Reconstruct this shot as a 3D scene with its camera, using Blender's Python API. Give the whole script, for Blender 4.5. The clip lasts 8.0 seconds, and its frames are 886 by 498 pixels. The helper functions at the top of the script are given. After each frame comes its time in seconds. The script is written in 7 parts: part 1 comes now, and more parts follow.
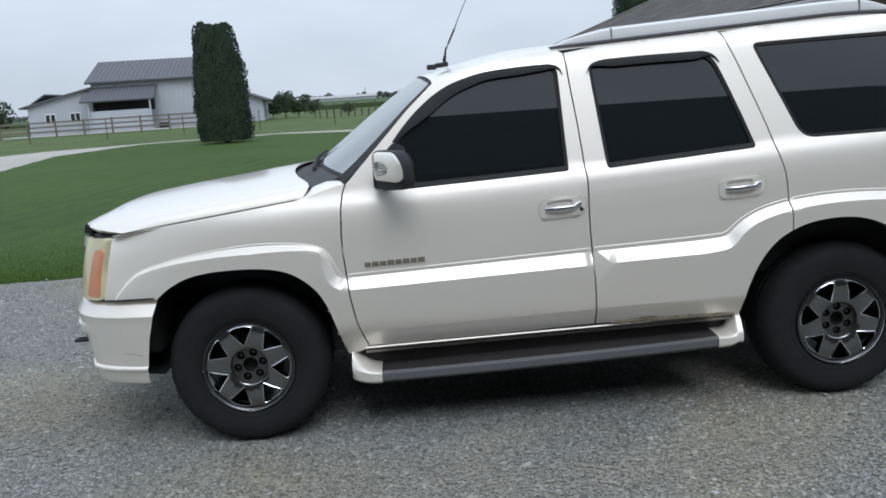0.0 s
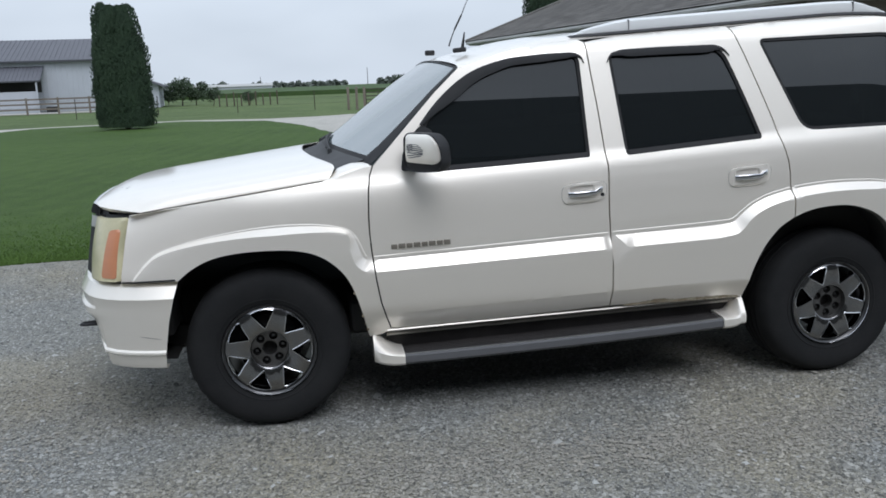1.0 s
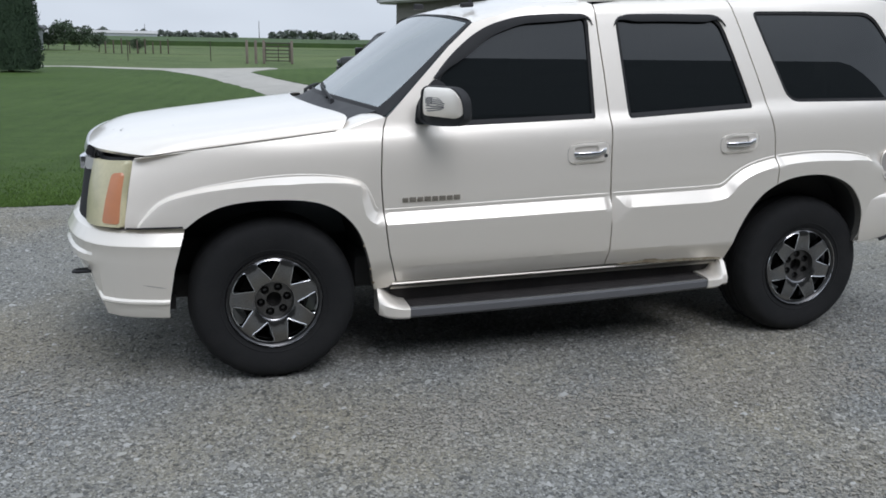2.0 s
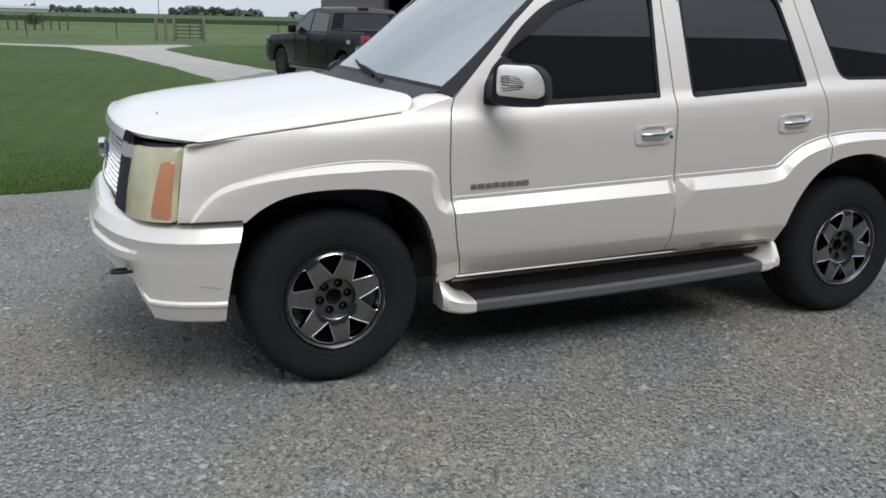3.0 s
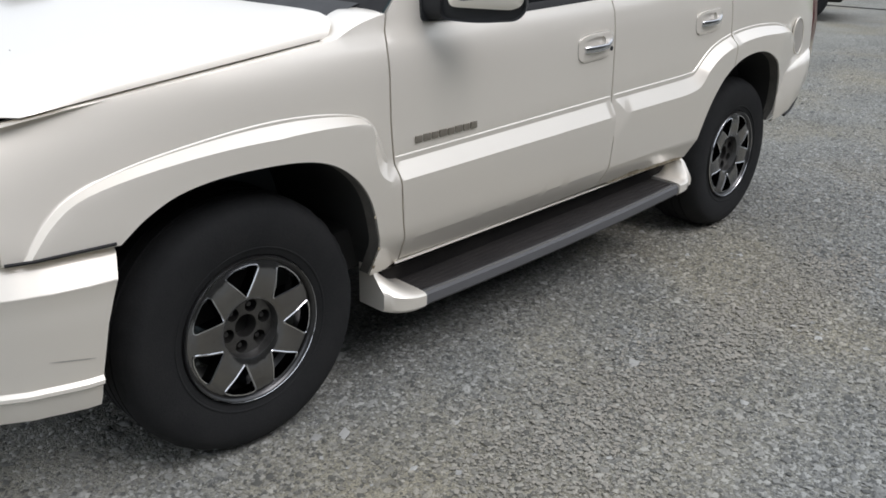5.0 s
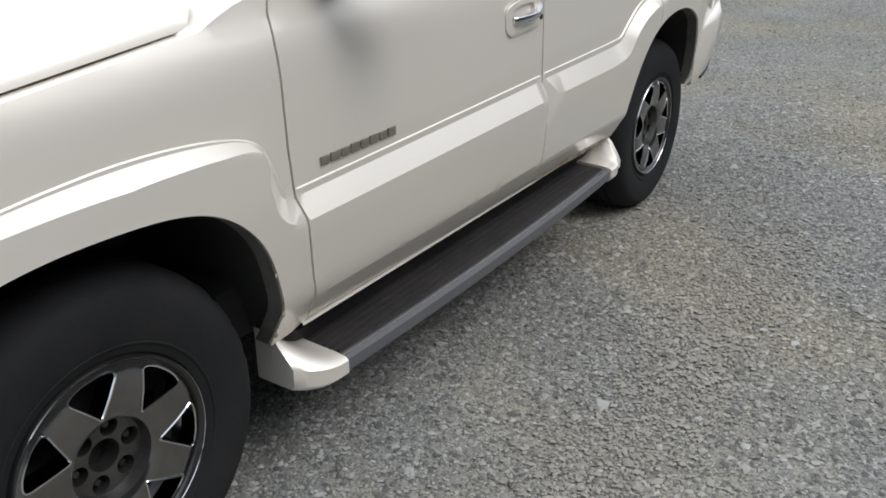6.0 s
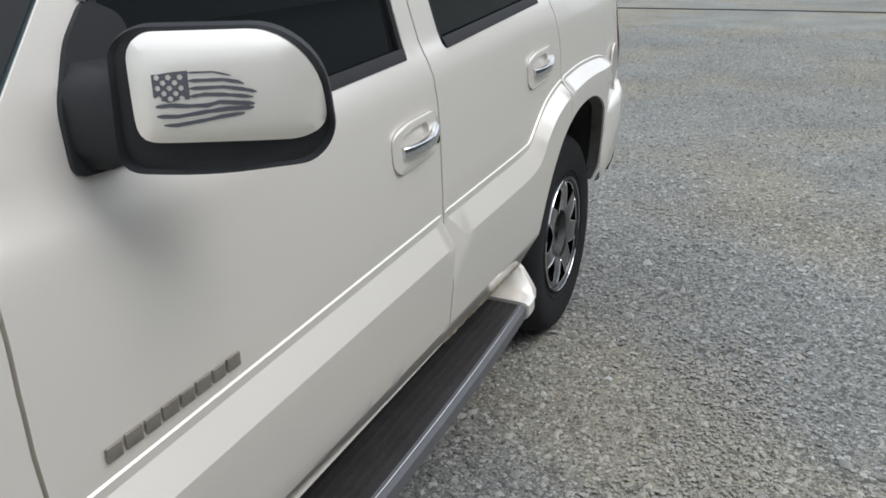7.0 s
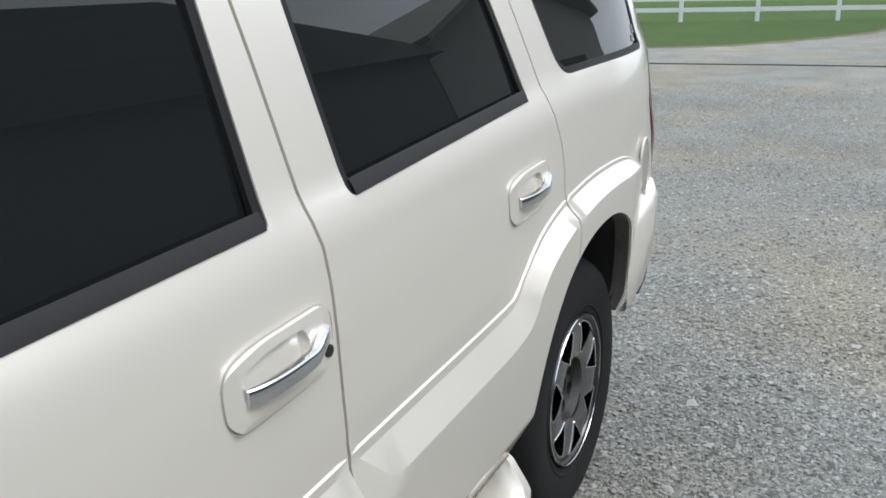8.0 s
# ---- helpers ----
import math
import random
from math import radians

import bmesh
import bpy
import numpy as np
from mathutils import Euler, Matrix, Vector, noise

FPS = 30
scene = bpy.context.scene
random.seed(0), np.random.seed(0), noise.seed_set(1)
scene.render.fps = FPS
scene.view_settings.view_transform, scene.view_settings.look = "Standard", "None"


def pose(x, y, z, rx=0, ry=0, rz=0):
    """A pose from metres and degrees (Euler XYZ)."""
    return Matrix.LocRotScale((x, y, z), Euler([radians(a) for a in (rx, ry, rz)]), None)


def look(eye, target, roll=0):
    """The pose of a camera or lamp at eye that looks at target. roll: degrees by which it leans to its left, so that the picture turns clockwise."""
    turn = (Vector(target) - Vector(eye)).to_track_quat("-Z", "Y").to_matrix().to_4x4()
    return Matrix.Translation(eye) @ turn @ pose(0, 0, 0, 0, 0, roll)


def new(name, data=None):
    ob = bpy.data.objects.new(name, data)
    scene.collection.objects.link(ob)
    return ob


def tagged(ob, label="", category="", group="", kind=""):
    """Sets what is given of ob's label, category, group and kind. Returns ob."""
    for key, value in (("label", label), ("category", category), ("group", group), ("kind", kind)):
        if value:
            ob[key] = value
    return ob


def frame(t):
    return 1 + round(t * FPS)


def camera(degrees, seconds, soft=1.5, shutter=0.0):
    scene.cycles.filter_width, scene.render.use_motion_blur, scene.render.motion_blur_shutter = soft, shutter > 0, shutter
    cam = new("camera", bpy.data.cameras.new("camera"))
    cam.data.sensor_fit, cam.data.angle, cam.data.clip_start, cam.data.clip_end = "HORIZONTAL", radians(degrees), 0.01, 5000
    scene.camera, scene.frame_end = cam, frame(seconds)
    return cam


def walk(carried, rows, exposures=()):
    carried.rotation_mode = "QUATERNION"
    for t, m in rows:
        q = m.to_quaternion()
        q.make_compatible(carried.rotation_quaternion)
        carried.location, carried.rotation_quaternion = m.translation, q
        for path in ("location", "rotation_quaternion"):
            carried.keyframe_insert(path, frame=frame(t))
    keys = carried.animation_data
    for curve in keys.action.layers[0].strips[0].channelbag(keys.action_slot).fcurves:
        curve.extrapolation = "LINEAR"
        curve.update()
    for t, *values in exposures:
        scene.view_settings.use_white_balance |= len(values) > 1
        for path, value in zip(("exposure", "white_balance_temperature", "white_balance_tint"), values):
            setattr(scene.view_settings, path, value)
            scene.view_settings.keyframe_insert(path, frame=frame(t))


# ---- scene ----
cam = camera(54.7, 8.0, 1.7)
PATH = [
    (0, (0.843, -4.072, 1.642), (0.91, -2.106, 1.283), -3.8),
    (0.5, (0.505, -4.072, 1.637), (0.661, -2.112, 1.272), -3.2),
    (1, (0.223, -4.053, 1.629), (0.529, -2.114, 1.243), -2.1),
    (1.5, (-0.039, -4.045, 1.616), (0.403, -2.143, 1.183), -0.0),
    (3, (-0.935, -3.458, 1.57), (-0.191, -1.675, 1.054), 1.4),
    (3.5, (-1.143, -3.132, 1.558), (-0.285, -1.399, 1.048), 2.1),
    (4, (-1.278, -2.778, 1.538), (-0.262, -1.141, 1.002), 2.7),
    (4.5, (-1.287, -2.387, 1.538), (-0.084, -0.915, 0.916), 1.2),
    (4.7, (-1.271, -2.212, 1.531), (-0.009, -0.815, 0.858), 1.1),
    (5.8, (-0.922, -1.446, 1.472), (0.577, -0.373, 0.694), 0.2),
    (6, (-0.796, -1.341, 1.471), (0.726, -0.326, 0.663), -0.0),
    (6.5, (-0.435, -1.081, 1.496), (1.176, -0.203, 0.7), -0.3),
    (7, (-0.082, -0.866, 1.501), (1.626, -0.097, 0.801), -0.9),
    (7.5, (0.323, -0.776, 1.51), (2.053, 0.006, 0.882), -0.9),
    (8, (0.76, -0.721, 1.534), (2.455, 0.161, 0.942), -1.5),
]
walk(cam, [(t, look(eye, target, roll)) for t, eye, target, roll in PATH],
     [(0.0, 0.25, 5950, 12), (3.0, 0.28, 6200, 15), (4.5, 0.34, 6350, 15), (5.8, 0.47, 6420, 14), (6.2, 0.47, 6420, 14), (7.0, 0.54, 6240, 13), (7.5, 0.53, 6220, 13), (8.0, 0.78, 6230, 12)])

# ---- light: a closed overcast sky ----
SUN_EL, SUN_ROT = radians(52), radians(170)
world = bpy.data.worlds.new("world")
scene.world = world
world.use_nodes = True
wn, wl = world.node_tree.nodes, world.node_tree.links
sky = wn.new("ShaderNodeTexSky")
sky.sky_type, sky.sun_disc, sky.sun_elevation, sky.sun_rotation = "NISHITA", False, SUN_EL, SUN_ROT
sky.air_density, sky.dust_density, sky.ozone_density = 1.0, 4.0, 1.5
wco = wn.new("ShaderNodeTexCoord")
wmap = wn.new("ShaderNodeMapping")
wmap.inputs["Scale"].default_value = (1.0, 1.0, 2.6)
wno = wn.new("ShaderNodeTexNoise")
wno.inputs["Scale"].default_value, wno.inputs["Detail"].default_value = 1.7, 4.0
wra = wn.new("ShaderNodeValToRGB")
wra.color_ramp.elements[0].position, wra.color_ramp.elements[0].color = 0.33, (5.6, 6.15, 6.5, 1)
wra.color_ramp.elements[1].position, wra.color_ramp.elements[1].color = 0.68, (8.0, 8.6, 8.9, 1)
wmix = wn.new("ShaderNodeMixRGB")
wmix.inputs[0].default_value = 0.94
wl.new(wco.outputs["Generated"], wmap.inputs["Vector"])
wl.new(wmap.outputs["Vector"], wno.inputs["Vector"])
wl.new(wno.outputs["Fac"], wra.inputs["Fac"])
wsep = wn.new("ShaderNodeSeparateXYZ")                 # an overcast sky is brightest overhead
wgr = wn.new("ShaderNodeMapRange")
wgr.inputs[1].default_value, wgr.inputs[2].default_value, wgr.inputs[3].default_value, wgr.inputs[4].default_value = 0.0, 0.75, 0.80, 1.26
wmul = wn.new("ShaderNodeMixRGB")
wmul.blend_type, wmul.inputs[0].default_value = "MULTIPLY", 1.0
wl.new(wco.outputs["Generated"], wsep.inputs[0])
wl.new(wsep.outputs["Z"], wgr.inputs[0])
wl.new(wra.outputs["Color"], wmul.inputs[1])
wl.new(wgr.outputs[0], wmul.inputs[2])
wl.new(sky.outputs["Color"], wmix.inputs[1])
wl.new(wmul.outputs["Color"], wmix.inputs[2])
wl.new(wmix.outputs["Color"], wn["Background"].inputs["Color"])
wn["Background"].inputs["Strength"].default_value = 0.102
sun = new("sun", bpy.data.lights.new("sun", "SUN"))
sun.data.energy, sun.data.angle, sun.data.color = 1.05, radians(32), (1.0, 0.985, 0.96)
sun.rotation_euler = (radians(38), 0, radians(10))


# ---- materials ----
def tan_patches(n, l, co, colour, target, tint, amount):
    """Multiplies a colour by a tint in broad uneven patches, where dust has settled between the stones."""
    t = n.new("ShaderNodeTexNoise")
    t.inputs["Scale"].default_value, t.inputs["Detail"].default_value = 0.62, 5
    l.new(co.outputs["Object"], t.inputs["Vector"])
    r = n.new("ShaderNodeMapRange")
    r.inputs[1].default_value, r.inputs[2].default_value, r.inputs[4].default_value = 0.47, 0.66, amount
    x = n.new("ShaderNodeMixRGB")
    x.blend_type = "MULTIPLY"
    x.inputs[2].default_value = (*tint, 1)
    l.new(t.outputs["Fac"], r.inputs[0])
    l.new(r.outputs[0], x.inputs[0])
    l.new(colour, x.inputs[1])
    l.new(x.outputs[0], target)


def mat(name, base, rough=0.5, metal=0.0, var=0.0, scale=8.0, fine=0.0, fine_scale=120.0, bump=0.0, bump_scale=200.0,
        coat=0.0, trans=0.0, alt=None, spec=0.5, rand=0.0, patch=None):
    """A surface with colour variation at two scales and fine relief."""
    m = bpy.data.materials.new(name)
    m.use_nodes = True
    n, l = m.node_tree.nodes, m.node_tree.links
    b = n["Principled BSDF"]
    b.inputs["Base Color"].default_value = (*base, 1)
    b.inputs["Roughness"].default_value, b.inputs["Metallic"].default_value = rough, metal
    b.inputs["Coat Weight"].default_value, b.inputs["Coat Roughness"].default_value = coat, 0.04
    if coat == 1.0:                                       # old pearl lacquer: strong but no longer crisp
        b.inputs["Coat IOR"].default_value, b.inputs["Coat Roughness"].default_value = 1.5, 0.12
    b.inputs["Transmission Weight"].default_value = trans
    b.inputs["Specular IOR Level"].default_value = spec
    co = n.new("ShaderNodeTexCoord")
    if var or fine or rand:
        mix = n.new("ShaderNodeMixRGB")
        mix.inputs[1].default_value = (*base, 1)
        mix.inputs[2].default_value = (*(alt or [c * 0.55 for c in base]), 1)
        a = n.new("ShaderNodeTexNoise")
        a.inputs["Scale"].default_value, a.inputs["Detail"].default_value = scale, 5
        c = n.new("ShaderNodeTexNoise")
        c.inputs["Scale"].default_value, c.inputs["Detail"].default_value = fine_scale, 3
        for t in (a, c):
            l.new(co.outputs["Object"], t.inputs["Vector"])
        ma = n.new("ShaderNodeMapRange")
        ma.inputs[1].default_value, ma.inputs[2].default_value, ma.inputs[4].default_value = 0.35, 0.7, var
        mc = n.new("ShaderNodeMapRange")
        mc.inputs[1].default_value, mc.inputs[2].default_value, mc.inputs[4].default_value = 0.35, 0.65, fine
        l.new(a.outputs["Fac"], ma.inputs[0])
        l.new(c.outputs["Fac"], mc.inputs[0])
        add = n.new("ShaderNodeMath")
        add.use_clamp = True
        l.new(ma.outputs[0], add.inputs[0])
        l.new(mc.outputs[0], add.inputs[1])
        last = add
        if rand:
            g = n.new("ShaderNodeNewGeometry")
            mul = n.new("ShaderNodeMath")
            mul.operation = "MULTIPLY_ADD"
            mul.use_clamp = True
            l.new(g.outputs["Random Per Island"], mul.inputs[0])
            mul.inputs[1].default_value = rand
            l.new(add.outputs[0], mul.inputs[2])
            last = mul
        l.new(last.outputs[0], mix.inputs[0])
        l.new(mix.outputs[0], b.inputs["Base Color"])
        if patch:
            tan_patches(n, l, co, mix.outputs[0], b.inputs["Base Color"], *patch)
    if bump:
        t = n.new("ShaderNodeTexNoise")
        t.inputs["Scale"].default_value, t.inputs["Detail"].default_value = bump_scale, 4
        l.new(co.outputs["Object"], t.inputs["Vector"])
        bu = n.new("ShaderNodeBump")
        bu.inputs["Strength"].default_value, bu.inputs["Distance"].default_value = bump, 0.01
        l.new(t.outputs["Fac"], bu.inputs["Height"])
        l.new(bu.outputs["Normal"], b.inputs["Normal"])
    return m


M_PAINT = mat("pearl_white_paint", (0.88, 0.832, 0.755), 0.42, 0.45, 0.10, 2.0, 0.03, 600, coat=1.0, alt=(0.80, 0.752, 0.672), bump=0.015, bump_scale=900)
M_RUST = mat("rusty_dirt", (0.20, 0.15, 0.09), 0.85, 0.0, 0.7, 30, 0.4, 200, alt=(0.42, 0.38, 0.29))
M_BLACK = mat("black_plastic", (0.022, 0.023, 0.025), 0.6, 0.0, 0.3, 10, 0.2, 300, alt=(0.04, 0.04, 0.042), bump=0.06, bump_scale=700, spec=0.25)
M_TRIM = mat("black_rubber_trim", (0.016, 0.016, 0.017), 0.6, 0.0, 0.2, 12, 0.1, 300, alt=(0.03, 0.03, 0.03), spec=0.25)
M_DARK = mat("dark_underside", (0.030, 0.030, 0.030), 0.95, 0.0, 0.4, 9, 0.2, 80, alt=(0.035, 0.031, 0.027))
M_TYRE = mat("tyre_rubber", (0.015, 0.0157, 0.0168), 0.85, 0.0, 0.4, 8, 0.3, 160, alt=(0.026, 0.026, 0.0262), spec=0.18, bump=0.15, bump_scale=220)
M_CHROME = mat("chrome", (0.72, 0.73, 0.75), 0.12, 1.0, 0.3, 20, 0.1, 300, alt=(0.5, 0.5, 0.52))
M_WHEEL = mat("dull_chromed_alloy", (0.28, 0.28, 0.285), 0.16, 1.0, 0.5, 9, 0.25, 120, alt=(0.20, 0.19, 0.185))
M_MESH = mat("dulled_chrome_mesh", (0.62, 0.62, 0.63), 0.26, 1.0, 0.3, 20, 0.1, 300, alt=(0.50, 0.50, 0.51))
M_LIPGREY = mat("pale_satin_lip", (0.50, 0.515, 0.53), 0.3, 0.35, 0.2, 10, 0.1, 200, alt=(0.42, 0.43, 0.445), coat=0.4)
M_HUB = mat("dull_dark_hub", (0.15, 0.148, 0.145), 0.38, 0.85, 0.6, 14, 0.3, 150, alt=(0.08, 0.077, 0.074))
M_RIM = mat("dark_rim_edge", (0.10, 0.10, 0.102), 0.3, 0.9, 0.4, 9, 0.2, 120, alt=(0.06, 0.06, 0.06))
M_GLASS = mat("tinted_glass", (0.012, 0.0145, 0.0155), 0.01, 0.0, trans=0.05, spec=0.65)
# the grey-teal base carries dust and part of the sky mirrored in the glass
M_WSHIELD = mat("sky_toned_dusty_windshield", (0.070, 0.104, 0.108), 0.03, 0.0, 0.3, 2.5, 0.08, 60, alt=(0.045, 0.058, 0.062), trans=0.35, spec=0.22)
M_WSHIELD.node_tree.nodes["Principled BSDF"].inputs["IOR"].default_value = 1.24
M_LENS = mat("yellowed_lens", (0.66, 0.61, 0.40), 0.3, 0.0, 0.7, 6, 0.10, 60, alt=(0.36, 0.35, 0.22), coat=0.3)
M_AMBER = mat("amber_lens", (0.60, 0.25, 0.125), 0.3, 0.0, 0.5, 9, 0.2, 70, alt=(0.50, 0.22, 0.12), coat=0.3)
M_RED = mat("red_lens", (0.115, 0.030, 0.030), 0.35, 0.0, 0.4, 9, 0.2, 60, coat=0.3, alt=(0.075, 0.03, 0.028))
M_CAP = mat("dull_fuel_door", (0.38, 0.36, 0.33), 0.4, 0.0, 0.3, 12, 0.1, 200, alt=(0.30, 0.28, 0.255))
M_STEP = mat("worn_step_tread", (0.018, 0.0165, 0.0165), 0.7, 0.0, 0.5, 7, 0.3, 150, alt=(0.045, 0.040, 0.038), bump=0.3, bump_scale=500, spec=0.3)
# dark grey that holds both the arch lip's shade and its dust
M_SHADELIP = mat("shaded_dusty_arch_lip", (0.13, 0.122, 0.108), 0.9, 0.0, 0.6, 14, 0.3, 120, alt=(0.065, 0.062, 0.058))
M_STEPEDGE = mat("grey_step_edge", (0.11, 0.112, 0.118), 0.5, 0.0, 0.4, 6, 0.2, 150, alt=(0.085, 0.085, 0.09), spec=0.35)
M_BADGE = mat("tarnished_badge", (0.24, 0.215, 0.18), 0.4, 0.5, 0.5, 40, alt=(0.35, 0.33, 0.28))
M_COWL = mat("dusty_grey_plastic", (0.075, 0.077, 0.080), 0.75, 0.0, 0.5, 9, 0.2, 200, alt=(0.045, 0.046, 0.048), spec=0.3)
M_DECAL = mat("grey_decal", (0.10, 0.10, 0.115), 0.5)
M_TRUCK = mat("black_paint", (0.006, 0.006, 0.008), 0.3, 0.0, 0.3, 3, coat=0.05, alt=(0.010, 0.010, 0.011), spec=0.22)
M_DARKWHEEL = mat("dark_alloy", (0.02, 0.02, 0.021), 0.5, 0.4, 0.3, 9, alt=(0.014, 0.014, 0.014))
M_REDPAINT = mat("faded_red_paint", (0.22, 0.02, 0.022), 0.3, 0.0, 0.4, 4, coat=0.4, alt=(0.13, 0.012, 0.014))
M_WALL = mat("light_grey_metal_siding", (0.43, 0.45, 0.49), 0.5, 0.0, 0.25, 0.7, 0.06, 8, alt=(0.35, 0.365, 0.40))
M_METALROOF = mat("grey_metal_roof", (0.115, 0.118, 0.135), 0.6, 0.0, 0.3, 0.6, 0.1, 9, alt=(0.085, 0.087, 0.10), spec=0.3)
M_SHINGLE = mat("grey_shingle", (0.19, 0.18, 0.165), 0.9, 0.0, 0.45, 1.2, 0.4, 40, alt=(0.09, 0.085, 0.08), rand=0.35, bump=0.3, bump_scale=60)
M_SIDING = mat("tan_grey_siding", (0.18, 0.17, 0.15), 0.7, 0.0, 0.3, 1.0, 0.1, 20, alt=(0.135, 0.128, 0.112))
M_FASCIA = mat("pale_grey_fascia", (0.40, 0.40, 0.385), 0.5, 0.0, 0.25, 3, 0.1, 40)
M_WINDOW = mat("window_glass", (0.02, 0.024, 0.028), 0.03, 0.0, trans=0.2, spec=0.5)
M_WHITE = mat("white_vinyl", (0.74, 0.75, 0.75), 0.5, 0.0, 0.2, 2, 0.05, 30, alt=(0.58, 0.60, 0.58))
M_WOODFENCE = mat("weathered_wood", (0.22, 0.185, 0.15), 0.85, 0.0, 0.5, 2.5, 0.3, 40, alt=(0.12, 0.10, 0.085), rand=0.3)
M_STEEL = mat("dark_steel_tube", (0.05, 0.045, 0.04), 0.6, 0.4, 0.4, 5, alt=(0.10, 0.07, 0.05))
M_LEAF = mat("cedar_foliage", (0.055, 0.092, 0.050), 0.75, 0.0, 0.5, 1.5, 0.4, 30, alt=(0.032, 0.057, 0.033), rand=0.5)
M_LEAF2 = mat("broadleaf_foliage", (0.055, 0.085, 0.040), 0.75, 0.0, 0.5, 0.7, 0.3, 10, alt=(0.026, 0.046, 0.024), rand=0.4)
# paler and greyer than the near leaves: distance haze mixed into the colour
M_HAZEDLEAF = mat("haze_paled_foliage", (0.15, 0.17, 0.15), 0.8, 0.0, 0.5, 0.05, 0.3, 1, alt=(0.12, 0.14, 0.125), rand=0.3, spec=0.1)
M_BARK = mat("bark", (0.09, 0.07, 0.055), 0.9, 0.0, 0.5, 8, 0.3, 60)
M_GRASSBLADE = mat("grass_blades", (0.098, 0.165, 0.038), 0.8, 0.0, 0.4, 1.5, 0.2, 30, alt=(0.078, 0.135, 0.032), spec=0.15, rand=0.5)
M_STONE = mat("crushed_limestone", (0.435, 0.44, 0.418), 0.85, 0.0, 0.2, 0.9, 0.2, 130, alt=(0.094, 0.097, 0.094), rand=0.85, bump=0.15, bump_scale=300, patch=((1.10, 1.02, 0.89), 0.9))
M_PALESTONE = mat("pale_limestone", (0.47, 0.47, 0.45), 0.85, 0.0, 0.25, 0.9, 0.25, 130, alt=(0.30, 0.30, 0.285), rand=0.6, bump=0.3, bump_scale=300)
M_GRIT = mat("tan_grit", (0.37, 0.345, 0.295), 0.9, 0.0, 0.3, 1.2, 0.3, 150, alt=(0.25, 0.238, 0.21), rand=0.7)
M_BARNROOF = mat("dark_barn_roof", (0.04, 0.041, 0.045), 0.7, 0.0, 0.3, 0.6, 0.1, 9, alt=(0.03, 0.03, 0.034), spec=0.2)
M_GABLE = mat("weathered_grey_boards", (0.27, 0.265, 0.25), 0.8, 0.0, 0.4, 1.0, 0.15, 20, alt=(0.20, 0.197, 0.185), spec=0.2)
M_BARNWALL = mat("dark_barn_siding", (0.10, 0.098, 0.092), 0.8, 0.0, 0.3, 1.0, 0.1, 20, alt=(0.09, 0.088, 0.08), spec=0.2)
M_CABLE = mat("black_cable", (0.02, 0.02, 0.02), 0.6)
M_CONCRETE = mat("pale_concrete", (0.45, 0.43, 0.40), 0.85, 0.0, 0.4, 1.0, 0.2, 20)


def ground_mat(name, cols, scales, rough, bump, stripes=None, patch=None):
    """Two colours mixed by noise at several scales, with relief; stripes: (direction, width, strength) of mowing."""
    m = bpy.data.materials.new(name)
    m.use_nodes = True
    n, l = m.node_tree.nodes, m.node_tree.links
    b = n["Principled BSDF"]
    b.inputs["Roughness"].default_value, b.inputs["Specular IOR Level"].default_value = rough, 0.25
    co = n.new("ShaderNodeTexCoord")
    last = None
    for k, (s, amount) in enumerate(scales):
        t = n.new("ShaderNodeTexNoise")
        t.inputs["Scale"].default_value, t.inputs["Detail"].default_value = s, 6
        l.new(co.outputs["Object"], t.inputs["Vector"])
        r = n.new("ShaderNodeMapRange")
        r.inputs[1].default_value, r.inputs[2].default_value = 0.32, 0.68
        r.inputs[3].default_value, r.inputs[4].default_value = -amount, amount
        l.new(t.outputs["Fac"], r.inputs[0])
        a = n.new("ShaderNodeMath")
        if last:
            l.new(last.outputs[0], a.inputs[0])
        else:
            a.inputs[0].default_value = 0.5
        l.new(r.outputs[0], a.inputs[1])
        last = a
        fine = t
    if stripes:
        mp = n.new("ShaderNodeMapping")
        mp.inputs["Rotation"].default_value = (0, 0, stripes[0])
        w = n.new("ShaderNodeTexWave")
        w.inputs["Scale"].default_value, w.inputs["Distortion"].default_value = stripes[1], 1.2
        l.new(co.outputs["Object"], mp.inputs["Vector"])
        l.new(mp.outputs["Vector"], w.inputs["Vector"])
        r = n.new("ShaderNodeMapRange")
        r.inputs[3].default_value, r.inputs[4].default_value = -stripes[2], stripes[2]
        l.new(w.outputs["Fac"], r.inputs[0])
        a = n.new("ShaderNodeMath")
        l.new(last.outputs[0], a.inputs[0])
        l.new(r.outputs[0], a.inputs[1])
        last = a
    ramp = n.new("ShaderNodeValToRGB")
    ramp.color_ramp.elements[0].color = (*cols[0], 1)
    ramp.color_ramp.elements[1].color = (*cols[-1], 1)
    for i, c in enumerate(cols[1:-1], 1):
        e = ramp.color_ramp.elements.new(i / (len(cols) - 1))
        e.color = (*c, 1)
    l.new(last.outputs[0], ramp.inputs["Fac"])
    l.new(ramp.outputs["Color"], b.inputs["Base Color"])
    if patch:
        tan_patches(n, l, co, ramp.outputs["Color"], b.inputs["Base Color"], *patch)
    bu = n.new("ShaderNodeBump")
    bu.inputs["Strength"].default_value, bu.inputs["Distance"].default_value = bump, 0.02
    l.new(fine.outputs["Fac"], bu.inputs["Height"])
    l.new(bu.outputs["Normal"], b.inputs["Normal"])
    return m


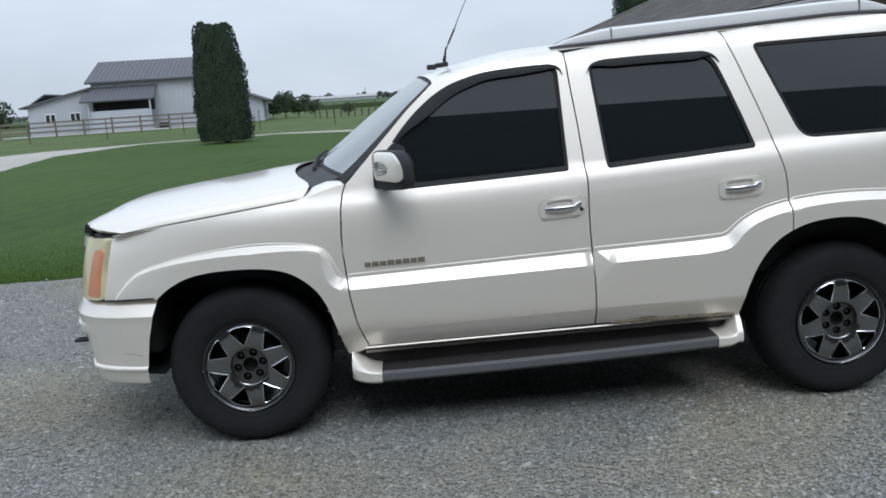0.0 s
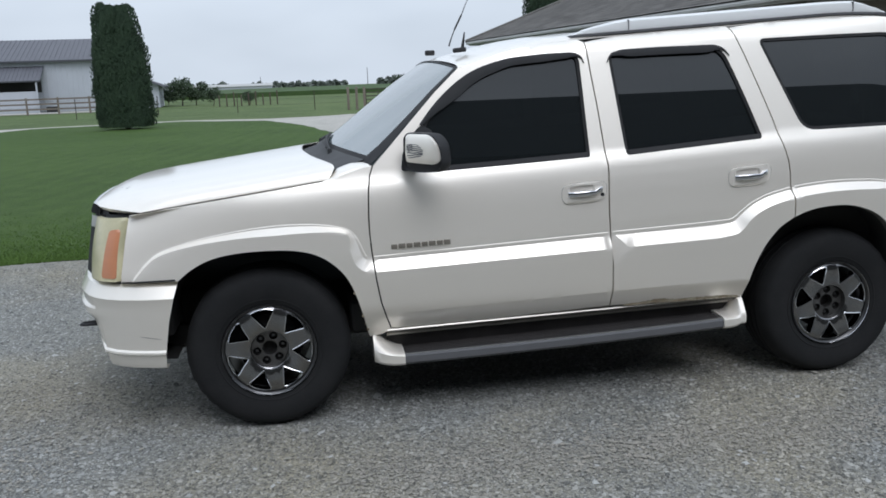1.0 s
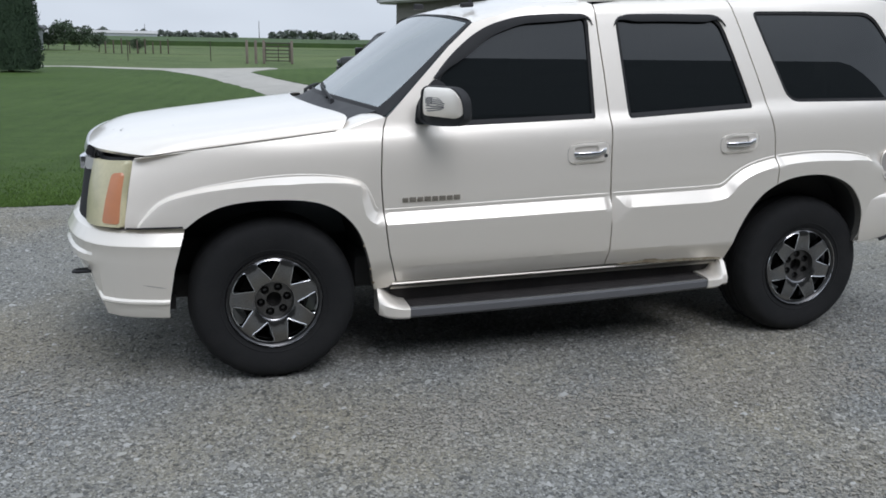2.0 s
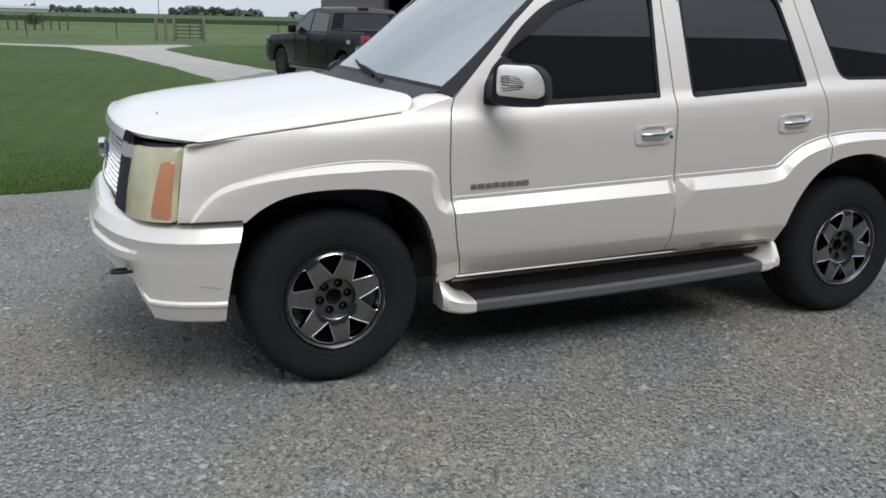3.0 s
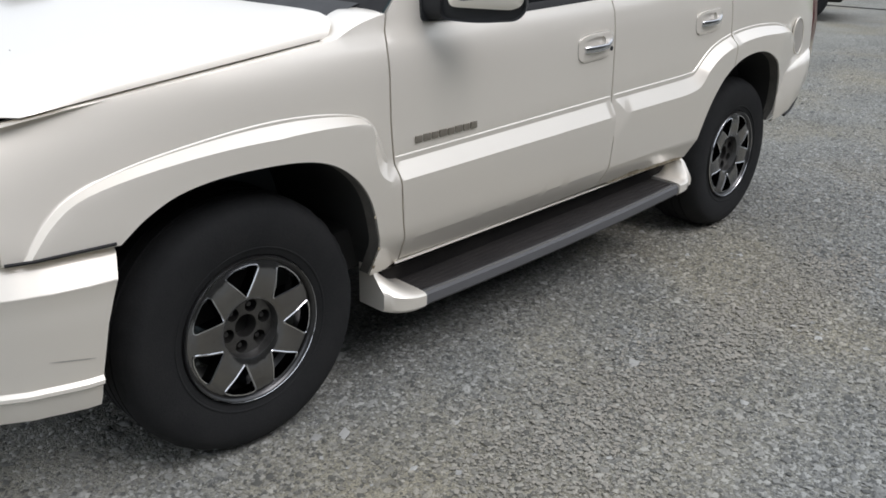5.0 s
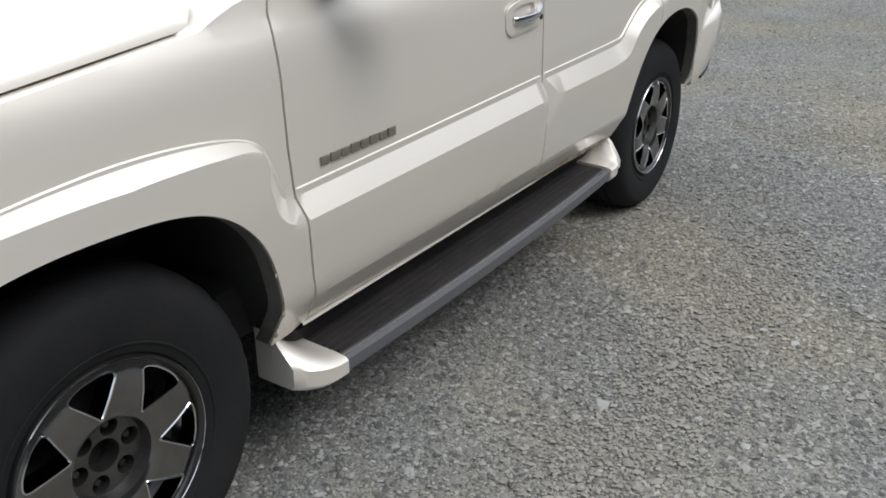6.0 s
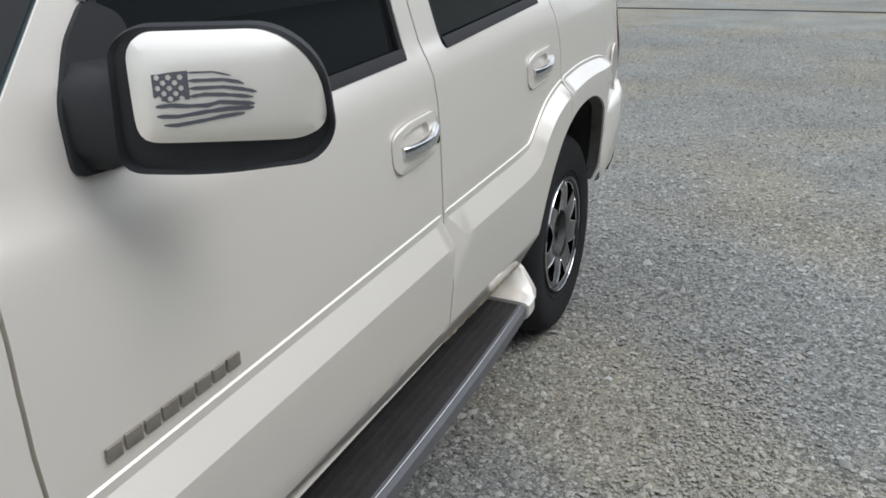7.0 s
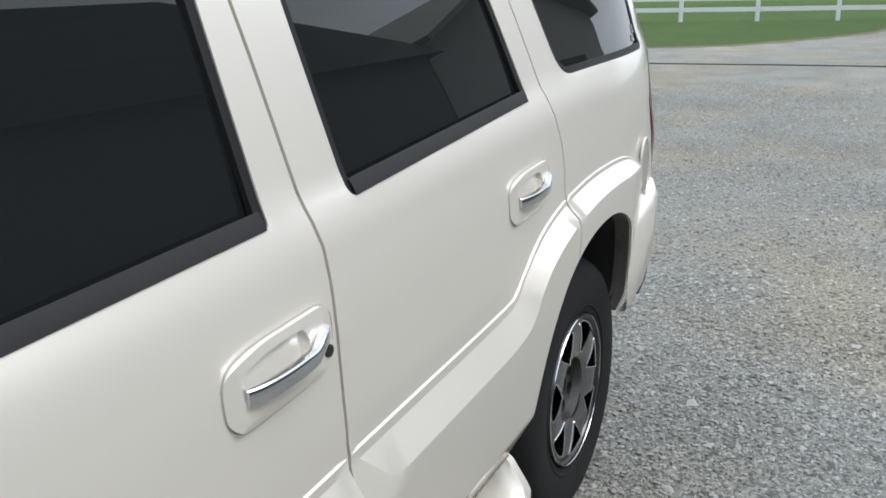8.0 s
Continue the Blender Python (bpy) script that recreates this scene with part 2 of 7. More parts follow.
M_GROUND = ground_mat("pasture", [(0.035, 0.055, 0.018), (0.075, 0.115, 0.034), (0.13, 0.16, 0.06)], [(0.02, 0.2), (0.3, 0.2), (5, 0.25), (40, 0.3)], 0.9, 0.6)
M_LAWN = ground_mat("mown_lawn", [(0.028, 0.055, 0.009), (0.049, 0.093, 0.016), (0.077, 0.126, 0.028)], [(0.15, 0.16), (2, 0.14), (30, 0.3), (150, 0.3)], 0.9, 0.8, (0.12, 0.55, 0.06))
M_DRYGRASS = ground_mat("dry_grass", [(0.085, 0.082, 0.042), (0.145, 0.128, 0.075), (0.21, 0.185, 0.12)], [(0.3, 0.2), (2, 0.2), (30, 0.3), (120, 0.3)], 0.92, 0.8)
M_GRAVEL = ground_mat("gravel_bed", [(0.102, 0.103, 0.096), (0.226, 0.228, 0.208), (0.368, 0.367, 0.330)], [(0.25, 0.10), (1.3, 0.12), (45, 0.25), (140, 0.34)], 0.92, 0.6, patch=((1.12, 1.03, 0.87), 0.9))
M_DRIVE = ground_mat("drive_gravel", [(0.25, 0.24, 0.215), (0.41, 0.395, 0.36), (0.54, 0.525, 0.48)], [(0.1, 0.12), (1.3, 0.14), (30, 0.22), (90, 0.25)], 0.92, 0.8)
M_TAILRED = mat("bright_red_lens", (0.26, 0.012, 0.016), 0.25, 0.0, 0.3, 9, coat=0.3)
M_CROP = ground_mat("far_crop", [(0.03, 0.06, 0.02), (0.06, 0.10, 0.03)], [(0.01, 0.2), (0.2, 0.3), (3, 0.3)], 0.9, 0.5)


# ---- building helpers ----
def thing(name, at=(0, 0, 0), label="", category="", group="", kind="", turn=0.0):
    ob = new(name)
    ob.location, ob.rotation_euler[2] = at, radians(turn)
    return tagged(ob, label, category, group, kind)


def root_matrix(ob):
    m = Matrix()
    while ob:
        m = ob.matrix_basis @ m
        ob = ob.parent
    return m


def part(name, bm, material, parent=None, label="", smooth=35, local=False):
    """Links a bmesh, given in world metres (or in the parent's own if local), as one mesh object under a thing or a part."""
    if parent and not local:
        bm.transform(root_matrix(parent).inverted())
    me = bpy.data.meshes.new(name)
    bm.to_mesh(me)
    bm.free()
    me.materials.append(material)
    if smooth:
        kept = [e.index for e in me.edges if e.use_edge_sharp]
        me.shade_smooth()
        me.set_sharp_from_angle(angle=radians(smooth))
        for k in kept:
            me.edges[k].use_edge_sharp = True
    ob = new(name, me)
    ob.parent = parent
    return tagged(ob, label)


def box(bm, lo, hi, bevel=0.0, m=None):
    """Adds a box between two corners, with rounded edges."""
    s = [b - a for a, b in zip(lo, hi)]
    r = bmesh.ops.create_cube(bm, size=1, matrix=Matrix.Translation([(a + b) / 2 for a, b in zip(lo, hi)]) @ Matrix.Diagonal((*s, 1)))
    v = r["verts"]
    if bevel:
        e = list({e for x in v for e in x.link_edges})
        r = bmesh.ops.bevel(bm, geom=e, offset=bevel, segments=2, affect="EDGES", profile=0.5)
        v = list({x for f in r["faces"] for x in f.verts} | {x for x in v if x.is_valid})
        v = list({q for x in v for f in x.link_faces for q in f.verts})
    if m:
        bmesh.ops.transform(bm, matrix=m, verts=v)
    return bm


def a_box(lo, hi, bevel=0.0, m=None):
    return box(bmesh.new(), lo, hi, bevel, m)


def tube(bm, pts, radius, n=8, closed=False):
    """Sweeps a round section along points; radius: one number, or one a point."""
    pts = [Vector(p) for p in pts]
    rad = radius if isinstance(radius, (list, tuple)) else [radius] * len(pts)
    rings, side = [], None
    for i, p in enumerate(pts):
        d = (pts[min(i + 1, len(pts) - 1)] - pts[max(i - 1, 0)]).normalized()
        side = d.orthogonal().normalized() if side is None else (side - d * side.dot(d)).normalized()
        up = d.cross(side)
        rings.append([bm.verts.new(p + rad[i] * (math.cos(a) * side + math.sin(a) * up)) for a in [2 * math.pi * k / n for k in range(n)]])
    for a, b in zip(rings, rings[1:]):
        for k in range(n):
            bm.faces.new((a[k], a[(k + 1) % n], b[(k + 1) % n], b[k]))
    bm.faces.new(rings[0][::-1])
    bm.faces.new(rings[-1])
    return bm


def lathe(bm, profile, centre, n=64, axis="y", close=False):
    """Turns (radius, along) pairs round the y axis through centre."""
    cx, cy, cz = centre
    rings = []
    for r, y in profile:
        rings.append([bm.verts.new((cx + r * math.cos(a), cy + y, cz + r * math.sin(a))) for a in [2 * math.pi * k / n for k in range(n)]])
    pairs = list(zip(rings, rings[1:])) + ([(rings[-1], rings[0])] if close else [])
    for a, b in pairs:
        for k in range(n):
            bm.faces.new((a[k], a[(k + 1) % n], b[(k + 1) % n], b[k]))
    return bm


def loft(bm, rings, closed=False, caps=False):
    """Skins rows of points of equal length."""
    vs = [[bm.verts.new(p) for p in r] for r in rings]
    k = len(vs[0])
    for a, b in zip(vs, vs[1:]):
        for i in range(k if closed else k - 1):
            j = (i + 1) % k
            bm.faces.new((a[i], a[j], b[j], b[i]))
    if caps:
        bm.faces.new(vs[0][::-1])
        bm.faces.new(vs[-1])
    return bm


def smoothed(pts, closed=False, step=0.02):
    """Points along straight runs between the given ones, no further apart than step."""
    out = []
    n = len(pts)
    for i in range(n if closed else n - 1):
        a, b = pts[i], pts[(i + 1) % n]
        k = max(1, int(math.hypot(b[0] - a[0], b[1] - a[1]) / step + 0.5))
        out += [(a[0] + (b[0] - a[0]) * j / k, a[1] + (b[1] - a[1]) * j / k) for j in range(k)]
    return out if closed else out + [tuple(pts[-1])]


def rounded(pts, radius, closed=True, seg=5):
    """Rounds the corners of an outline; radius: one number, or one a corner."""
    out, n = [], len(pts)
    for i, p in enumerate(pts):
        r = radius[i] if isinstance(radius, (list, tuple)) else radius
        if r <= 0 or (not closed and i in (0, n - 1)):
            out.append(tuple(p))
            continue
        p, a, b = Vector(p), Vector(pts[i - 1]), Vector(pts[(i + 1) % n])
        da, db = (a - p), (b - p)
        r = min(r, da.length * 0.49, db.length * 0.49)
        a, b = p + da.normalized() * r, p + db.normalized() * r
        out += [tuple((1 - t) ** 2 * a + 2 * t * (1 - t) * p + t * t * b) for t in [k / seg for k in range(seg + 1)]]
    return out


def inside(x, y, poly):
    c, n = False, len(poly)
    for i in range(n):
        (x0, y0), (x1, y1) = poly[i - 1], poly[i]
        if (y0 > y) != (y1 > y) and x < (x1 - x0) * (y - y0) / (y1 - y0) + x0:
            c = not c
    return c


def fill(outline, holes=(), lines=(), grid=0.0, skip=None):
    """Triangles of a flat outline with holes, with inner lines kept as edges: points and triangles."""
    from mathutils.geometry import delaunay_2d_cdt
    pts, edges = [], []
    for loop in (outline, *holes):
        k = len(pts)
        pts += [Vector(p) for p in loop]
        edges += [(k + i, k + (i + 1) % len(loop)) for i in range(len(loop))]
    for line in lines:
        k = len(pts)
        pts += [Vector(p) for p in line]
        edges += [(k + i, k + i + 1) for i in range(len(line) - 1)]
    if grid:
        near = {(round(p[0] / grid * 2), round(p[1] / grid * 2)) for p in pts}
        xs, ys = [p[0] for p in outline], [p[1] for p in outline]
        for i in range(int((max(xs) - min(xs)) / grid) + 1):
            for j in range(int((max(ys) - min(ys)) / grid) + 1):
                x, y = min(xs) + (i + 0.5) * grid, min(ys) + (j + 0.5) * grid
                if (round(x / grid * 2), round(y / grid * 2)) not in near and not (skip and skip(x, y)):
                    pts.append(Vector((x, y)))
    v, _, f, *_ = delaunay_2d_cdt(pts, edges, [], 0, 1e-6)
    tris = []
    for t in f:
        x, y = sum(v[i].x for i in t) / 3, sum(v[i].y for i in t) / 3
        if inside(x, y, outline) and not any(inside(x, y, h) for h in holes):
            tris.append(t)
    return v, tris


def shell(pts, tris, place, depth, creases=()):
    """Lifts flat triangles by place(u, v) and folds their rims back by the vector depth; creases are lines kept sharp."""
    bm = bmesh.new()
    used = sorted({i for t in tris for i in t})
    vs = {i: bm.verts.new(place(pts[i].x, pts[i].y)) for i in used}
    for t in tris:
        try:
            bm.faces.new([vs[i] for i in t])
        except ValueError:
            pass
    for line in creases:
        keys = {(round(p[0], 4), round(p[1], 4)) for p in line}
        on = {vs[i] for i in used if (round(pts[i].x, 4), round(pts[i].y, 4)) in keys}
        for e in bm.edges:
            if e.verts[0] in on and e.verts[1] in on:
                e.smooth = False
    rim = [e for e in bm.edges if len(e.link_faces) == 1]
    r = bmesh.ops.extrude_edge_only(bm, edges=rim)
    bmesh.ops.translate(bm, vec=depth, verts=[g for g in r["geom"] if isinstance(g, bmesh.types.BMVert)])
    bmesh.ops.recalc_face_normals(bm, faces=bm.faces)
    return bm

# ---- ground, lot, drive, lawn ----
def ramp(v, a, b):
    return min(max((v - a) / (b - a), 0), 1)


def sheet(name, outline, z, material, label, category="ground", grid=0.0, thick=0.03, wob=0.0, parent=None):
    v, t = fill(outline, [], [], grid)
    bm = shell(v, t, lambda x, y: (x, y, z + wob * noise.noise((x * 0.6, y * 0.6, 3.0))), (0, 0, -thick))
    return tagged(part(name, bm, material, parent, smooth=60), label, category, "", "structure")


def wavy(pts, step, amp, seed, closed=True):
    """An outline with a ragged run."""
    out = []
    for i, (x, y) in enumerate(smoothed(pts, closed, step)):
        out.append((x + amp * noise.noise((x * 0.9, y * 0.9, seed)) + amp * 0.5 * noise.noise((x * 4, y * 4, seed)), y + amp * noise.noise((x * 0.9, y * 0.9, seed + 9)) + amp * 0.5 * noise.noise((x * 4, y * 4, seed + 7))))
    return out


sheet("ground", [(-1500, -600), (1500, -600), (1500, 2600), (-1500, 2600)], -0.03, M_GROUND, "rough green pasture reaching to the horizon", thick=0.5)
LOT = wavy([(-40, -13), (-40, 4.2), (-10, 4.6), (-3.4, 4.75), (-1.4, 4.82), (-0.2, 5.1), (0.6, 6.5), (1.0, 9), (1.6, 13), (2.1, 18.5), (4.3, 22.5), (6.3, 20.4), (7.5, 19), (12, 12), (15, 9), (19.5, 6.5), (20.9, 4.6), (22.0, 2.6),
             (24.5, 1.0), (27.5, -0.4), (32, -1.5), (45, -4), (45, -13)], 0.12, 0.10, 1.0)
sheet("gravel_lot", LOT, 0.0, M_GRAVEL, "grey crushed gravel parking lot with worn tan patches", "gravel")
DRIVE = wavy([(2.1, 18.3), (1.43, 24.8), (0.2, 33.0), (-1.5, 39.5), (-6, 43.2), (-13, 41.3), (-14.4, 34), (-12.7, 24.9), (-16, 14), (-20, 13), (-19, 26), (-19.5, 36), (-17.5, 40.2), (-13.2, 42.6), (-6, 44.7), (-1.7, 42.2),
              (1.0, 42.6), (4.0, 44.6), (4.3, 43.4), (2.9, 40.0), (2.5, 37.4), (3.14, 30.5), (4.3, 22.4)], 0.5, 0.12, 2.0)
sheet("drive", DRIVE, -0.002, M_DRIVE, "narrow gravel drive curving round the lawn", "drive")
LAWN = wavy([(-40, 4.0), (-10, 4.6), (-3.4, 4.75), (-1.4, 4.82), (-0.2, 5.1), (0.6, 6.5), (1.0, 9), (1.6, 13), (2.1, 18.5), (1.43, 24.8), (0.2, 33.0), (-1.5, 39.5), (-6, 43.2), (-13, 41.3), (-14.4, 34), (-12.7, 24.9), (-16, 14), (-40, 10)], 0.25, 0.10, 1.0)
sheet("lawn", LAWN, 0.006, M_LAWN, "close-mown green lawn with mowing stripes", "lawn", grid=1.0, wob=0.01)
ISLAND = wavy([(2.5, 37.6), (3.14, 30.7), (4.3, 22.6), (6.3, 20.6), (14, 22), (20, 40), (8, 46), (4.4, 42.0)], 0.4, 0.12, 5.0)
sheet("lawn", ISLAND, 0.006, M_LAWN, "close-mown green grass beside the drive", "lawn")
VERGE = wavy([(20.9, 4.75), (22.0, 2.75), (24.5, 1.15), (27.5, -0.25), (32, -1.3), (60, -5), (60, 40), (22, 22), (17, 12), (19.5, 7)], 0.3, 0.12, 6.0)
DRY = wavy([(20.4, 4.6), (21.6, 2.45), (24.3, 0.80), (27.4, -0.62), (32, -1.75), (60, -5.6), (60, -2), (32, 1), (25, 3), (21, 6)], 0.15, 0.22, 8.0)
sheet("verge_edge", DRY, 0.003, M_DRYGRASS, "brown worn grass edge of the verge", "grass")
sheet("verge", VERGE, 0.006, M_LAWN, "green grass verge under the white fence", "lawn")


def scatter(name, count, region, size, material, label, seed, squash=0.6, height=0.0, feather=0.45):
    """Many small angular stones as one mesh."""
    rng = np.random.default_rng(seed)
    xs, ys, ss = [], [], []
    for (x0, x1, y0, y1, n) in region:
        k = int(count * n)
        xs.append(rng.uniform(x0, x1, k) + rng.normal(0, feather, k))
        ys.append(rng.uniform(y0, y1, k) + rng.normal(0, feather, k))
        ss.append(size * rng.lognormal(0, 0.38, k))
    x, y, s = np.concatenate(xs), np.concatenate(ys), np.concatenate(ss)
    n = len(x)
    base = np.array([(1, 0, 0), (-0.2, 0.9, 0.1), (-0.9, -0.1, 0), (0.1, -1, 0.1), (0.1, 0.1, 0.8)])
    v = base[None] * (1 + rng.uniform(-0.42, 0.42, (n, 5, 3)))
    v[..., 0] *= rng.uniform(0.7, 1.25, (n, 1))
    v[:, 4, :2] += rng.uniform(-0.45, 0.45, (n, 2))
    v[..., 2] *= squash
    a = rng.uniform(0, 2 * np.pi, n)
    c, q = np.cos(a)[:, None], np.sin(a)[:, None]
    p = np.stack([v[..., 0] * c - v[..., 1] * q, v[..., 0] * q + v[..., 1] * c, v[..., 2]], -1)
    tilt = rng.uniform(-0.3, 0.3, (n, 1))
    p[..., 2] += p[..., 0] * tilt
    p = p * s[:, None, None] + np.stack([x, y, 0.14 * s + height], -1)[:, None]
    f = np.array([(0, 1, 4), (1, 2, 4), (2, 3, 4), (3, 0, 4)])
    faces = (f[None] + 5 * np.arange(n)[:, None, None]).reshape(-1)
    me = bpy.data.meshes.new(name)
    me.vertices.add(n * 5)
    me.vertices.foreach_set("co", p.reshape(-1))
    me.loops.add(len(faces))
    me.loops.foreach_set("vertex_index", faces.astype(np.int32))
    me.polygons.add(n * 4)
    me.polygons.foreach_set("loop_start", np.arange(0, n * 12, 3, dtype=np.int32))
    me.update(calc_edges=True)
    me.materials.append(material)
    return tagged(new(name, me), label, "gravel", "", "stuff")


scatter("gravel", 205000, [(-1.6, 5.0, -3.2, 0.4, 0.95), (-4.5, 8.0, -4.0, 4.6, 0.75), (5.0, 14.0, -3.5, 2.5, 0.50), (-3.8, -1.5, -3.0, 4.6, 0.40)], 0.0060, M_STONE, "loose grey crushed limestone gravel", 7, 0.62)
scatter("gravel", 1600, [(-1.6, 5.0, -3.2, 0.4, 0.6), (-4.5, 8.0, -4.0, 4.6, 0.5), (5.0, 14.0, -3.5, 2.5, 0.3), (-4.2, -1.0, -2.0, 4.4, 0.7)], 0.0095, M_PALESTONE, "larger pale limestone chips lying on the gravel", 17, 0.5)
scatter("grit", 15000, [(0.4, 3.0, -0.80, -0.55, 0.45), (1.6, 4.5, -1.75, -1.45, 0.3), (3.0, 9.0, -0.5, 0.1, 0.35), (-1.6, -0.9, -0.6, 0.9, 0.15)], 0.0052, M_GRIT, "fine tan grit worn into the gravel along wheel tracks", 19, 0.5, 0.006, 0.13)


def blades(name, count, place, size, material, label, seed):
    """Short grass blades as one mesh."""
    rng = np.random.default_rng(seed)
    x, y, z = place(rng, count)
    n = len(x)
    a = rng.uniform(0, 2 * np.pi, n)
    h = size * rng.uniform(0.5, 1.3, n)
    lean = rng.uniform(-0.7, 0.7, (n, 2)) * h[:, None]
    w = 0.006 * rng.uniform(0.6, 1.4, n)
    p = np.zeros((n, 3, 3))
    p[:, 0] = np.stack([x - w * np.cos(a), y - w * np.sin(a), z], -1)
    p[:, 1] = np.stack([x + w * np.cos(a), y + w * np.sin(a), z], -1)
    p[:, 2] = np.stack([x + lean[:, 0], y + lean[:, 1], z + h], -1)
    me = bpy.data.meshes.new(name)
    me.from_pydata(p.reshape(-1, 3).tolist(), [], np.arange(n * 3).reshape(-1, 3).tolist())
    me.materials.append(material)
    return tagged(new(name, me), label, "grass", "", "stuff")


def near_edge(rng, n):
    x = rng.uniform(-9, 0.2, n)
    y = np.interp(x, [-10, -3.4, -1.4, -0.2, 0.6], [4.6, 4.75, 4.82, 5.1, 6.5]) + np.abs(rng.normal(0, 1, n)) ** 1.5 * 0.8
    return x, y, np.full(n, 0.006)


blades("grass", 60000, near_edge, 0.018, M_GRASSBLADE, "green lawn grass along the gravel edge", 5)

# black cable lying across the lot
bm = bmesh.new()
tube(bm, [(17.05 + 0.06 * math.sin(k * 0.9) + 0.05 * max(0, 10 - k), -9 + k * 1.1, 0.016) for k in range(17)], 0.011, 6)
tagged(part("cable", bm, M_CABLE), "thin black cable lying across the gravel", "cable")


# ---- grey barn beyond the lawn ----
def ribs(bm, a, b, up, count, depth, width):
    """Raised ribs between the edges a to b, running along up."""
    a, b, up = Vector(a), Vector(b), Vector(up)
    nrm = (b - a).cross(up).normalized()
    t = (b - a).normalized()
    for k in range(count + 1):
        p = a + (b - a) * k / count
        q = [p - t * width, p - t * width * 0.4 + nrm * depth, p + t * width * 0.4 + nrm * depth, p + t * width]
        vs = [bm.verts.new(x) for x in q] + [bm.verts.new(x + up) for x in q]
        for i in range(3):
            bm.faces.new((vs[i], vs[i + 1], vs[i + 5], vs[i + 4]))
    return bm


def slab(bm, a, b, c, d, thick):
    """A thick four-cornered plate."""
    a, b, c, d = map(Vector, (a, b, c, d))
    n = (b - a).cross(d - a).normalized() * -thick
    top = [bm.verts.new(p) for p in (a, b, c, d)]
    low = [bm.verts.new(p + n) for p in (a, b, c, d)]
    bm.faces.new(top)
    bm.faces.new(low[::-1])
    for i in range(4):
        j = (i + 1) % 4
        bm.faces.new((top[i], low[i], low[j], top[j]))
    return bm


barn = thing("barn", (-30.6, 84.0, 0), "light grey metal barn with a grey metal roof and low wings", "barn", turn=6)


def bpart(name, bm, material, label="", parent=None):
    return part(name, bm, material, parent or barn, label, smooth=0, local=True)


bm = bmesh.new()      # main hall, front towards -y
box(bm, (0.6, 0, 0), (13.5, 13, 4.75))
wall = bpart("wall", bm, M_WALL, "light grey ribbed wall")
bm = bmesh.new()
ribs(bm, (0.6, -0.003, 0), (13.5, -0.003, 0), (0, 0, 4.75), 28, 0.03, 0.05)
bpart("wall_rib", bm, M_WALL, "", wall)
bm = bmesh.new()
slab(bm, (0.1, -0.6, 4.85), (14.0, -0.6, 4.85), (14.0, 6.5, 7.15), (0.1, 6.5, 7.15), 0.18)
slab(bm, (0.1, 6.5, 7.15), (14.0, 6.5, 7.15), (14.0, 13.6, 4.85), (0.1, 13.6, 4.85), 0.18)
roof_ob = bpart("roof", bm, M_METALROOF, "grey ribbed metal roof")
bm = bmesh.new()
ribs(bm, (0.2, -0.6, 4.855), (13.9, -0.6, 4.855), (0, 7.1, 2.3), 32, 0.035, 0.04)
bpart("roof_rib", bm, M_METALROOF, "", roof_ob)
bm = bmesh.new()
bm.free()
for x in (0.6, 13.5):
    bm = bmesh.new()
    bm.faces.new([bm.verts.new(p) for p in ((x, 0, 4.75), (x, 13, 4.75), (x, 6.5, 7.0))])
    bpart("gable", bm, M_WALL)
# near wing, its front wall sloping up to the hall
bm = bmesh.new()
loft(bm, [[(-5.5, y, 0), (-5.5, y, 2.85), (0.62, y, 4.25), (0.62, y, 0)] for y in (-0.6, 11)], True, True)
wing = bpart("wing", bm, M_WALL, "low side wing with two windows")
bm = bmesh.new()
slab(bm, (-6.2, -1.0, 2.80), (0.62, -1.0, 4.40), (0.62, 11.5, 4.40), (-6.2, 11.5, 2.80), 0.16)
bpart("wing_roof", bm, M_METALROOF, "", wing)
bm = bmesh.new()
slab(bm, (-6.0, 1.0, 2.95), (-4.2, 1.0, 4.05), (-4.2, 9.0, 4.05), (-6.0, 9.0, 2.95), 0.12)
bpart("roof_hatch", bm, M_METALROOF, "raised roof sheet", wing)
for x in (-3.45, -1.10):
    w = bpart("window", a_box((x - 0.5, -0.66, 1.05), (x + 0.5, -0.56, 2.05), 0.01), M_WHITE, "white framed window", barn)
    for q in (-0.24, 0.24):
        bpart("pane", a_box((x + q - 0.19, -0.675, 1.13), (x + q + 0.19, -0.64, 1.97), 0.005), M_WINDOW, "", w)
# porch roof over the recessed front
bm = bmesh.new()
slab(bm, (0.0, -3.0, 2.98), (6.9, -3.0, 2.98), (6.9, 0.02, 4.35), (0.0, 0.02, 4.35), 0.14)
porch = bpart("porch_roof", bm, M_METALROOF, "grey ribbed porch roof")
bm = bmesh.new()
ribs(bm, (0.1, -3.0, 2.985), (6.8, -3.0, 2.985), (0, 3.0, 1.36), 20, 0.035, 0.04)
bpart("porch_rib", bm, M_METALROOF, "", porch)
for x in (0.7, 6.5):
    bpart("porch_post", a_box((x - 0.07, -2.8, 0), (x + 0.07, -2.62, 2.9), 0.01), M_WALL, "", porch)
bpart("porch_wall", a_box((0.7, -2.55, 0), (6.5, -2.42, 2.0), 0.01), M_WALL, "low front wall under the porch", porch)
# dark sheet before the solid hall wall, painting the shade under the porch
bpart("porch_shade", a_box((0.7, -0.06, 1.9), (6.5, -0.02, 3.3), 0.0), M_DARK, "dark panel for the shade under the porch roof", porch)
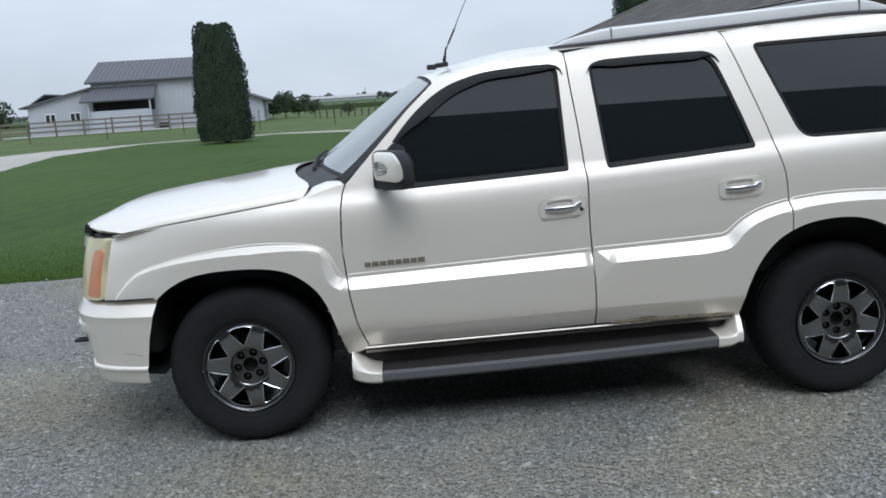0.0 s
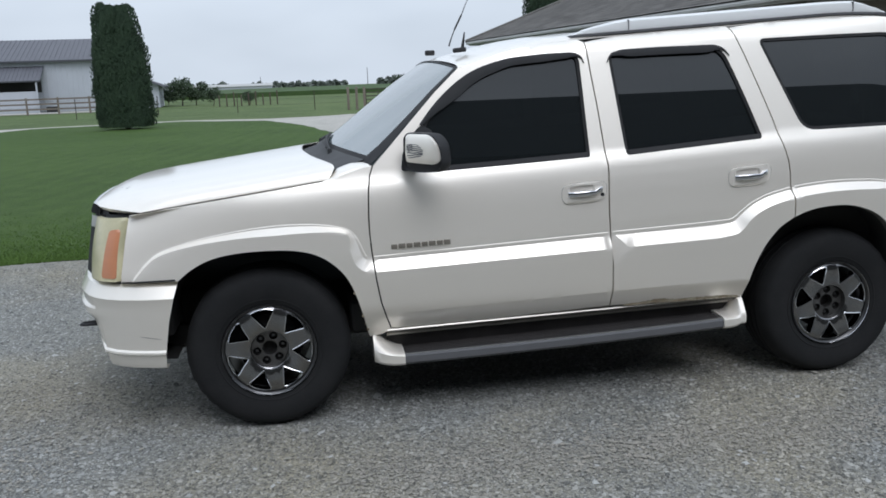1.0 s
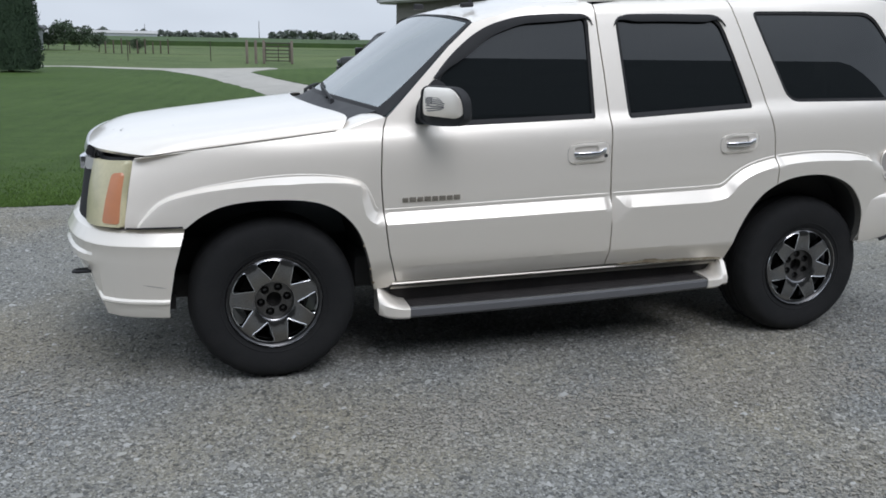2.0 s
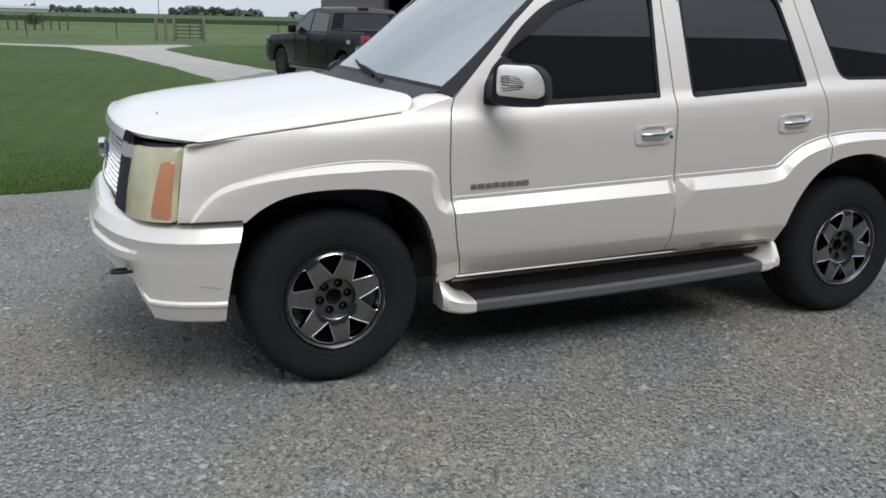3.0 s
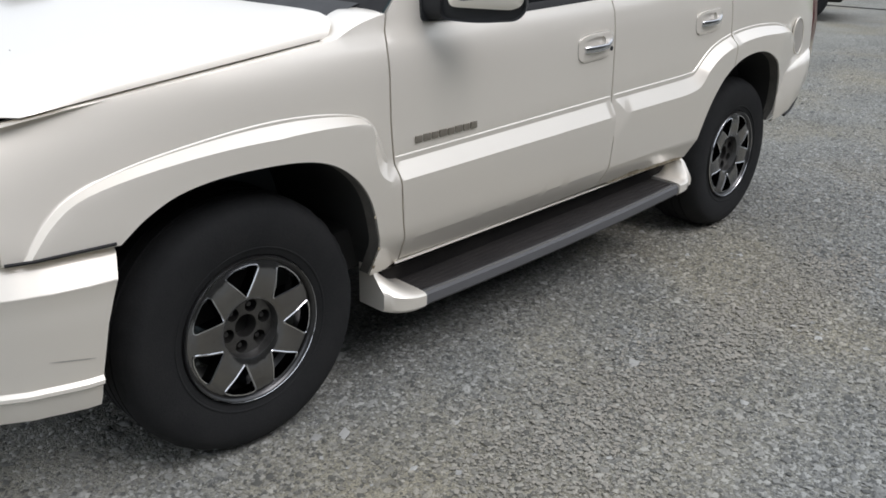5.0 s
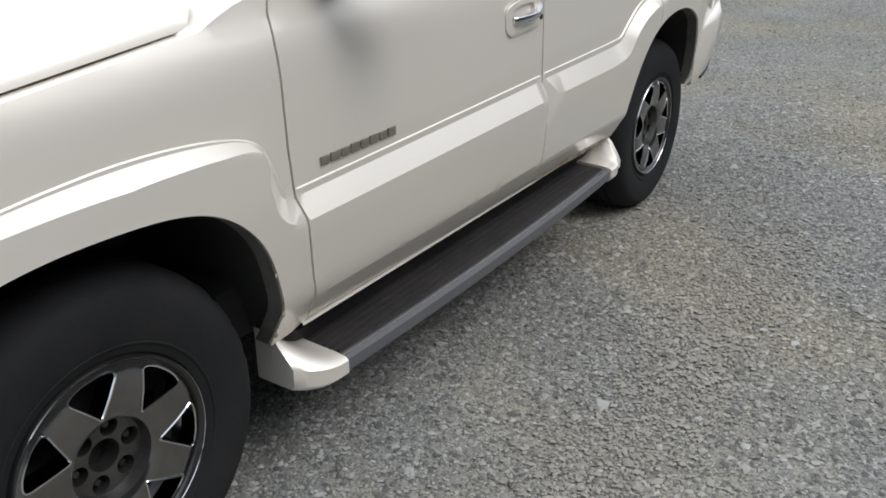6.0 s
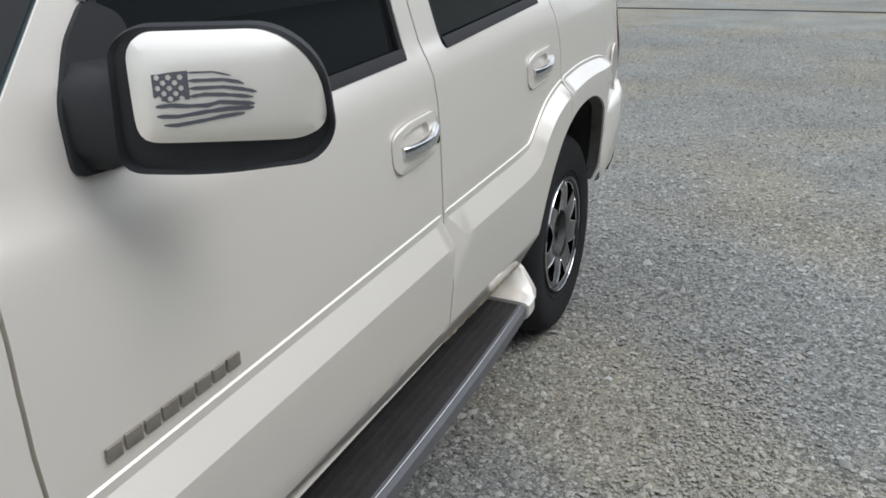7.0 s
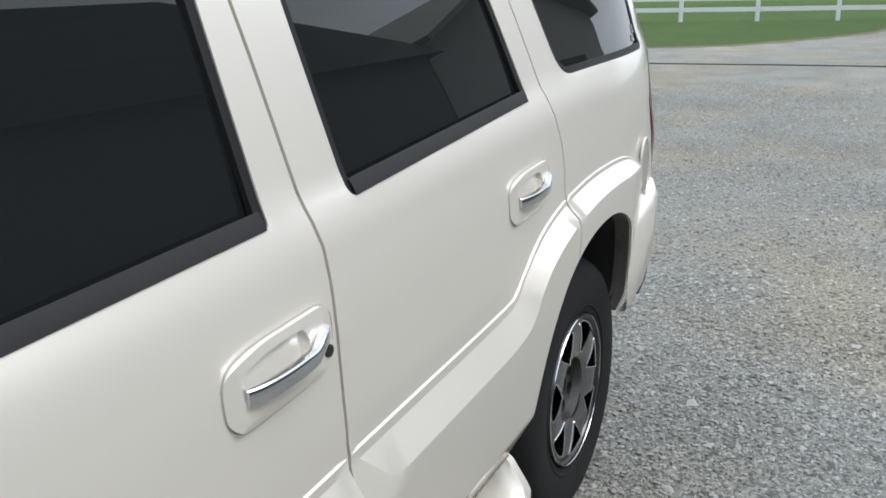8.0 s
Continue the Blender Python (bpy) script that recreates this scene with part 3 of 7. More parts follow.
# far wing
bm = bmesh.new()
loft(bm, [[(13.48, y, 0), (13.48, y, 3.6), (17.1, y, 2.2), (17.1, y, 0)] for y in (1.0, 11)], True, True)
wing2 = bpart("wing", bm, M_WALL, "far side wing")
bm = bmesh.new()
slab(bm, (13.52, 0.4, 3.75), (17.8, 0.4, 2.1), (17.8, 11.5, 2.1), (13.52, 11.5, 3.75), 0.16)
bpart("wing_roof", bm, M_METALROOF, "", wing2)
bm = bmesh.new()
tube(bm, [(15.4, 3.0, 2.8), (15.4, 3.0, 3.7)], 0.12, 8)
bpart("flue", bm, M_METALROOF, "", wing2)
bpart("window", a_box((14.6, 0.95, 0.9), (15.3, 1.05, 2.0), 0.01), M_WHITE, "white framed door", wing2)
bpart("trough", a_box((7.2, -3.2, 0), (8.2, -2.6, 0.55), 0.04), M_BLACK, "black feed trough", barn)
tagged(part("apron", a_box((-37.0, 77.0, -0.02), (-18.0, 81.3, 0.03), 0.0, Matrix()), M_CONCRETE), "pale concrete apron before the barn", "apron", "", "structure")

# wooden paddock fence before the barn
fence = thing("paddock_fence", (-25, 72, 0), "weathered brown three-rail wooden paddock fence", "fence")
fx = [(-72 + 2.6 * k, 79.5 - 0.11 * (2.6 * k)) for k in range(23)]
for x, y in fx:
    part("post", a_box((x - 0.07, y - 0.07, -0.03), (x + 0.07, y + 0.07, 1.42), 0.01), M_WOODFENCE, fence, smooth=0)
for (x0, y0), (x1, y1) in zip(fx, fx[1:]):
    for z in (0.45, 0.88, 1.28):
        bm = bmesh.new()
        slab(bm, (x0, y0 - 0.09, z - 0.07), (x1, y1 - 0.09, z - 0.07), (x1, y1 - 0.09, z + 0.07), (x0, y0 - 0.09, z + 0.07), 0.04)
        part("rail", bm, M_WOODFENCE, fence, smooth=0)


# ---- trees ----
def cedar(x, y, height, radius, seed, dense=9000):
    """A dense columnar evergreen with several leaders: trunk, and a crown of small sprays."""
    rng = np.random.default_rng(seed)
    t = thing("arborvitae", (x, y, 0), "tall dense dark green columnar evergreen tree", "tree")
    bm = bmesh.new()
    tube(bm, [(x, y, -0.03), (x, y, 1.2), (x, y, height * 0.7)], [0.14, 0.11, 0.03], 8)
    part("trunk", bm, M_BARK, t)
    stems = [(0, 0, 0.80, 0.97), (-0.56, 0.0, 1.0, 0.42), (-0.20, -0.25, 0.975, 0.46), (0.16, -0.15, 0.965, 0.46), (0.46, 0.0, 0.985, 0.44), (0.0, 0.35, 0.98, 0.5), (0.30, -0.45, 0.90, 0.5), (-0.40, -0.42, 0.92, 0.5)]
    pts = []
    for sx, sy_, sh, sr in stems:
        n = int(dense * sr)
        f = rng.uniform(0.02, 1, n)
        prof = np.interp(f, [0, 0.04, 0.12, 0.35, 0.7, 0.9, 0.97, 1.0], [0.80, 0.94, 1.0, 0.99, 0.93, 0.78, 0.55, 0.10])
        a = rng.uniform(0, 2 * np.pi, n)
        lump = 1 + 0.07 * np.sin(5 * a + 9 * f) + 0.06 * np.sin(3 * a - 23 * f) + rng.normal(0, 0.04, n)
        rr = radius * sr * prof * lump * rng.uniform(0.86, 1.0, n)
        k = radius * (1 - (0.10 if sx < 0 else 0.32) * f)
        pts.append(np.stack([x + sx * k + rr * np.cos(a), y + sy_ * k + rr * np.sin(a), f * height * sh, a], -1))
    p = np.concatenate(pts)
    n = len(p)
    s = rng.uniform(0.035, 0.075, n)
    a = p[:, 3] + rng.normal(0, 0.5, n)
    tang = np.stack([-np.sin(a), np.cos(a), np.zeros(n)], -1) * s[:, None] * 0.55
    up = np.stack([np.cos(a) * 0.35, np.sin(a) * 0.35, np.ones(n)], -1) * s[:, None] * 1.6
    c = p[:, :3]
    v = np.stack([c - tang * 0.6, c + tang * 0.6, c + tang + up * 0.55, c + up, c - tang + up * 0.55], 1)
    me = bpy.data.meshes.new("crown")
    me.from_pydata((v - np.array((x, y, 0))).reshape(-1, 3).tolist(), [], np.arange(n * 5).reshape(-1, 5).tolist())
    me.materials.append(M_LEAF)
    ob = new("crown", me)
    ob.parent = t
    bm = bmesh.new()
    tube(bm, [(x, y, 0.15), (x, y, 0.5), (x, y, height * 0.6), (x, y, height * 0.93)], [radius * 0.6, radius * 0.78, radius * 0.70, radius * 0.25], 14)
    part("inner_growth", bm, M_LEAF, t)


def broadleaf(x, y, height, radius, seed, name="tree", label="distant rounded green tree"):
    """Trunk, limbs and a crown of leaf clumps with gaps."""
    rng = np.random.default_rng(seed)
    t = thing(name, (x, y, 0), label, "tree")
    bm = bmesh.new()
    tube(bm, [(x, y, -0.05), (x + 0.1, y, height * 0.3), (x, y, height * 0.7)], [height * 0.03, height * 0.022, height * 0.008], 7)
    for k in range(6):
        a = k * 1.05 + rng.uniform(0, 0.6)
        tube(bm, [(x, y, height * 0.3), (x + radius * 0.4 * math.cos(a), y + radius * 0.4 * math.sin(a), height * 0.5), (x + radius * 0.75 * math.cos(a), y + radius * 0.75 * math.sin(a), height * 0.68)], [height * 0.014, height * 0.009, height * 0.004], 5)
    part("trunk", bm, M_BARK, t)
    cl = 26
    cc = np.stack([rng.normal(0, 0.45, cl) * radius, rng.normal(0, 0.45, cl) * radius, height * rng.uniform(0.35, 0.9, cl)], -1)
    n = 1700
    pick = rng.integers(0, cl, n)
    d = rng.normal(0, 1, (n, 3))
    d /= np.linalg.norm(d, axis=1)[:, None]
    c = cc[pick] + d * radius * rng.uniform(0.2, 0.42, (n, 1))
    s = radius * rng.uniform(0.05, 0.11, n)
    e = rng.normal(0, 1, (n, 3))
    e /= np.linalg.norm(e, axis=1)[:, None]
    g = np.cross(e, rng.normal(0, 1, (n, 3)))
    g /= np.linalg.norm(g, axis=1)[:, None]
    v = np.stack([c - e * s[:, None], c - g * s[:, None] * 0.6, c + e * s[:, None], c + g * s[:, None] * 0.6], 1)
    me = bpy.data.meshes.new("crown")
    me.from_pydata(v.reshape(-1, 3).tolist(), [], np.arange(n * 4).reshape(-1, 4).tolist())
    me.materials.append(M_LEAF2)
    ob = new("crown", me)
    ob.parent = t


cedar(-7.42, 36.3, 5.42, 1.26, 3, 14000)
broadleaf(-44, 92, 3.6, 2.4, 11, "shrub", "low rounded green shrub beside the barn")
broadleaf(-48, 94, 3.0, 2.2, 12, "shrub", "low rounded green shrub beside the barn")
broadleaf(69, 600, 7.0, 3.6, 13)
broadleaf(82, 604, 6.4, 3.4, 14)


def woods(name, runs, material, label, seed):
    """Far woods and hedges: leaf clumps along lines on the horizon."""
    rng = np.random.default_rng(seed)
    vs = []
    for x0, y0, x1, y1, h, n in runs:
        f = rng.uniform(0, 1, n)
        top = h * (0.55 + 0.45 * np.abs(np.sin(f * 17 + x0)) * np.abs(np.sin(f * 41)))
        c = np.stack([x0 + (x1 - x0) * f, y0 + (y1 - y0) * f + rng.normal(0, h * 0.6, n), rng.uniform(0.0, 1, n) ** 0.7 * top], -1)
        s = h * rng.uniform(0.12, 0.28, n)
        e = rng.normal(0, 1, (n, 3))
        e /= np.linalg.norm(e, axis=1)[:, None]
        g = np.cross(e, rng.normal(0, 1, (n, 3)))
        g /= np.linalg.norm(g, axis=1)[:, None]
        vs.append(np.stack([c - e * s[:, None], c - g * s[:, None], c + e * s[:, None], c + g * s[:, None]], 1))
    v = np.concatenate(vs)
    me = bpy.data.meshes.new(name)
    me.from_pydata(v.reshape(-1, 3).tolist(), [], np.arange(len(v) * 4).reshape(-1, 4).tolist())
    me.materials.append(material)
    return tagged(new(name, me), label, "woods", "", "stuff")


woods("far_woods", [(-700, 900, -300, 1000, 8, 2500), (-260, 1100, -90, 1150, 10, 1800), (-60, 1050, 60, 1100, 8, 1500), (90, 1000, 190, 1000, 9, 1500), (200, 900, 420, 900, 8, 2200), (450, 800, 900, 700, 8, 2600), (-190, 500, -110, 520, 7, 900)], M_HAZEDLEAF, "far woods along the horizon with haze in their pale colour", 21)
tagged(part("crop_field", a_box((-260, 150, -0.03), (700, 700, 0.75), 0.0), M_CROP, smooth=0), "green standing crop beyond the pasture", "field", "", "structure")
# long white roofed sheds far away
for x0, x1, y in ((-115, -25, 820), (150, 175, 640)):
    sh = thing("far_shed", ((x0 + x1) / 2, y, 0), "long low white building on the horizon", "building", "far sheds")
    part("wall", a_box((x0, y, 0), (x1, y + 20, 3.2), 0.0), M_WALL, sh, smooth=0)
    bm = bmesh.new()
    slab(bm, (x0 - 1, y - 1, 3.0), (x1 + 1, y - 1, 3.0), (x1 + 1, y + 10, 5.2), (x0 - 1, y + 10, 5.2), 0.3)
    part("roof", bm, M_FASCIA, sh, smooth=0)
# masts
for x, y, h in ((-38, 900, 12), (55, 700, 14)):
    bm = bmesh.new()
    tube(bm, [(x, y, 0), (x, y, h)], [0.3, 0.2], 6)
    tagged(part("mast", bm, M_STEEL), "slender grey steel mast far away", "mast")

# pasture gate and row of wooden posts
gate_ob = thing("field_gate", (4.4, 52.6, 0), "brown tubular steel field gate standing open in the pasture", "gate")
for x in (3.3, 3.85, 4.35, 6.1):
    part("post", a_box((x - 0.08, 52.4, -0.03), (x + 0.08, 52.56, 1.42), 0.02), M_WOODFENCE, gate_ob)
for k in range(6):
    bm = bmesh.new()
    z = 0.16 + 0.22 * k
    tube(bm, [(4.4, 52.5, z), (5.25, 52.5, z), (6.05, 52.5, z)], 0.03, 6)
    part("tube", bm, M_STEEL, gate_ob)
for x in (4.45, 5.25, 6.0):
    bm = bmesh.new()
    tube(bm, [(x, 52.46, 0.12), (x, 52.46, 1.30)], 0.025, 6)
    part("upright", bm, M_STEEL, gate_ob)
for k in range(9):
    x, y = -7.2 + 0.66 * k, 79.2 + 0.15 * k
    bm = a_box((-0.06, -0.06, -0.03), (0.06, 0.06, 1.0 + 0.15 * ((k * 7) % 3)), 0.015)
    p = new("fence_post")
    p.location = (x, y, 0)
    tagged(p, "short dark weathered wooden post in the pasture", "post", "posts in the pasture")
    part("post", bm, M_BARK, p, local=True)
for x, y, h, r in ((-12.2, 92, 2.7, 1.5), (-10.9, 93, 2.3, 1.3)):
    broadleaf(x, y, h, r, int(70 + h * 10), "tree", "dark rounded tree standing in the pasture")
for x, y, s in ((-14.5, 98, 1.0), (-8.2, 84, 1.1), (-4.6, 82, 0.8)):
    broadleaf(x, y, 1.6 * s, 0.8 * s, int(40 + x), "bush", "small green bush in the pasture")
# thin wire fence of the pasture
wire = thing("wire_fence", (0, 50, 0), "thin wire fence with slim posts along the pasture", "fence")
for k in range(16):
    x = -30 + 5.2 * k
    bm = bmesh.new()
    tube(bm, [(x, 56 + 0.1 * k, -0.03), (x, 56 + 0.1 * k, 1.3)], 0.03, 5)
    part("post", bm, M_STEEL, wire)
for z in (0.4, 0.8, 1.2):
    bm = bmesh.new()
    tube(bm, [(-30, 56, z), (48, 57.5, z)], 0.006, 4)
    part("wire", bm, M_STEEL, wire)

# ---- house with a hip roof behind the vehicles ----
HOUSE_TURN = 10.15               # its long side runs almost along -y
house = thing("house", (6.5, 27.7, 0), "single-storey house with grey shingled hip roof and tan grey siding", "house", turn=HOUSE_TURN - 90)
HL, HD, EAVE, PITCH = 17.0, 11.0, 3.0, 0.45    # local x runs along the near eave, local y into the house


def hpart(name, bm, material, label="", parent=None, smooth=0):
    return part(name, bm, material, parent or house, label, smooth=smooth, local=True)


holes = [rounded([(x0, z0), (x1, z0), (x1, z1), (x0, z1)], 0) for x0, x1, z0, z1 in ((5.1, 6.85, 0.02, 2.35), (6.95, 7.85, 1.3, 2.4), (11.2, 15.8, 0.02, 2.35))]
v, t = fill([(0.45, 0), (HL - 0.45, 0), (HL - 0.45, EAVE - 0.12), (0.45, EAVE - 0.12)], holes)
wall = hpart("wall", shell(v, t, lambda x, z: (x, 0.45, z), (0, 0.15, 0)), M_SIDING, "tan grey lap siding wall")
for k in range(17):
    z = 0.12 + 0.165 * k
    for x0, x1 in ((0.45, 5.05), (6.90 if z < 1.15 else 7.93, 11.1), (15.9, HL - 0.45)) if z < 2.45 else ((0.45, HL - 0.45),):
        bm = bmesh.new()
        loft(bm, [[(x, 0.449, z - 0.05), (x, 0.430, z - 0.05), (x, 0.445, z + 0.112)] for x in (x0, x1)])
        hpart("siding_board", bm, M_SIDING, "", wall)
hpart("wall", a_box((0.45, 0.62, 0), (0.60, HD - 0.45, EAVE - 0.12)), M_SIDING)
hpart("wall", a_box((HL - 0.60, 0.62, 0), (HL - 0.45, HD - 0.45, EAVE - 0.12)), M_SIDING)
hpart("wall", a_box((0.62, HD - 0.60, 0), (HL - 0.62, HD - 0.45, EAVE - 0.12)), M_SIDING)
win = hpart("window", a_box((6.89, 0.40, 1.22), (7.91, 0.47, 1.30)), M_WHITE, "white framed house window")
for lo, hi in (((6.89, 0.40, 2.40), (7.91, 0.47, 2.50)), ((6.87, 0.40, 1.30), (6.97, 0.47, 2.40)), ((7.83, 0.40, 1.30), (7.93, 0.47, 2.40)), ((6.97, 0.42, 1.83), (7.83, 0.48, 1.88))):
    hpart("frame", a_box(lo, hi, 0.01), M_FASCIA, "", win)
hpart("pane", a_box((6.95, 0.49, 1.30), (7.85, 0.50, 2.40)), M_WINDOW, "", win)
door = hpart("garage_door", a_box((11.2, 0.50, 0.02), (15.8, 0.54, 2.35)), M_FASCIA, "pale panelled garage door")
for r in range(4):
    for c in range(4):
        hpart("panel", a_box((11.35 + 1.12 * c, 0.485, 0.10 + 0.58 * r), (12.25 + 1.12 * c, 0.50, 0.52 + 0.58 * r), 0.01), M_FASCIA, "", door)
hpart("soffit", a_box((0.03, 0.03, EAVE - 0.14), (HL - 0.03, HD - 0.03, EAVE - 0.10)), M_SIDING)
for lo, hi in (((0, -0.02, EAVE - 0.16), (HL, 0.03, EAVE)), ((-0.02, 0.03, EAVE - 0.16), (0.03, HD, EAVE)), ((HL - 0.03, 0.03, EAVE - 0.16), (HL + 0.02, HD, EAVE)), ((0, HD - 0.03, EAVE - 0.16), (HL, HD + 0.02, EAVE))):
    hpart("fascia", a_box(lo, hi, 0.008), M_FASCIA, "pale fascia board")
bm = bmesh.new()
loft(bm, [[(x, -0.02, EAVE - 0.01), (x, -0.09, EAVE - 0.02), (x, -0.13, EAVE - 0.06), (x, -0.13, EAVE - 0.11), (x, -0.02, EAVE - 0.13)] for x in (-0.02, HL / 2, HL + 0.02)], True, True)
hpart("gutter", bm, M_FASCIA, "pale gutter along the eave")
ridge = EAVE + 0.05 + PITCH * HD / 2
o = 0.10
A, B, C, D = (-o, -o, EAVE), (HL + o, -o, EAVE), (HL + o, HD + o, EAVE), (-o, HD + o, EAVE)
R0, R1 = (HD / 2, HD / 2, ridge), (HL - HD / 2, HD / 2, ridge)
bm = bmesh.new()
vs = [bm.verts.new(p) for p in (A, B, C, D, R0, R1)]
for f in ((0, 1, 5, 4), (1, 2, 5), (2, 3, 4, 5), (3, 0, 4)):
    bm.faces.new([vs[i] for i in f])
roof = hpart("roof", bm, M_SHINGLE, "grey asphalt shingle hip roof")
# courses of shingles on the long near slope and the far hip
bm = bmesh.new()
rng = random.Random(4)
N = 38
for k in range(N):
    f0, f1 = k / N, (k + 1) / N

    def lerp3(p, q, f):
        return Vector(p).lerp(Vector(q), f)
    for e0, e1, t0, t1 in ((A, B, R0, R1), (D, A, R0, R0)):
        a0, a1, b0, b1 = lerp3(e0, t0, f0), lerp3(e1, t1, f0), lerp3(e0, t0, f1), lerp3(e1, t1, f1)
        nrm = (a1 - a0).cross(b0 - a0).normalized()
        ln = (a1 - a0).length
        m = max(1, int(ln / 0.33))
        for j in range(m):
            g0, g1 = (j + 0.02) / m, (j + 0.98) / m
            lift = 0.010 + 0.010 * rng.random()
            q = [a0.lerp(a1, g0) + nrm * lift, a0.lerp(a1, g1) + nrm * lift, b0.lerp(b1, g1) + nrm * 0.002, b0.lerp(b1, g0) + nrm * 0.002]
            bm.faces.new([bm.verts.new(p) for p in q])
tagged(hpart("shingles", bm, M_SHINGLE, "", roof), kind="stuff")
bm = bmesh.new()
tube(bm, [A, R0], 0.07, 6)
hpart("hip_cap", bm, M_SHINGLE, "", roof)
cedar(11.2, 33.5, 7.2, 1.2, 8)


# ---- black pickup truck by the house ----
def extrude_profile(pts, y0, y1, tuck=0.0, bevel=0.03):
    """A side outline (x, z) given width between y0 and y1."""
    v, t = fill(pts)
    bm = bmesh.new()
    a = [bm.verts.new((p[0], y0, p[1])) for p in pts]
    b = [bm.verts.new((p[0], y1, p[1])) for p in pts]
    bm.faces.new(a)
    bm.faces.new(b[::-1])
    for i in range(len(pts)):
        j = (i + 1) % len(pts)
        bm.faces.new((a[i], b[i], b[j], a[j]))
    bmesh.ops.recalc_face_normals(bm, faces=bm.faces)
    if bevel:
        e = [e for e in bm.edges if abs(e.verts[0].co.y - e.verts[1].co.y) < 1e-6]
        bmesh.ops.bevel(bm, geom=e, offset=bevel, segments=2, affect="EDGES", profile=0.6)
    return bm


def arch_pts(cx, r, z0, n=10):
    """Points over a wheel opening from +x to -x."""
    a0 = math.asin(max(-1, min(1, (z0 - 0.40) / r)))
    return [(cx + r * math.cos(a), 0.40 + r * math.sin(a)) for a in [a0 + (math.pi - 2 * a0) * k / n for k in range(n + 1)]]


def road_wheel(parent, cx, y, r, rim_mat, side_sign, tyre_w=0.24, hubcap=False):
    w = part("wheel", lathe(bmesh.new(), [(0.0, -0.02 * side_sign), (r * 0.25, -0.03 * side_sign if hubcap else 0.0), (r * 0.38, -0.005 * side_sign), (r * 0.56, -0.012 * side_sign), (r * 0.60, 0.0), (r * 0.58, 0.10 * side_sign)], (cx, y, r), 40), rim_mat, parent, "bright hub" if hubcap else "", local=True)
    part("tyre", lathe(bmesh.new(), [(r * 0.57, 0.02 * side_sign), (r * 0.62, -0.02 * side_sign), (r * 0.80, -0.035 * side_sign), (r * 0.93, -0.022 * side_sign), (r * 0.99, 0.01 * side_sign), (r, tyre_w * 0.5 * side_sign), (r * 0.98, tyre_w * side_sign), (r * 0.6, tyre_w * side_sign)], (cx, y, r), 40), M_TYRE, w, local=True)
    if not hubcap:
        for k in range(6):
            a = k * math.pi / 3
            part("spoke", a_box((-0.05, -0.012, r * 0.15), (0.05, 0.012, r * 0.55), 0.008, Matrix.Translation((cx, y - 0.012 * side_sign, r)) @ Matrix.Rotation(a, 4, "Y")), rim_mat, w, local=True)


truck = thing("pickup_truck", (4.45, 14.0, 0), "black crew-cab pickup truck parked by the house", "truck", turn=99.2)
# local x runs from the tail to the nose, local y from the seen side (0) to the far side (-1.95)


def tpart(name, bm, material, label="", parent=None, smooth=35):
    return part(name, bm, material, parent or truck, label, smooth=smooth, local=True)


low = [(0.02, 0.62), (0.0, 1.20), (0.03, 1.28), (1.85, 1.30), (1.88, 1.22), (3.95, 1.20), (4.02, 1.19), (5.30, 1.13), (5.62, 1.02), (5.74, 0.85), (5.76, 0.55), (5.55, 0.42)]
low += arch_pts(4.72, 0.50, 0.46) + [(4.10, 0.42), (1.65, 0.42)] + arch_pts(1.05, 0.50, 0.46) + [(0.40, 0.50)]
body = tpart("body", extrude_profile(low, -1.95, 0.0, bevel=0.045), M_TRUCK, "glossy black truck body")
cab = [(1.72, 1.18), (1.80, 1.66), (1.95, 1.745), (2.60, 1.775), (3.10, 1.75), (3.32, 1.68), (4.10, 1.20)]
bm = bmesh.new()
rings = [[(x, -0.02 - 0.20 * ramp(z, 1.2, 1.82), z) for x, z in cab], [(x, -0.10 - 0.22 * ramp(z, 1.2, 1.82), z + 0.03 * ramp(z, 1.5, 1.8)) for x, z in cab], [(x, -0.97, z + 0.05 * ramp(z, 1.5, 1.8)) for x, z in cab],
         [(x, -1.85 + 0.22 * ramp(z, 1.2, 1.82), z + 0.03 * ramp(z, 1.5, 1.8)) for x, z in cab], [(x, -1.93 + 0.20 * ramp(z, 1.2, 1.82), z) for x, z in cab]]
loft(bm, rings, True, True)
cabin = tpart("cab", bm, M_TRUCK, "black crew cab")


def tside(x, z):
    return (x, -0.02 - 0.20 * ramp(z, 1.2, 1.82) + 0.006, z)


for poly in ([(1.90, 1.26), (1.97, 1.63), (2.78, 1.69), (2.80, 1.26)], [(2.90, 1.26), (2.88, 1.69), (3.16, 1.67), (3.62, 1.40), (3.76, 1.26)]):
    v, t = fill(smoothed(rounded(poly, 0.04), True, 0.06), [], [], 0.1)
    tpart("side_window", shell(v, t, tside, (0, -0.003, 0)), M_GLASS, "", cabin)
v, t = fill(smoothed(rounded([(-1.60, 1.34), (-1.52, 1.66), (-0.42, 1.66), (-0.34, 1.34)], 0.05), True, 0.1), [], [], 0.2)
tpart("rear_window", shell(v, t, lambda y, z: (1.705 + 0.17 * (z - 1.2), y, z), (0.003, 0, 0)), M_GLASS, "", cabin)
tpart("bed_cover", a_box((0.06, -1.86, 1.285), (1.84, -0.09, 1.335), 0.015), M_BLACK, "black bed cover")
tpart("roof_lamp", a_box((1.93, -1.10, 1.775), (1.99, -0.84, 1.82), 0.01), M_RED, "red roof brake lamp")
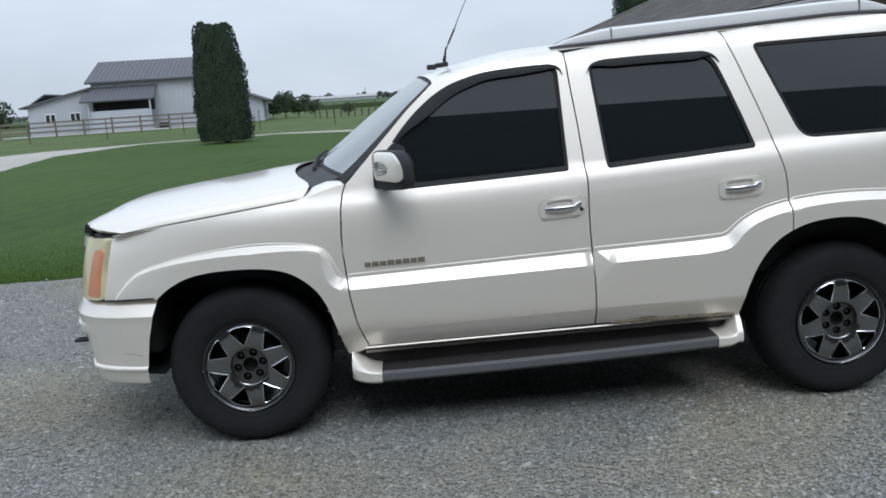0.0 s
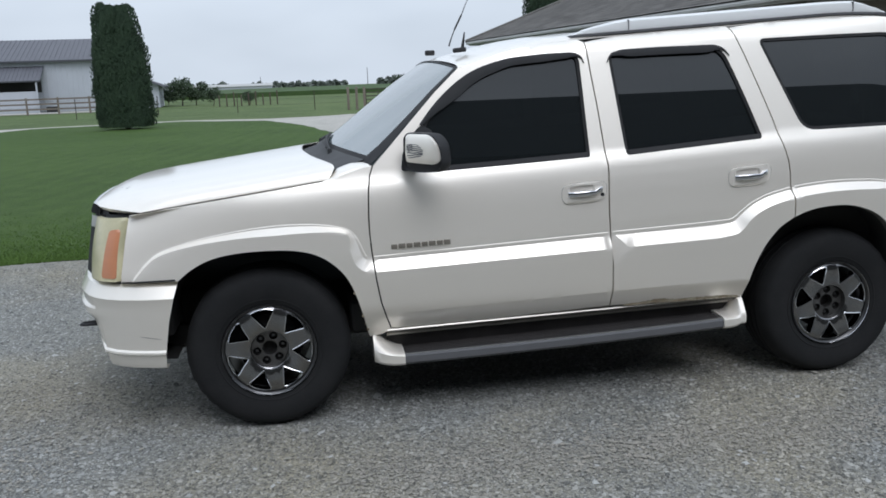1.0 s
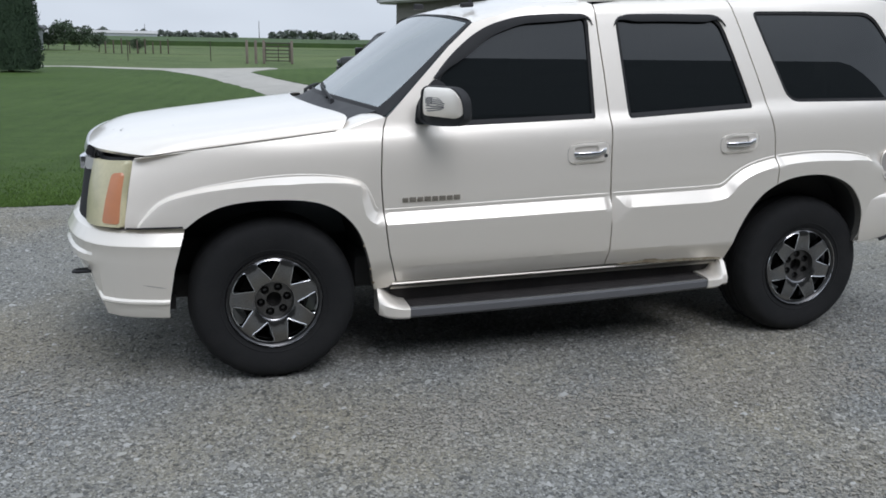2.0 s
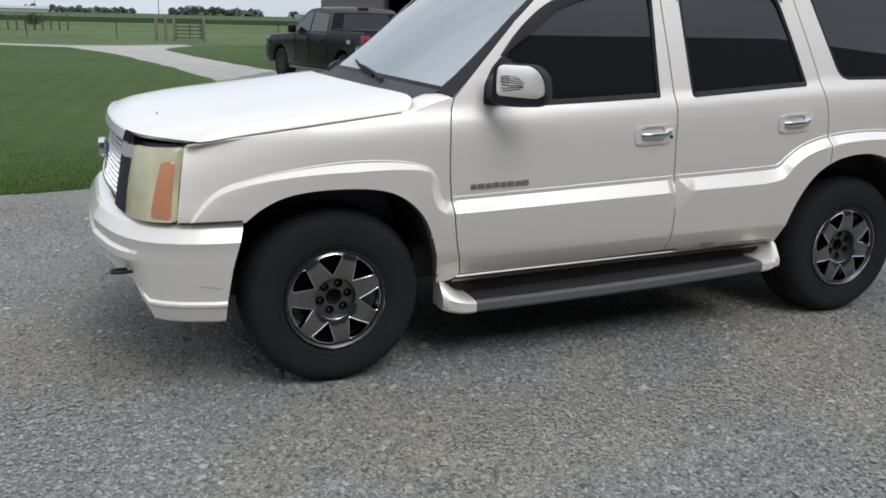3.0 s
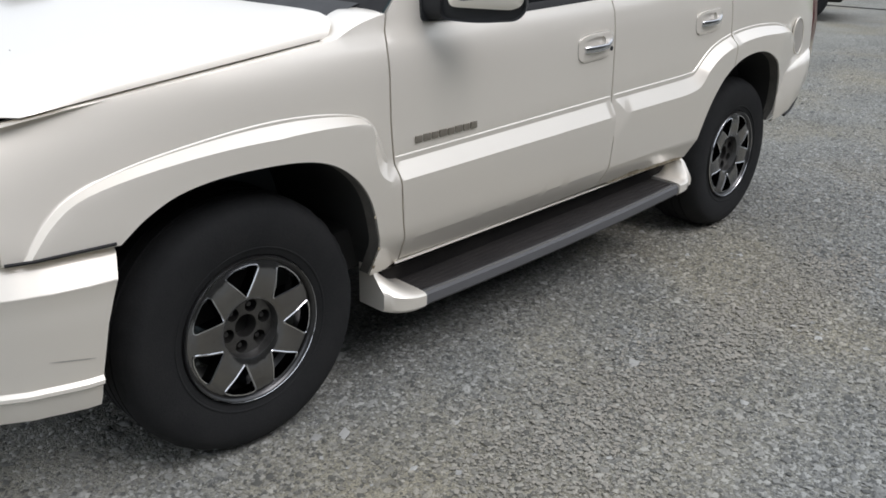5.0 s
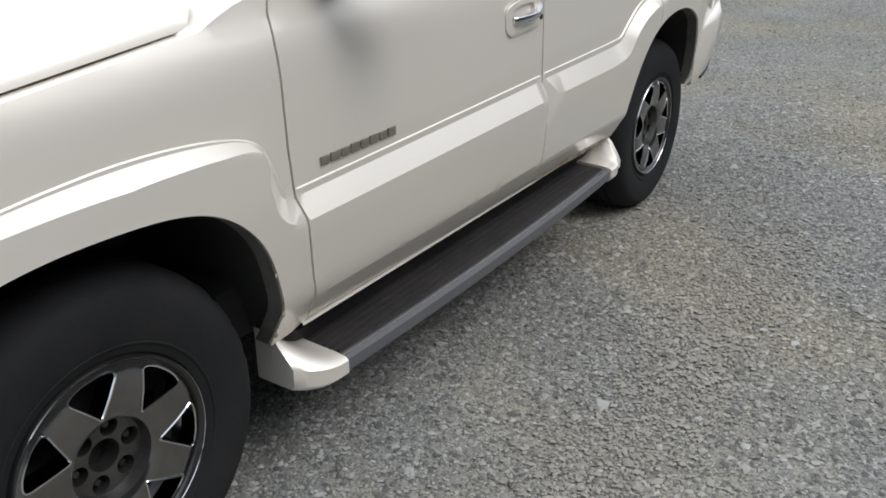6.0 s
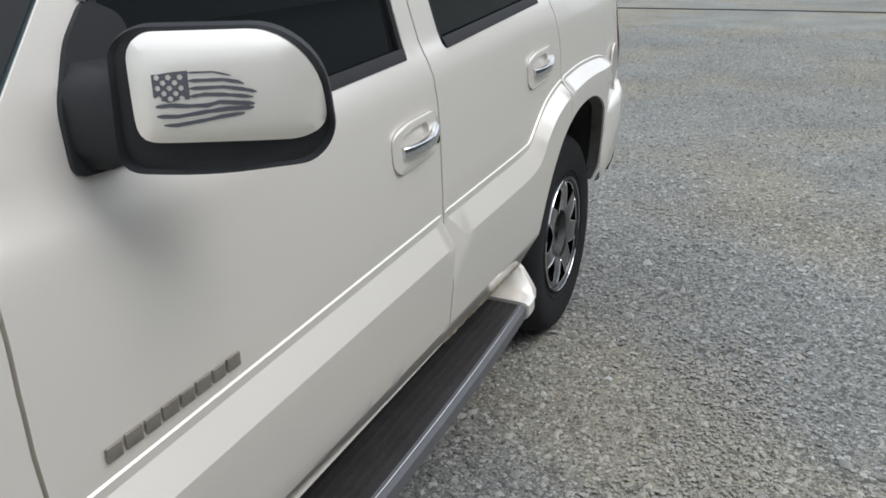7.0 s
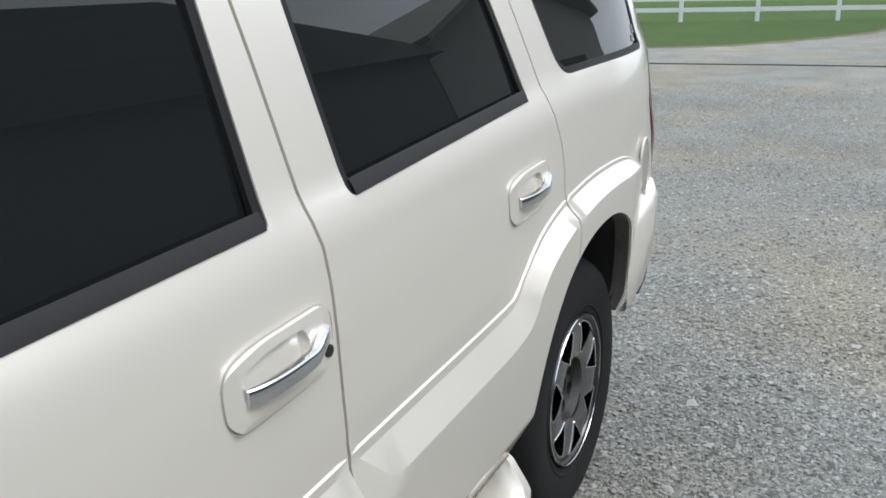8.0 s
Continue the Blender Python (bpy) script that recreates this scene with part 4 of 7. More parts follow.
for y in (-0.005, -1.945):
    s = 1 if y > -1 else -1
    tpart("tail_lamp", a_box((-0.03, y - 0.16 if s > 0 else y - 0.02, 0.86), (0.10, y + 0.02 if s > 0 else y + 0.16, 1.22), 0.02), M_TAILRED, "red tail lamp")
tpart("tailgate_panel", a_box((-0.015, -1.72, 0.72), (0.01, -0.23, 1.18), 0.02), M_TRUCK)
tpart("tailgate_emblem", a_box((-0.03, -1.09, 0.95), (-0.012, -0.86, 1.01), 0.01), M_CHROME, "plain bright emblem")
tpart("side_transfer", a_box((0.62, 0.001, 1.03), (0.80, 0.006, 1.11), 0.0, Matrix()), M_FASCIA, "pale side transfer bar", smooth=0)
tpart("rear_bumper", a_box((-0.16, -1.90, 0.50), (0.05, -0.05, 0.68), 0.04), M_BLACK, "black rear bumper")
tpart("plate", a_box((-0.175, -1.15, 0.53), (-0.165, -0.80, 0.65), 0.005), M_WHITE, "blank number plate")
tpart("side_step", a_box((1.75, -0.06, 0.36), (4.0, 0.06, 0.42), 0.02), M_STEPEDGE, "grey tubular side step")
tpart("door_mirror", a_box((3.58, 0.0, 1.20), (3.70, 0.20, 1.40), 0.04), M_TRUCK, "black door mirror")
tpart("headlamp", a_box((5.30, -0.30, 0.86), (5.66, 0.01, 1.06), 0.03), M_WINDOW, "headlamp")
for x in (1.0, 2.0, 2.85):
    bm = bmesh.new()
    tube(bm, [(x + 0.85, 0.003, 0.50), (x + 0.85, 0.004, 1.18)], 0.006, 4)
    tpart("door_gap", bm, M_TRIM, "", body)
for x in (2.55, 3.35):
    tpart("door_handle", a_box((x - 0.45, -0.01, 1.04), (x - 0.25, 0.03, 1.08), 0.01), M_TRUCK)
for x in (1.05, 4.72):
    road_wheel(truck, x, -0.03, 0.40, M_DARKWHEEL, -1)
    road_wheel(truck, x, -1.92, 0.40, M_DARKWHEEL, 1)
tpart("underbody", a_box((0.3, -1.7, 0.35), (5.4, -0.25, 0.60), 0.05), M_DARK)

# ---- red vintage pickup at the far end of the lot ----
old = thing("vintage_truck", (12.56, 6.90, 0), "faded red vintage truck with chromed hub caps", "truck", turn=-67)


def opart(name, bm, material, label="", parent=None, smooth=35):
    return part(name, bm, material, parent or old, label, smooth=smooth, local=True)


low = [(-0.95, 0.62), (-0.98, 1.00), (-0.90, 1.10), (0.55, 1.16), (0.80, 1.20), (2.0, 1.22), (3.9, 1.22), (3.95, 0.60), (3.7, 0.50)]
low += arch_pts(3.0, 0.46, 0.50) + [(2.4, 0.44), (0.7, 0.44)] + arch_pts(0.0, 0.46, 0.50) + [(-0.7, 0.50)]
opart("body", extrude_profile(low, 0.0, 1.85, bevel=0.09), M_REDPAINT, "faded red truck body")
bm = bmesh.new()
cab = [(0.70, 1.18), (1.10, 1.66), (1.30, 1.76), (2.05, 1.78), (2.20, 1.68), (2.26, 1.20)]
loft(bm, [[(x, y0 + w * ramp(z, 1.2, 1.78), z) for x, z in cab] for y0, w in ((0.06, 0.18), (0.18, 0.16), (0.92, 0.0), (1.67, -0.16), (1.79, -0.18))], True, True)
ocab = opart("cab", bm, M_REDPAINT)
v, t = fill(smoothed(rounded([(1.0, 1.25), (1.22, 1.62), (2.08, 1.66), (2.14, 1.25)], 0.05), True, 0.08), [], [], 0.1)
opart("side_window", shell(v, t, lambda x, z: (x, 0.052 + 0.18 * ramp(z, 1.2, 1.78), z), (0, 0.003, 0)), M_GLASS, "", ocab)
opart("front_bumper", a_box((-1.12, 0.05, 0.45), (-1.0, 1.80, 0.60), 0.04), M_CHROME, "chromed front bumper")
opart("side_strip", a_box((-0.85, -0.012, 0.86), (3.8, 0.004, 0.90), 0.005), M_CHROME)
for y in (0.2, 1.65):
    bm = lathe(bmesh.new(), [(0, 0), (0.10, 0.0), (0.11, 0.03)], (0, 0, 0), 20)
    bm.transform(Matrix.Translation((-0.99, y, 0.88)) @ Matrix.Rotation(math.pi / 2, 4, "Z"))
    opart("headlamp", bm, M_CHROME)
for x in (0.0, 3.0):
    road_wheel(old, x, 0.02, 0.37, M_CHROME, 1, hubcap=True)
    road_wheel(old, x, 1.83, 0.37, M_CHROME, -1, hubcap=True)
opart("underbody", a_box((-0.6, 0.26, 0.30), (3.6, 1.59, 1.05), 0.05), M_DARK)

# ---- white board fence at the lot's end ----
wf = thing("white_fence", (33, 3, 0), "white three-rail vinyl board fence on grass", "fence")
fp = [(33.2 - 0.36 * (y - 3.6) / 2.5, y) for y in [8.7 - 2.55 * k for k in range(-4, 16)]]
for x, y in fp:
    part("post", a_box((x - 0.065, y - 0.065, -0.02), (x + 0.065, y + 0.065, 1.38), 0.01), M_WHITE, wf, smooth=0)
for (x0, y0), (x1, y1) in zip(fp, fp[1:]):
    for z in (0.42, 0.80, 1.18):
        bm = bmesh.new()
        slab(bm, (x0 - 0.03, y0, z - 0.075), (x1 - 0.03, y1, z - 0.075), (x1 - 0.03, y1, z + 0.075), (x0 - 0.03, y0, z + 0.075), 0.05)
        part("rail", bm, M_WHITE, wf, smooth=0)

# ---- buildings behind the lot, mirrored in the windows ----
shed = thing("hip_barn", (-1, -12.5, 0), "large dark grey barn with a steep broken roof facing the lot", "barn")
SECT = [(-20.0, 0.0, 0.0), (12.0, 0.0, 0.0), (15.2, -0.75, -1.3), (18.5, -1.6, -2.6)]   # along the barn: x, drop of the break, drop of the ridge
part("wall", a_box((-19.7, -16.2, 0), (18.0, -8.8, 4.3), 0.0), M_BARNWALL, shed, "dark grey siding wall", smooth=0)
ROOFS = [[(x, -8.5, 4.2) for x, a, b in SECT], [(x, -9.6, 6.75 + a) for x, a, b in SECT], [(x, -12.5, 8.3 + b) for x, a, b in SECT], [(x, -15.4, 6.75 + a) for x, a, b in SECT], [(x, -16.5, 4.2) for x, a, b in SECT]]
part("roof", loft(bmesh.new(), ROOFS), M_BARNROOF, shed, "dark metal roof", smooth=0)
for k in (0, -1):
    bm = bmesh.new()
    bm.faces.new([bm.verts.new(row[k]) for row in ROOFS])
    part("gable", bm, M_SIDING, shed, smooth=0)
part("door", a_box((-12, -8.82, 0), (-8, -8.72, 3.8), 0.01), M_FASCIA, shed, "large sliding door", smooth=0)
gb = thing("gable_barn", (25, -14, 0), "grey gable-fronted barn with an open door", "barn")
bm = bmesh.new()
loft(bm, [[(19.2, y, 0), (19.2, y, 5.0), (25.3, y, 7.2), (31.4, y, 5.2), (31.4, y, 0)] for y in (-9.4, -22)], True, True)
part("wall", bm, M_GABLE, gb, "weathered grey siding wall", smooth=0)
for x0, z0, x1, z1 in ((18.6, 4.85, 25.3, 7.35), (25.3, 7.35, 32.0, 5.05)):
    bm = bmesh.new()
    slab(bm, (x0, -8.8, z0), (x1, -8.8, z1), (x1, -22.5, z1), (x0, -22.5, z0), -0.18)
    part("roof", bm, M_SIDING, gb, smooth=0)
part("door", a_box((26.5, -9.43, 0), (29.1, -9.38, 3.3), 0.0), M_DARK, gb, "dark open doorway", smooth=0)
for k, (x, y, h, r) in enumerate(((40, -26, 9, 4.5), (-34, -26, 10, 5), (-44, -18, 9, 5))):
    broadleaf(x, y, h, r, 60 + k, "tree", "broad green tree behind the lot")

# ---- the white sport utility vehicle ----
YC = 0.91                      # its middle line; nose towards -x, near side towards -y
SIDE_Z = [0.36, 0.42, 0.45, 0.552, 0.60, 0.75, 0.90, 1.05, 1.12, 1.18, 1.22, 1.25, 1.69, 1.75, 1.778, 1.80, 1.812, 1.83]
SIDE_Y = [0.05, 0.018, 0.003, -0.036, -0.042, -0.059, -0.070, -0.0675, -0.0620, -0.052, -0.038, -0.023, 0.091, 0.108, 0.125, 0.156, 0.192, 0.275]
FLARE_F = [(-0.62, 0.74), (-0.582, 0.793), (-0.53, 0.855), (-0.466, 0.903), (-0.32, 0.947), (-0.179, 0.972), (-0.042, 0.991), (0.093, 1.001), (0.226, 0.997),
           (0.331, 0.984), (0.395, 0.966), (0.428, 0.945), (0.452, 0.905), (0.478, 0.838), (0.490, 0.825), (0.515, 0.823), (1.693, 0.866)]
FLARE_R = [(1.700, 0.868), (2.31, 0.888), (2.345, 0.898), (2.385, 0.935), (2.43, 0.968), (2.49, 0.998), (2.56, 1.020), (2.654, 1.040), (2.78, 1.054), (2.9, 1.060),
           (3.05, 1.058), (3.15, 1.050), (3.265, 1.025), (3.36, 0.985), (3.45, 0.93), (3.80, 0.90)]


def rake(x, z):
    return 0.055 * min(max((z - 0.45) / 0.35, 0), 1) * (x - 1.5)


def below(line, x, z):
    """How far (x, z) lies under a line of points; negative above it."""
    best, sign = 1e9, 1
    for (ax, az), (bx, bz) in zip(line, line[1:]):
        dx, dz = bx - ax, bz - az
        t = min(max(((x - ax) * dx + (z - az) * dz) / (dx * dx + dz * dz), 0), 1)
        d = math.hypot(x - ax - t * dx, z - az - t * dz)
        if d < best - 1e-9:
            best, sign = d, 1 if dx * (z - az) - dz * (x - ax) < 0 else -1
    return best * sign


def bevel_width(x):
    return float(np.interp(x, [-0.6, -0.45, -0.18, 0.07, 0.20, 0.30, 0.36, 0.40, 0.43, 0.455, 0.50, 1.69, 2.25, 2.33, 2.37, 2.45, 2.6, 3.1, 3.3], [0.008, 0.012, 0.026, 0.042, 0.037, 0.030, 0.021, 0.016, 0.030, 0.055, 0.072, 0.080, 0.085, 0.078, 0.060, 0.056, 0.055, 0.05, 0.02]))


def side(x, z):
    """The near side's surface: y at (x, z), with its raised lower moulding and wheel flares."""
    y = float(np.interp(z - rake(x, z), SIDE_Z, SIDE_Y))
    if x < 0.2:
        y += (0.030 + 0.072 * ramp(z, 0.78, 1.06)) * ((0.2 - x) / 0.85) ** 2
    if x > 3.1:
        y += (0.12 - 0.05 * ramp(1.15 - z, 0, 0.3)) * ((x - 3.1) / 0.75) ** 2.4
    if z > 1.02 + rake(x, 1.0) + 0.06:
        return y
    d = below(FLARE_F if x < 1.697 else FLARE_R, x, z)
    if d > 0:
        w = bevel_width(x)
        h = 0.036 * ramp(d, 0.27 * w, w) + 0.0035 * ramp(d, 0, 0.003)
        h *= 0.15 + 0.85 * ramp(z, 0.42, 0.57)
        if x >= 1.697:
            h = min(h, max(0.0, 0.222 * (x - 1.702) + 0.222 * (0.864 - z)))     # one flat chamfer at its start
            h *= 1 - ramp(x, 3.15, 3.5)
        if x < -0.3:
            h *= 1 - 0.6 * ramp(-x, 0.3, 0.62)
        y -= h
    return y


def at_side(off=0.0, far=False):
    """Lifts (x, z) to the near side, or mirrored to the far side."""
    if far:
        return lambda x, z: (x, 2 * YC - side(x, z) - off, z)
    return lambda x, z: (x, side(x, z) + off, z)


def glass_at(off=0.0, far=False):
    """Side window glass: one gently bowed pane, whatever the panels round it do."""
    def put(x, z):
        y = -0.022 + 0.26 * (z - rake(x, z) - 1.25) - 0.007 * (1 - ((z - 1.5) / 0.27) ** 2) + (0.12 * ((x - 3.1) / 0.75) ** 2.4 if x > 3.1 else 0) + off
        return (x, 2 * YC - y if far else y, z)
    return put


def roof_edge(x):
    return 1.80 + 0.055 * (x - 1.5) - (0.085 * ((1.5 - x) / 0.52) ** 1.6 if x < 1.5 else 0) - (0.09 * ((x - 2.9) / 0.7) ** 2 if x > 2.9 else 0)


ROOF_X0, ROOF_X1 = 0.985, 3.60
GAP0 = [(0.590, 0.448), (0.566, 0.52), (0.543, 0.598), (0.523, 0.72), (0.511, 0.843), (0.505, 0.925), (0.504, 1.007), (0.511, 1.137), (0.522, 1.20), (0.538, 1.245)]
GAP1 = [(1.704, 0.478), (1.703, 0.60), (1.700, 0.694), (1.696, 0.78), (1.693, 0.864), (1.688, 0.96), (1.686, 1.05), (1.688, 1.14), (1.688, 1.19), (1.681, 1.245), (1.672, 1.35), (1.663, 1.453), (1.641, 1.642), (1.627, 1.79)]
GAP2 = [(2.659, 0.885), (2.657, 0.95), (2.650, 1.03), (2.645, 1.10), (2.638, 1.16), (2.623, 1.215), (2.600, 1.285), (2.57, 1.385), (2.539, 1.474), (2.50, 1.58), (2.457, 1.695), (2.395, 1.842)]
ARCH_F = [(0.482, 0.415), (0.466, 0.49), (0.449, 0.56), (0.430, 0.627), (0.410, 0.685), (0.385, 0.735), (0.355, 0.775), (0.317, 0.812), (0.27, 0.845), (0.216, 0.868), (0.15, 0.882),
          (0.085, 0.888), (0.0, 0.890), (-0.076, 0.888), (-0.14, 0.882), (-0.199, 0.872), (-0.25, 0.857), (-0.30, 0.833), (-0.34, 0.808), (-0.385, 0.770)]
ARCH_R = [(2.425, 0.475), (2.440, 0.582), (2.462, 0.645), (2.482, 0.695), (2.512, 0.752), (2.549, 0.804), (2.595, 0.850), (2.655, 0.885), (2.72, 0.912), (2.79, 0.927), (2.868, 0.934),
          (2.95, 0.932), (3.02, 0.918), (3.09, 0.893), (3.15, 0.857), (3.20, 0.81), (3.235, 0.765), (3.262, 0.71), (3.277, 0.65), (3.275, 0.58), (3.262, 0.53)]
WIN_F = rounded([(0.765, 1.262), (0.792, 1.432), (0.923, 1.556), (1.082, 1.660), (1.223, 1.712), (1.416, 1.733), (1.588, 1.738), (1.604, 1.237), (0.83, 1.203)], [0.02, 0.03, 0.15, 0.2, 0.2, 0.2, 0.05, 0.012, 0.02])
WIN_R = rounded([(1.735, 1.738), (1.995, 1.748), (2.335, 1.752), (2.434, 1.508), (2.511, 1.288), (1.787, 1.236)], [0.05, 0.3, 0.08, 0.3, 0.02, 0.02])
WIN_Q = rounded([(2.532, 1.780), (2.899, 1.790), (3.30, 1.795), (3.45, 1.60), (3.545, 1.325), (2.735, 1.315)], [0.04, 0.2, 0.08, 0.4, 0.03, 0.07])


def eased(pts, passes):
    """Cuts the corners of a run of points, its ends kept."""
    for _ in range(passes):
        out = [pts[0]]
        for (ax, az), (bx, bz) in zip(pts, pts[1:]):
            out += [(ax * 0.75 + bx * 0.25, az * 0.75 + bz * 0.25), (ax * 0.25 + bx * 0.75, az * 0.25 + bz * 0.75)]
        pts = out + [pts[-1]]
    return pts


FLARE_F, FLARE_R, ARCH_F, ARCH_R = eased(FLARE_F, 2), eased(FLARE_R, 2), eased(ARCH_F, 2), eased(ARCH_R, 2)


def inset(poly, d):
    """An outline moved inwards by about d."""
    cx, cy = sum(p[0] for p in poly) / len(poly), sum(p[1] for p in poly) / len(poly)
    out, n = [], len(poly)
    for i, p in enumerate(poly):
        a, b = Vector(poly[i - 1]), Vector(poly[(i + 1) % n])
        t = (b - a)
        nrm = Vector((-t.y, t.x)).normalized()
        if nrm.dot(Vector((cx - p[0], cy - p[1]))) < 0:
            nrm = -nrm
        out.append((p[0] + nrm.x * d, p[1] + nrm.y * d))
    return out


suv = thing("sport_utility_vehicle", (1.47, YC, 0), "pearl white full-size sport utility vehicle with tinted windows parked on gravel", "car")


def mould_lines(line, lo, hi, fractions):
    """Lines that run along a moulding, at fractions of its bevel's width under its top line."""
    pts, out = smoothed(line, step=0.022), []
    for f in fractions:
        run = []
        for i, p in enumerate(pts):
            a, b = pts[max(i - 1, 0)], pts[min(i + 1, len(pts) - 1)]
            t = Vector((b[0] - a[0], b[1] - a[1])).normalized()
            w = f * bevel_width(p[0]) if abs(f) > 0.2 else f
            q = (p[0] + t.y * w, p[1] - t.x * w)
            if lo + 0.008 < q[0] < hi - 0.008 and (not run or math.hypot(q[0] - run[-1][0], q[1] - run[-1][1]) > 0.008):
                run.append(q)
        out.append(run)
    return out


def side_panel(name, outline, holes, line, lo, hi, far, extra=(), grid=0.032, label=""):
    lines = mould_lines(line, lo, hi, (-0.006, 0.0, 0.003, 0.27, 1.0, 1.25))
    lines = [q for q in lines if len(q) > 1]

    def skip(x, z):
        return -0.02 < below(line, x, z) < bevel_width(x) * 1.25 + 0.012
    v, t = fill(smoothed(outline, True, 0.022), [smoothed(h, True, 0.025) for h in holes], [*lines, *[smoothed(e, step=0.015) for e in extra]], grid, skip)
    sgn = -1 if far else 1
    sharp = [*lines[1:5], *[smoothed(e, step=0.015) for e in extra]]
    return part(name, shell(v, t, at_side(0, far), (0, 0.035 * sgn, 0), sharp), M_PAINT, suv, label, smooth=38)


G = 0.0035
for far in (False, True):
    g0 = [(x - G, z) for x, z in GAP0]
    fender = [*ARCH_F[::-1], (0.488, 0.405), (0.55, 0.415), (0.583, 0.435), *g0, (0.50, 1.240), (0.44, 1.226), (0.385, 1.207), (0.34, 1.188), (0.10, 1.158), (-0.20, 1.121), (-0.42, 1.094), (-0.545, 1.076), (-0.592, 1.060), (-0.612, 0.96), (-0.638, 0.800), (-0.640, 0.770)]
    side_panel("front_fender", fender, [], [p for p in FLARE_F if -0.60 < p[0] < 0.54], -0.60, 0.50, far)
    door = [*[(x + G, z) for x, z in GAP0], (0.60, 1.305), (0.72, 1.43), (0.86, 1.575), (0.985, roof_edge(0.985)), (1.10, roof_edge(1.10)), (1.25, roof_edge(1.25)), (1.42, roof_edge(1.42)), (1.6, roof_edge(1.6) - 0.002),
            *[(x - G, z) for x, z in GAP1[::-1]], (1.15, 0.457)]
    d1 = side_panel("front_door", door, [WIN_F], [p for p in FLARE_F if p[0] > 0.49], 0.50, 1.70, far, [[(0.60, 0.533), (1.685, 0.563)]])
    door2 = [*[(x + G, z) for x, z in GAP1], (1.80, roof_edge(1.8)), (2.1, roof_edge(2.1)), (2.385, roof_edge(2.385)),
             *[(x - G, z) for x, z in GAP2[::-1]], *[p for p in ARCH_R[::-1] if p[0] < 2.64], (2.2, 0.478), (1.9, 0.479)]
    d2 = side_panel("rear_door", door2, [WIN_R], [p for p in FLARE_R if p[0] < 2.80], 1.70, 2.66, far, [[(1.72, 0.565), (2.42, 0.580)], [(1.716, 0.850), (1.783, 0.783), (1.712, 0.712)]], grid=0.017)
    quarter = [*[(x + G, z) for x, z in GAP2], (2.60, roof_edge(2.6)), (2.9, roof_edge(2.9)), (3.2, roof_edge(3.2)), (3.42, roof_edge(3.42)), (3.60, roof_edge(3.6)), (3.66, 1.60), (3.71, 1.40), (3.74, 1.28), (3.75, 0.83), (3.74, 0.77),
               (3.60, 0.70), (3.45, 0.60), (3.33, 0.545), *[p for p in ARCH_R[::-1] if p[0] > 2.66]]
    side_panel("quarter_panel", quarter, [WIN_Q], [p for p in FLARE_R if 2.55 < p[0] < 3.30], 2.65, 3.28, far)
    # window glass, seals and deflectors
    for win, door_part, off in ((WIN_F, d1, 0.012), (WIN_R, d2, 0.012), (WIN_Q, suv, 0.006)):
        v, t = fill(smoothed(win, True, 0.03), [], [], 0.08)
        glass = part("window_glass", shell(v, t, glass_at(off + 0.004, far), (0, 0.004 if not far else -0.004, 0)), M_GLASS, door_part, "dark tinted side window glass")
        bow = glass_at(0, far)                             # true normals of the bowed pane, so that its mirror image runs clean
        nrm = []
        for vt in glass.data.vertices:
            x, z = vt.co.x + 1.47, vt.co.z
            a, b, c = (Vector(bow(*q)) for q in ((x, z), (x + 0.01, z), (x, z + 0.01)))
            n1 = (b - a).cross(c - a).normalized()
            nrm.append(n1 if (n1.y > 0) == far else -n1)
        glass.data.normals_split_custom_set_from_vertices(nrm)
        v, t = fill(smoothed(inset(win, -0.002), True, 0.03), [smoothed(inset(win, 0.016), True, 0.03)], [], 0)
        part("window_seal", shell(v, t, at_side(0.003, far), (0, 0.01 if not far else -0.01, 0)), M_TRIM, door_part, "black rubber window seal")
    for line, door_part in (([(0.775, 1.428), (0.825, 1.490), (0.885, 1.553), (0.975, 1.628), (1.065, 1.679), (1.215, 1.724), (1.416, 1.741), (1.56, 1.743), (1.60, 1.725), (1.612, 1.690)], d1),
                            ([(1.728, 1.688), (1.745, 1.728), (1.80, 1.748), (2.0, 1.755), (2.30, 1.758), (2.345, 1.740), (2.372, 1.702)], d2)):
        bm, rows, pts = bmesh.new(), [], smoothed(rounded(line, 0.06, False), step=0.025)
        sg = -1 if far else 1
        for i, (x, z) in enumerate(pts):
            w = (0.038 + 0.030 * (1 - ramp(x, 0.85, 1.25))) * min(1, 3 * min(i + (4 if x < 1.0 else 1), len(pts) - i) / len(pts))
            a, b = pts[max(i - 1, 0)], pts[min(i + 1, len(pts) - 1)]
            tn = Vector((b[0] - a[0], b[1] - a[1])).normalized()
            q = (x + tn.y * w, z - tn.x * w)
            put = at_side(0, far)
            p0, p1 = Vector(put(x, z)), Vector(put(*q))
            out = Vector((0, -sg, 0))
            rows.append([p0 + out * 0.001, p0 + out * 0.007, p0.lerp(p1, 0.5) + out * 0.010, p1 + out * 0.007, p1 + out * 0.003, p0.lerp(p1, 0.5) + out * 0.006, p0 + out * 0.003])
        part("rain_deflector", loft(bm, rows, True, True), M_BLACK, door_part, "smoked plastic rain deflector", smooth=40)
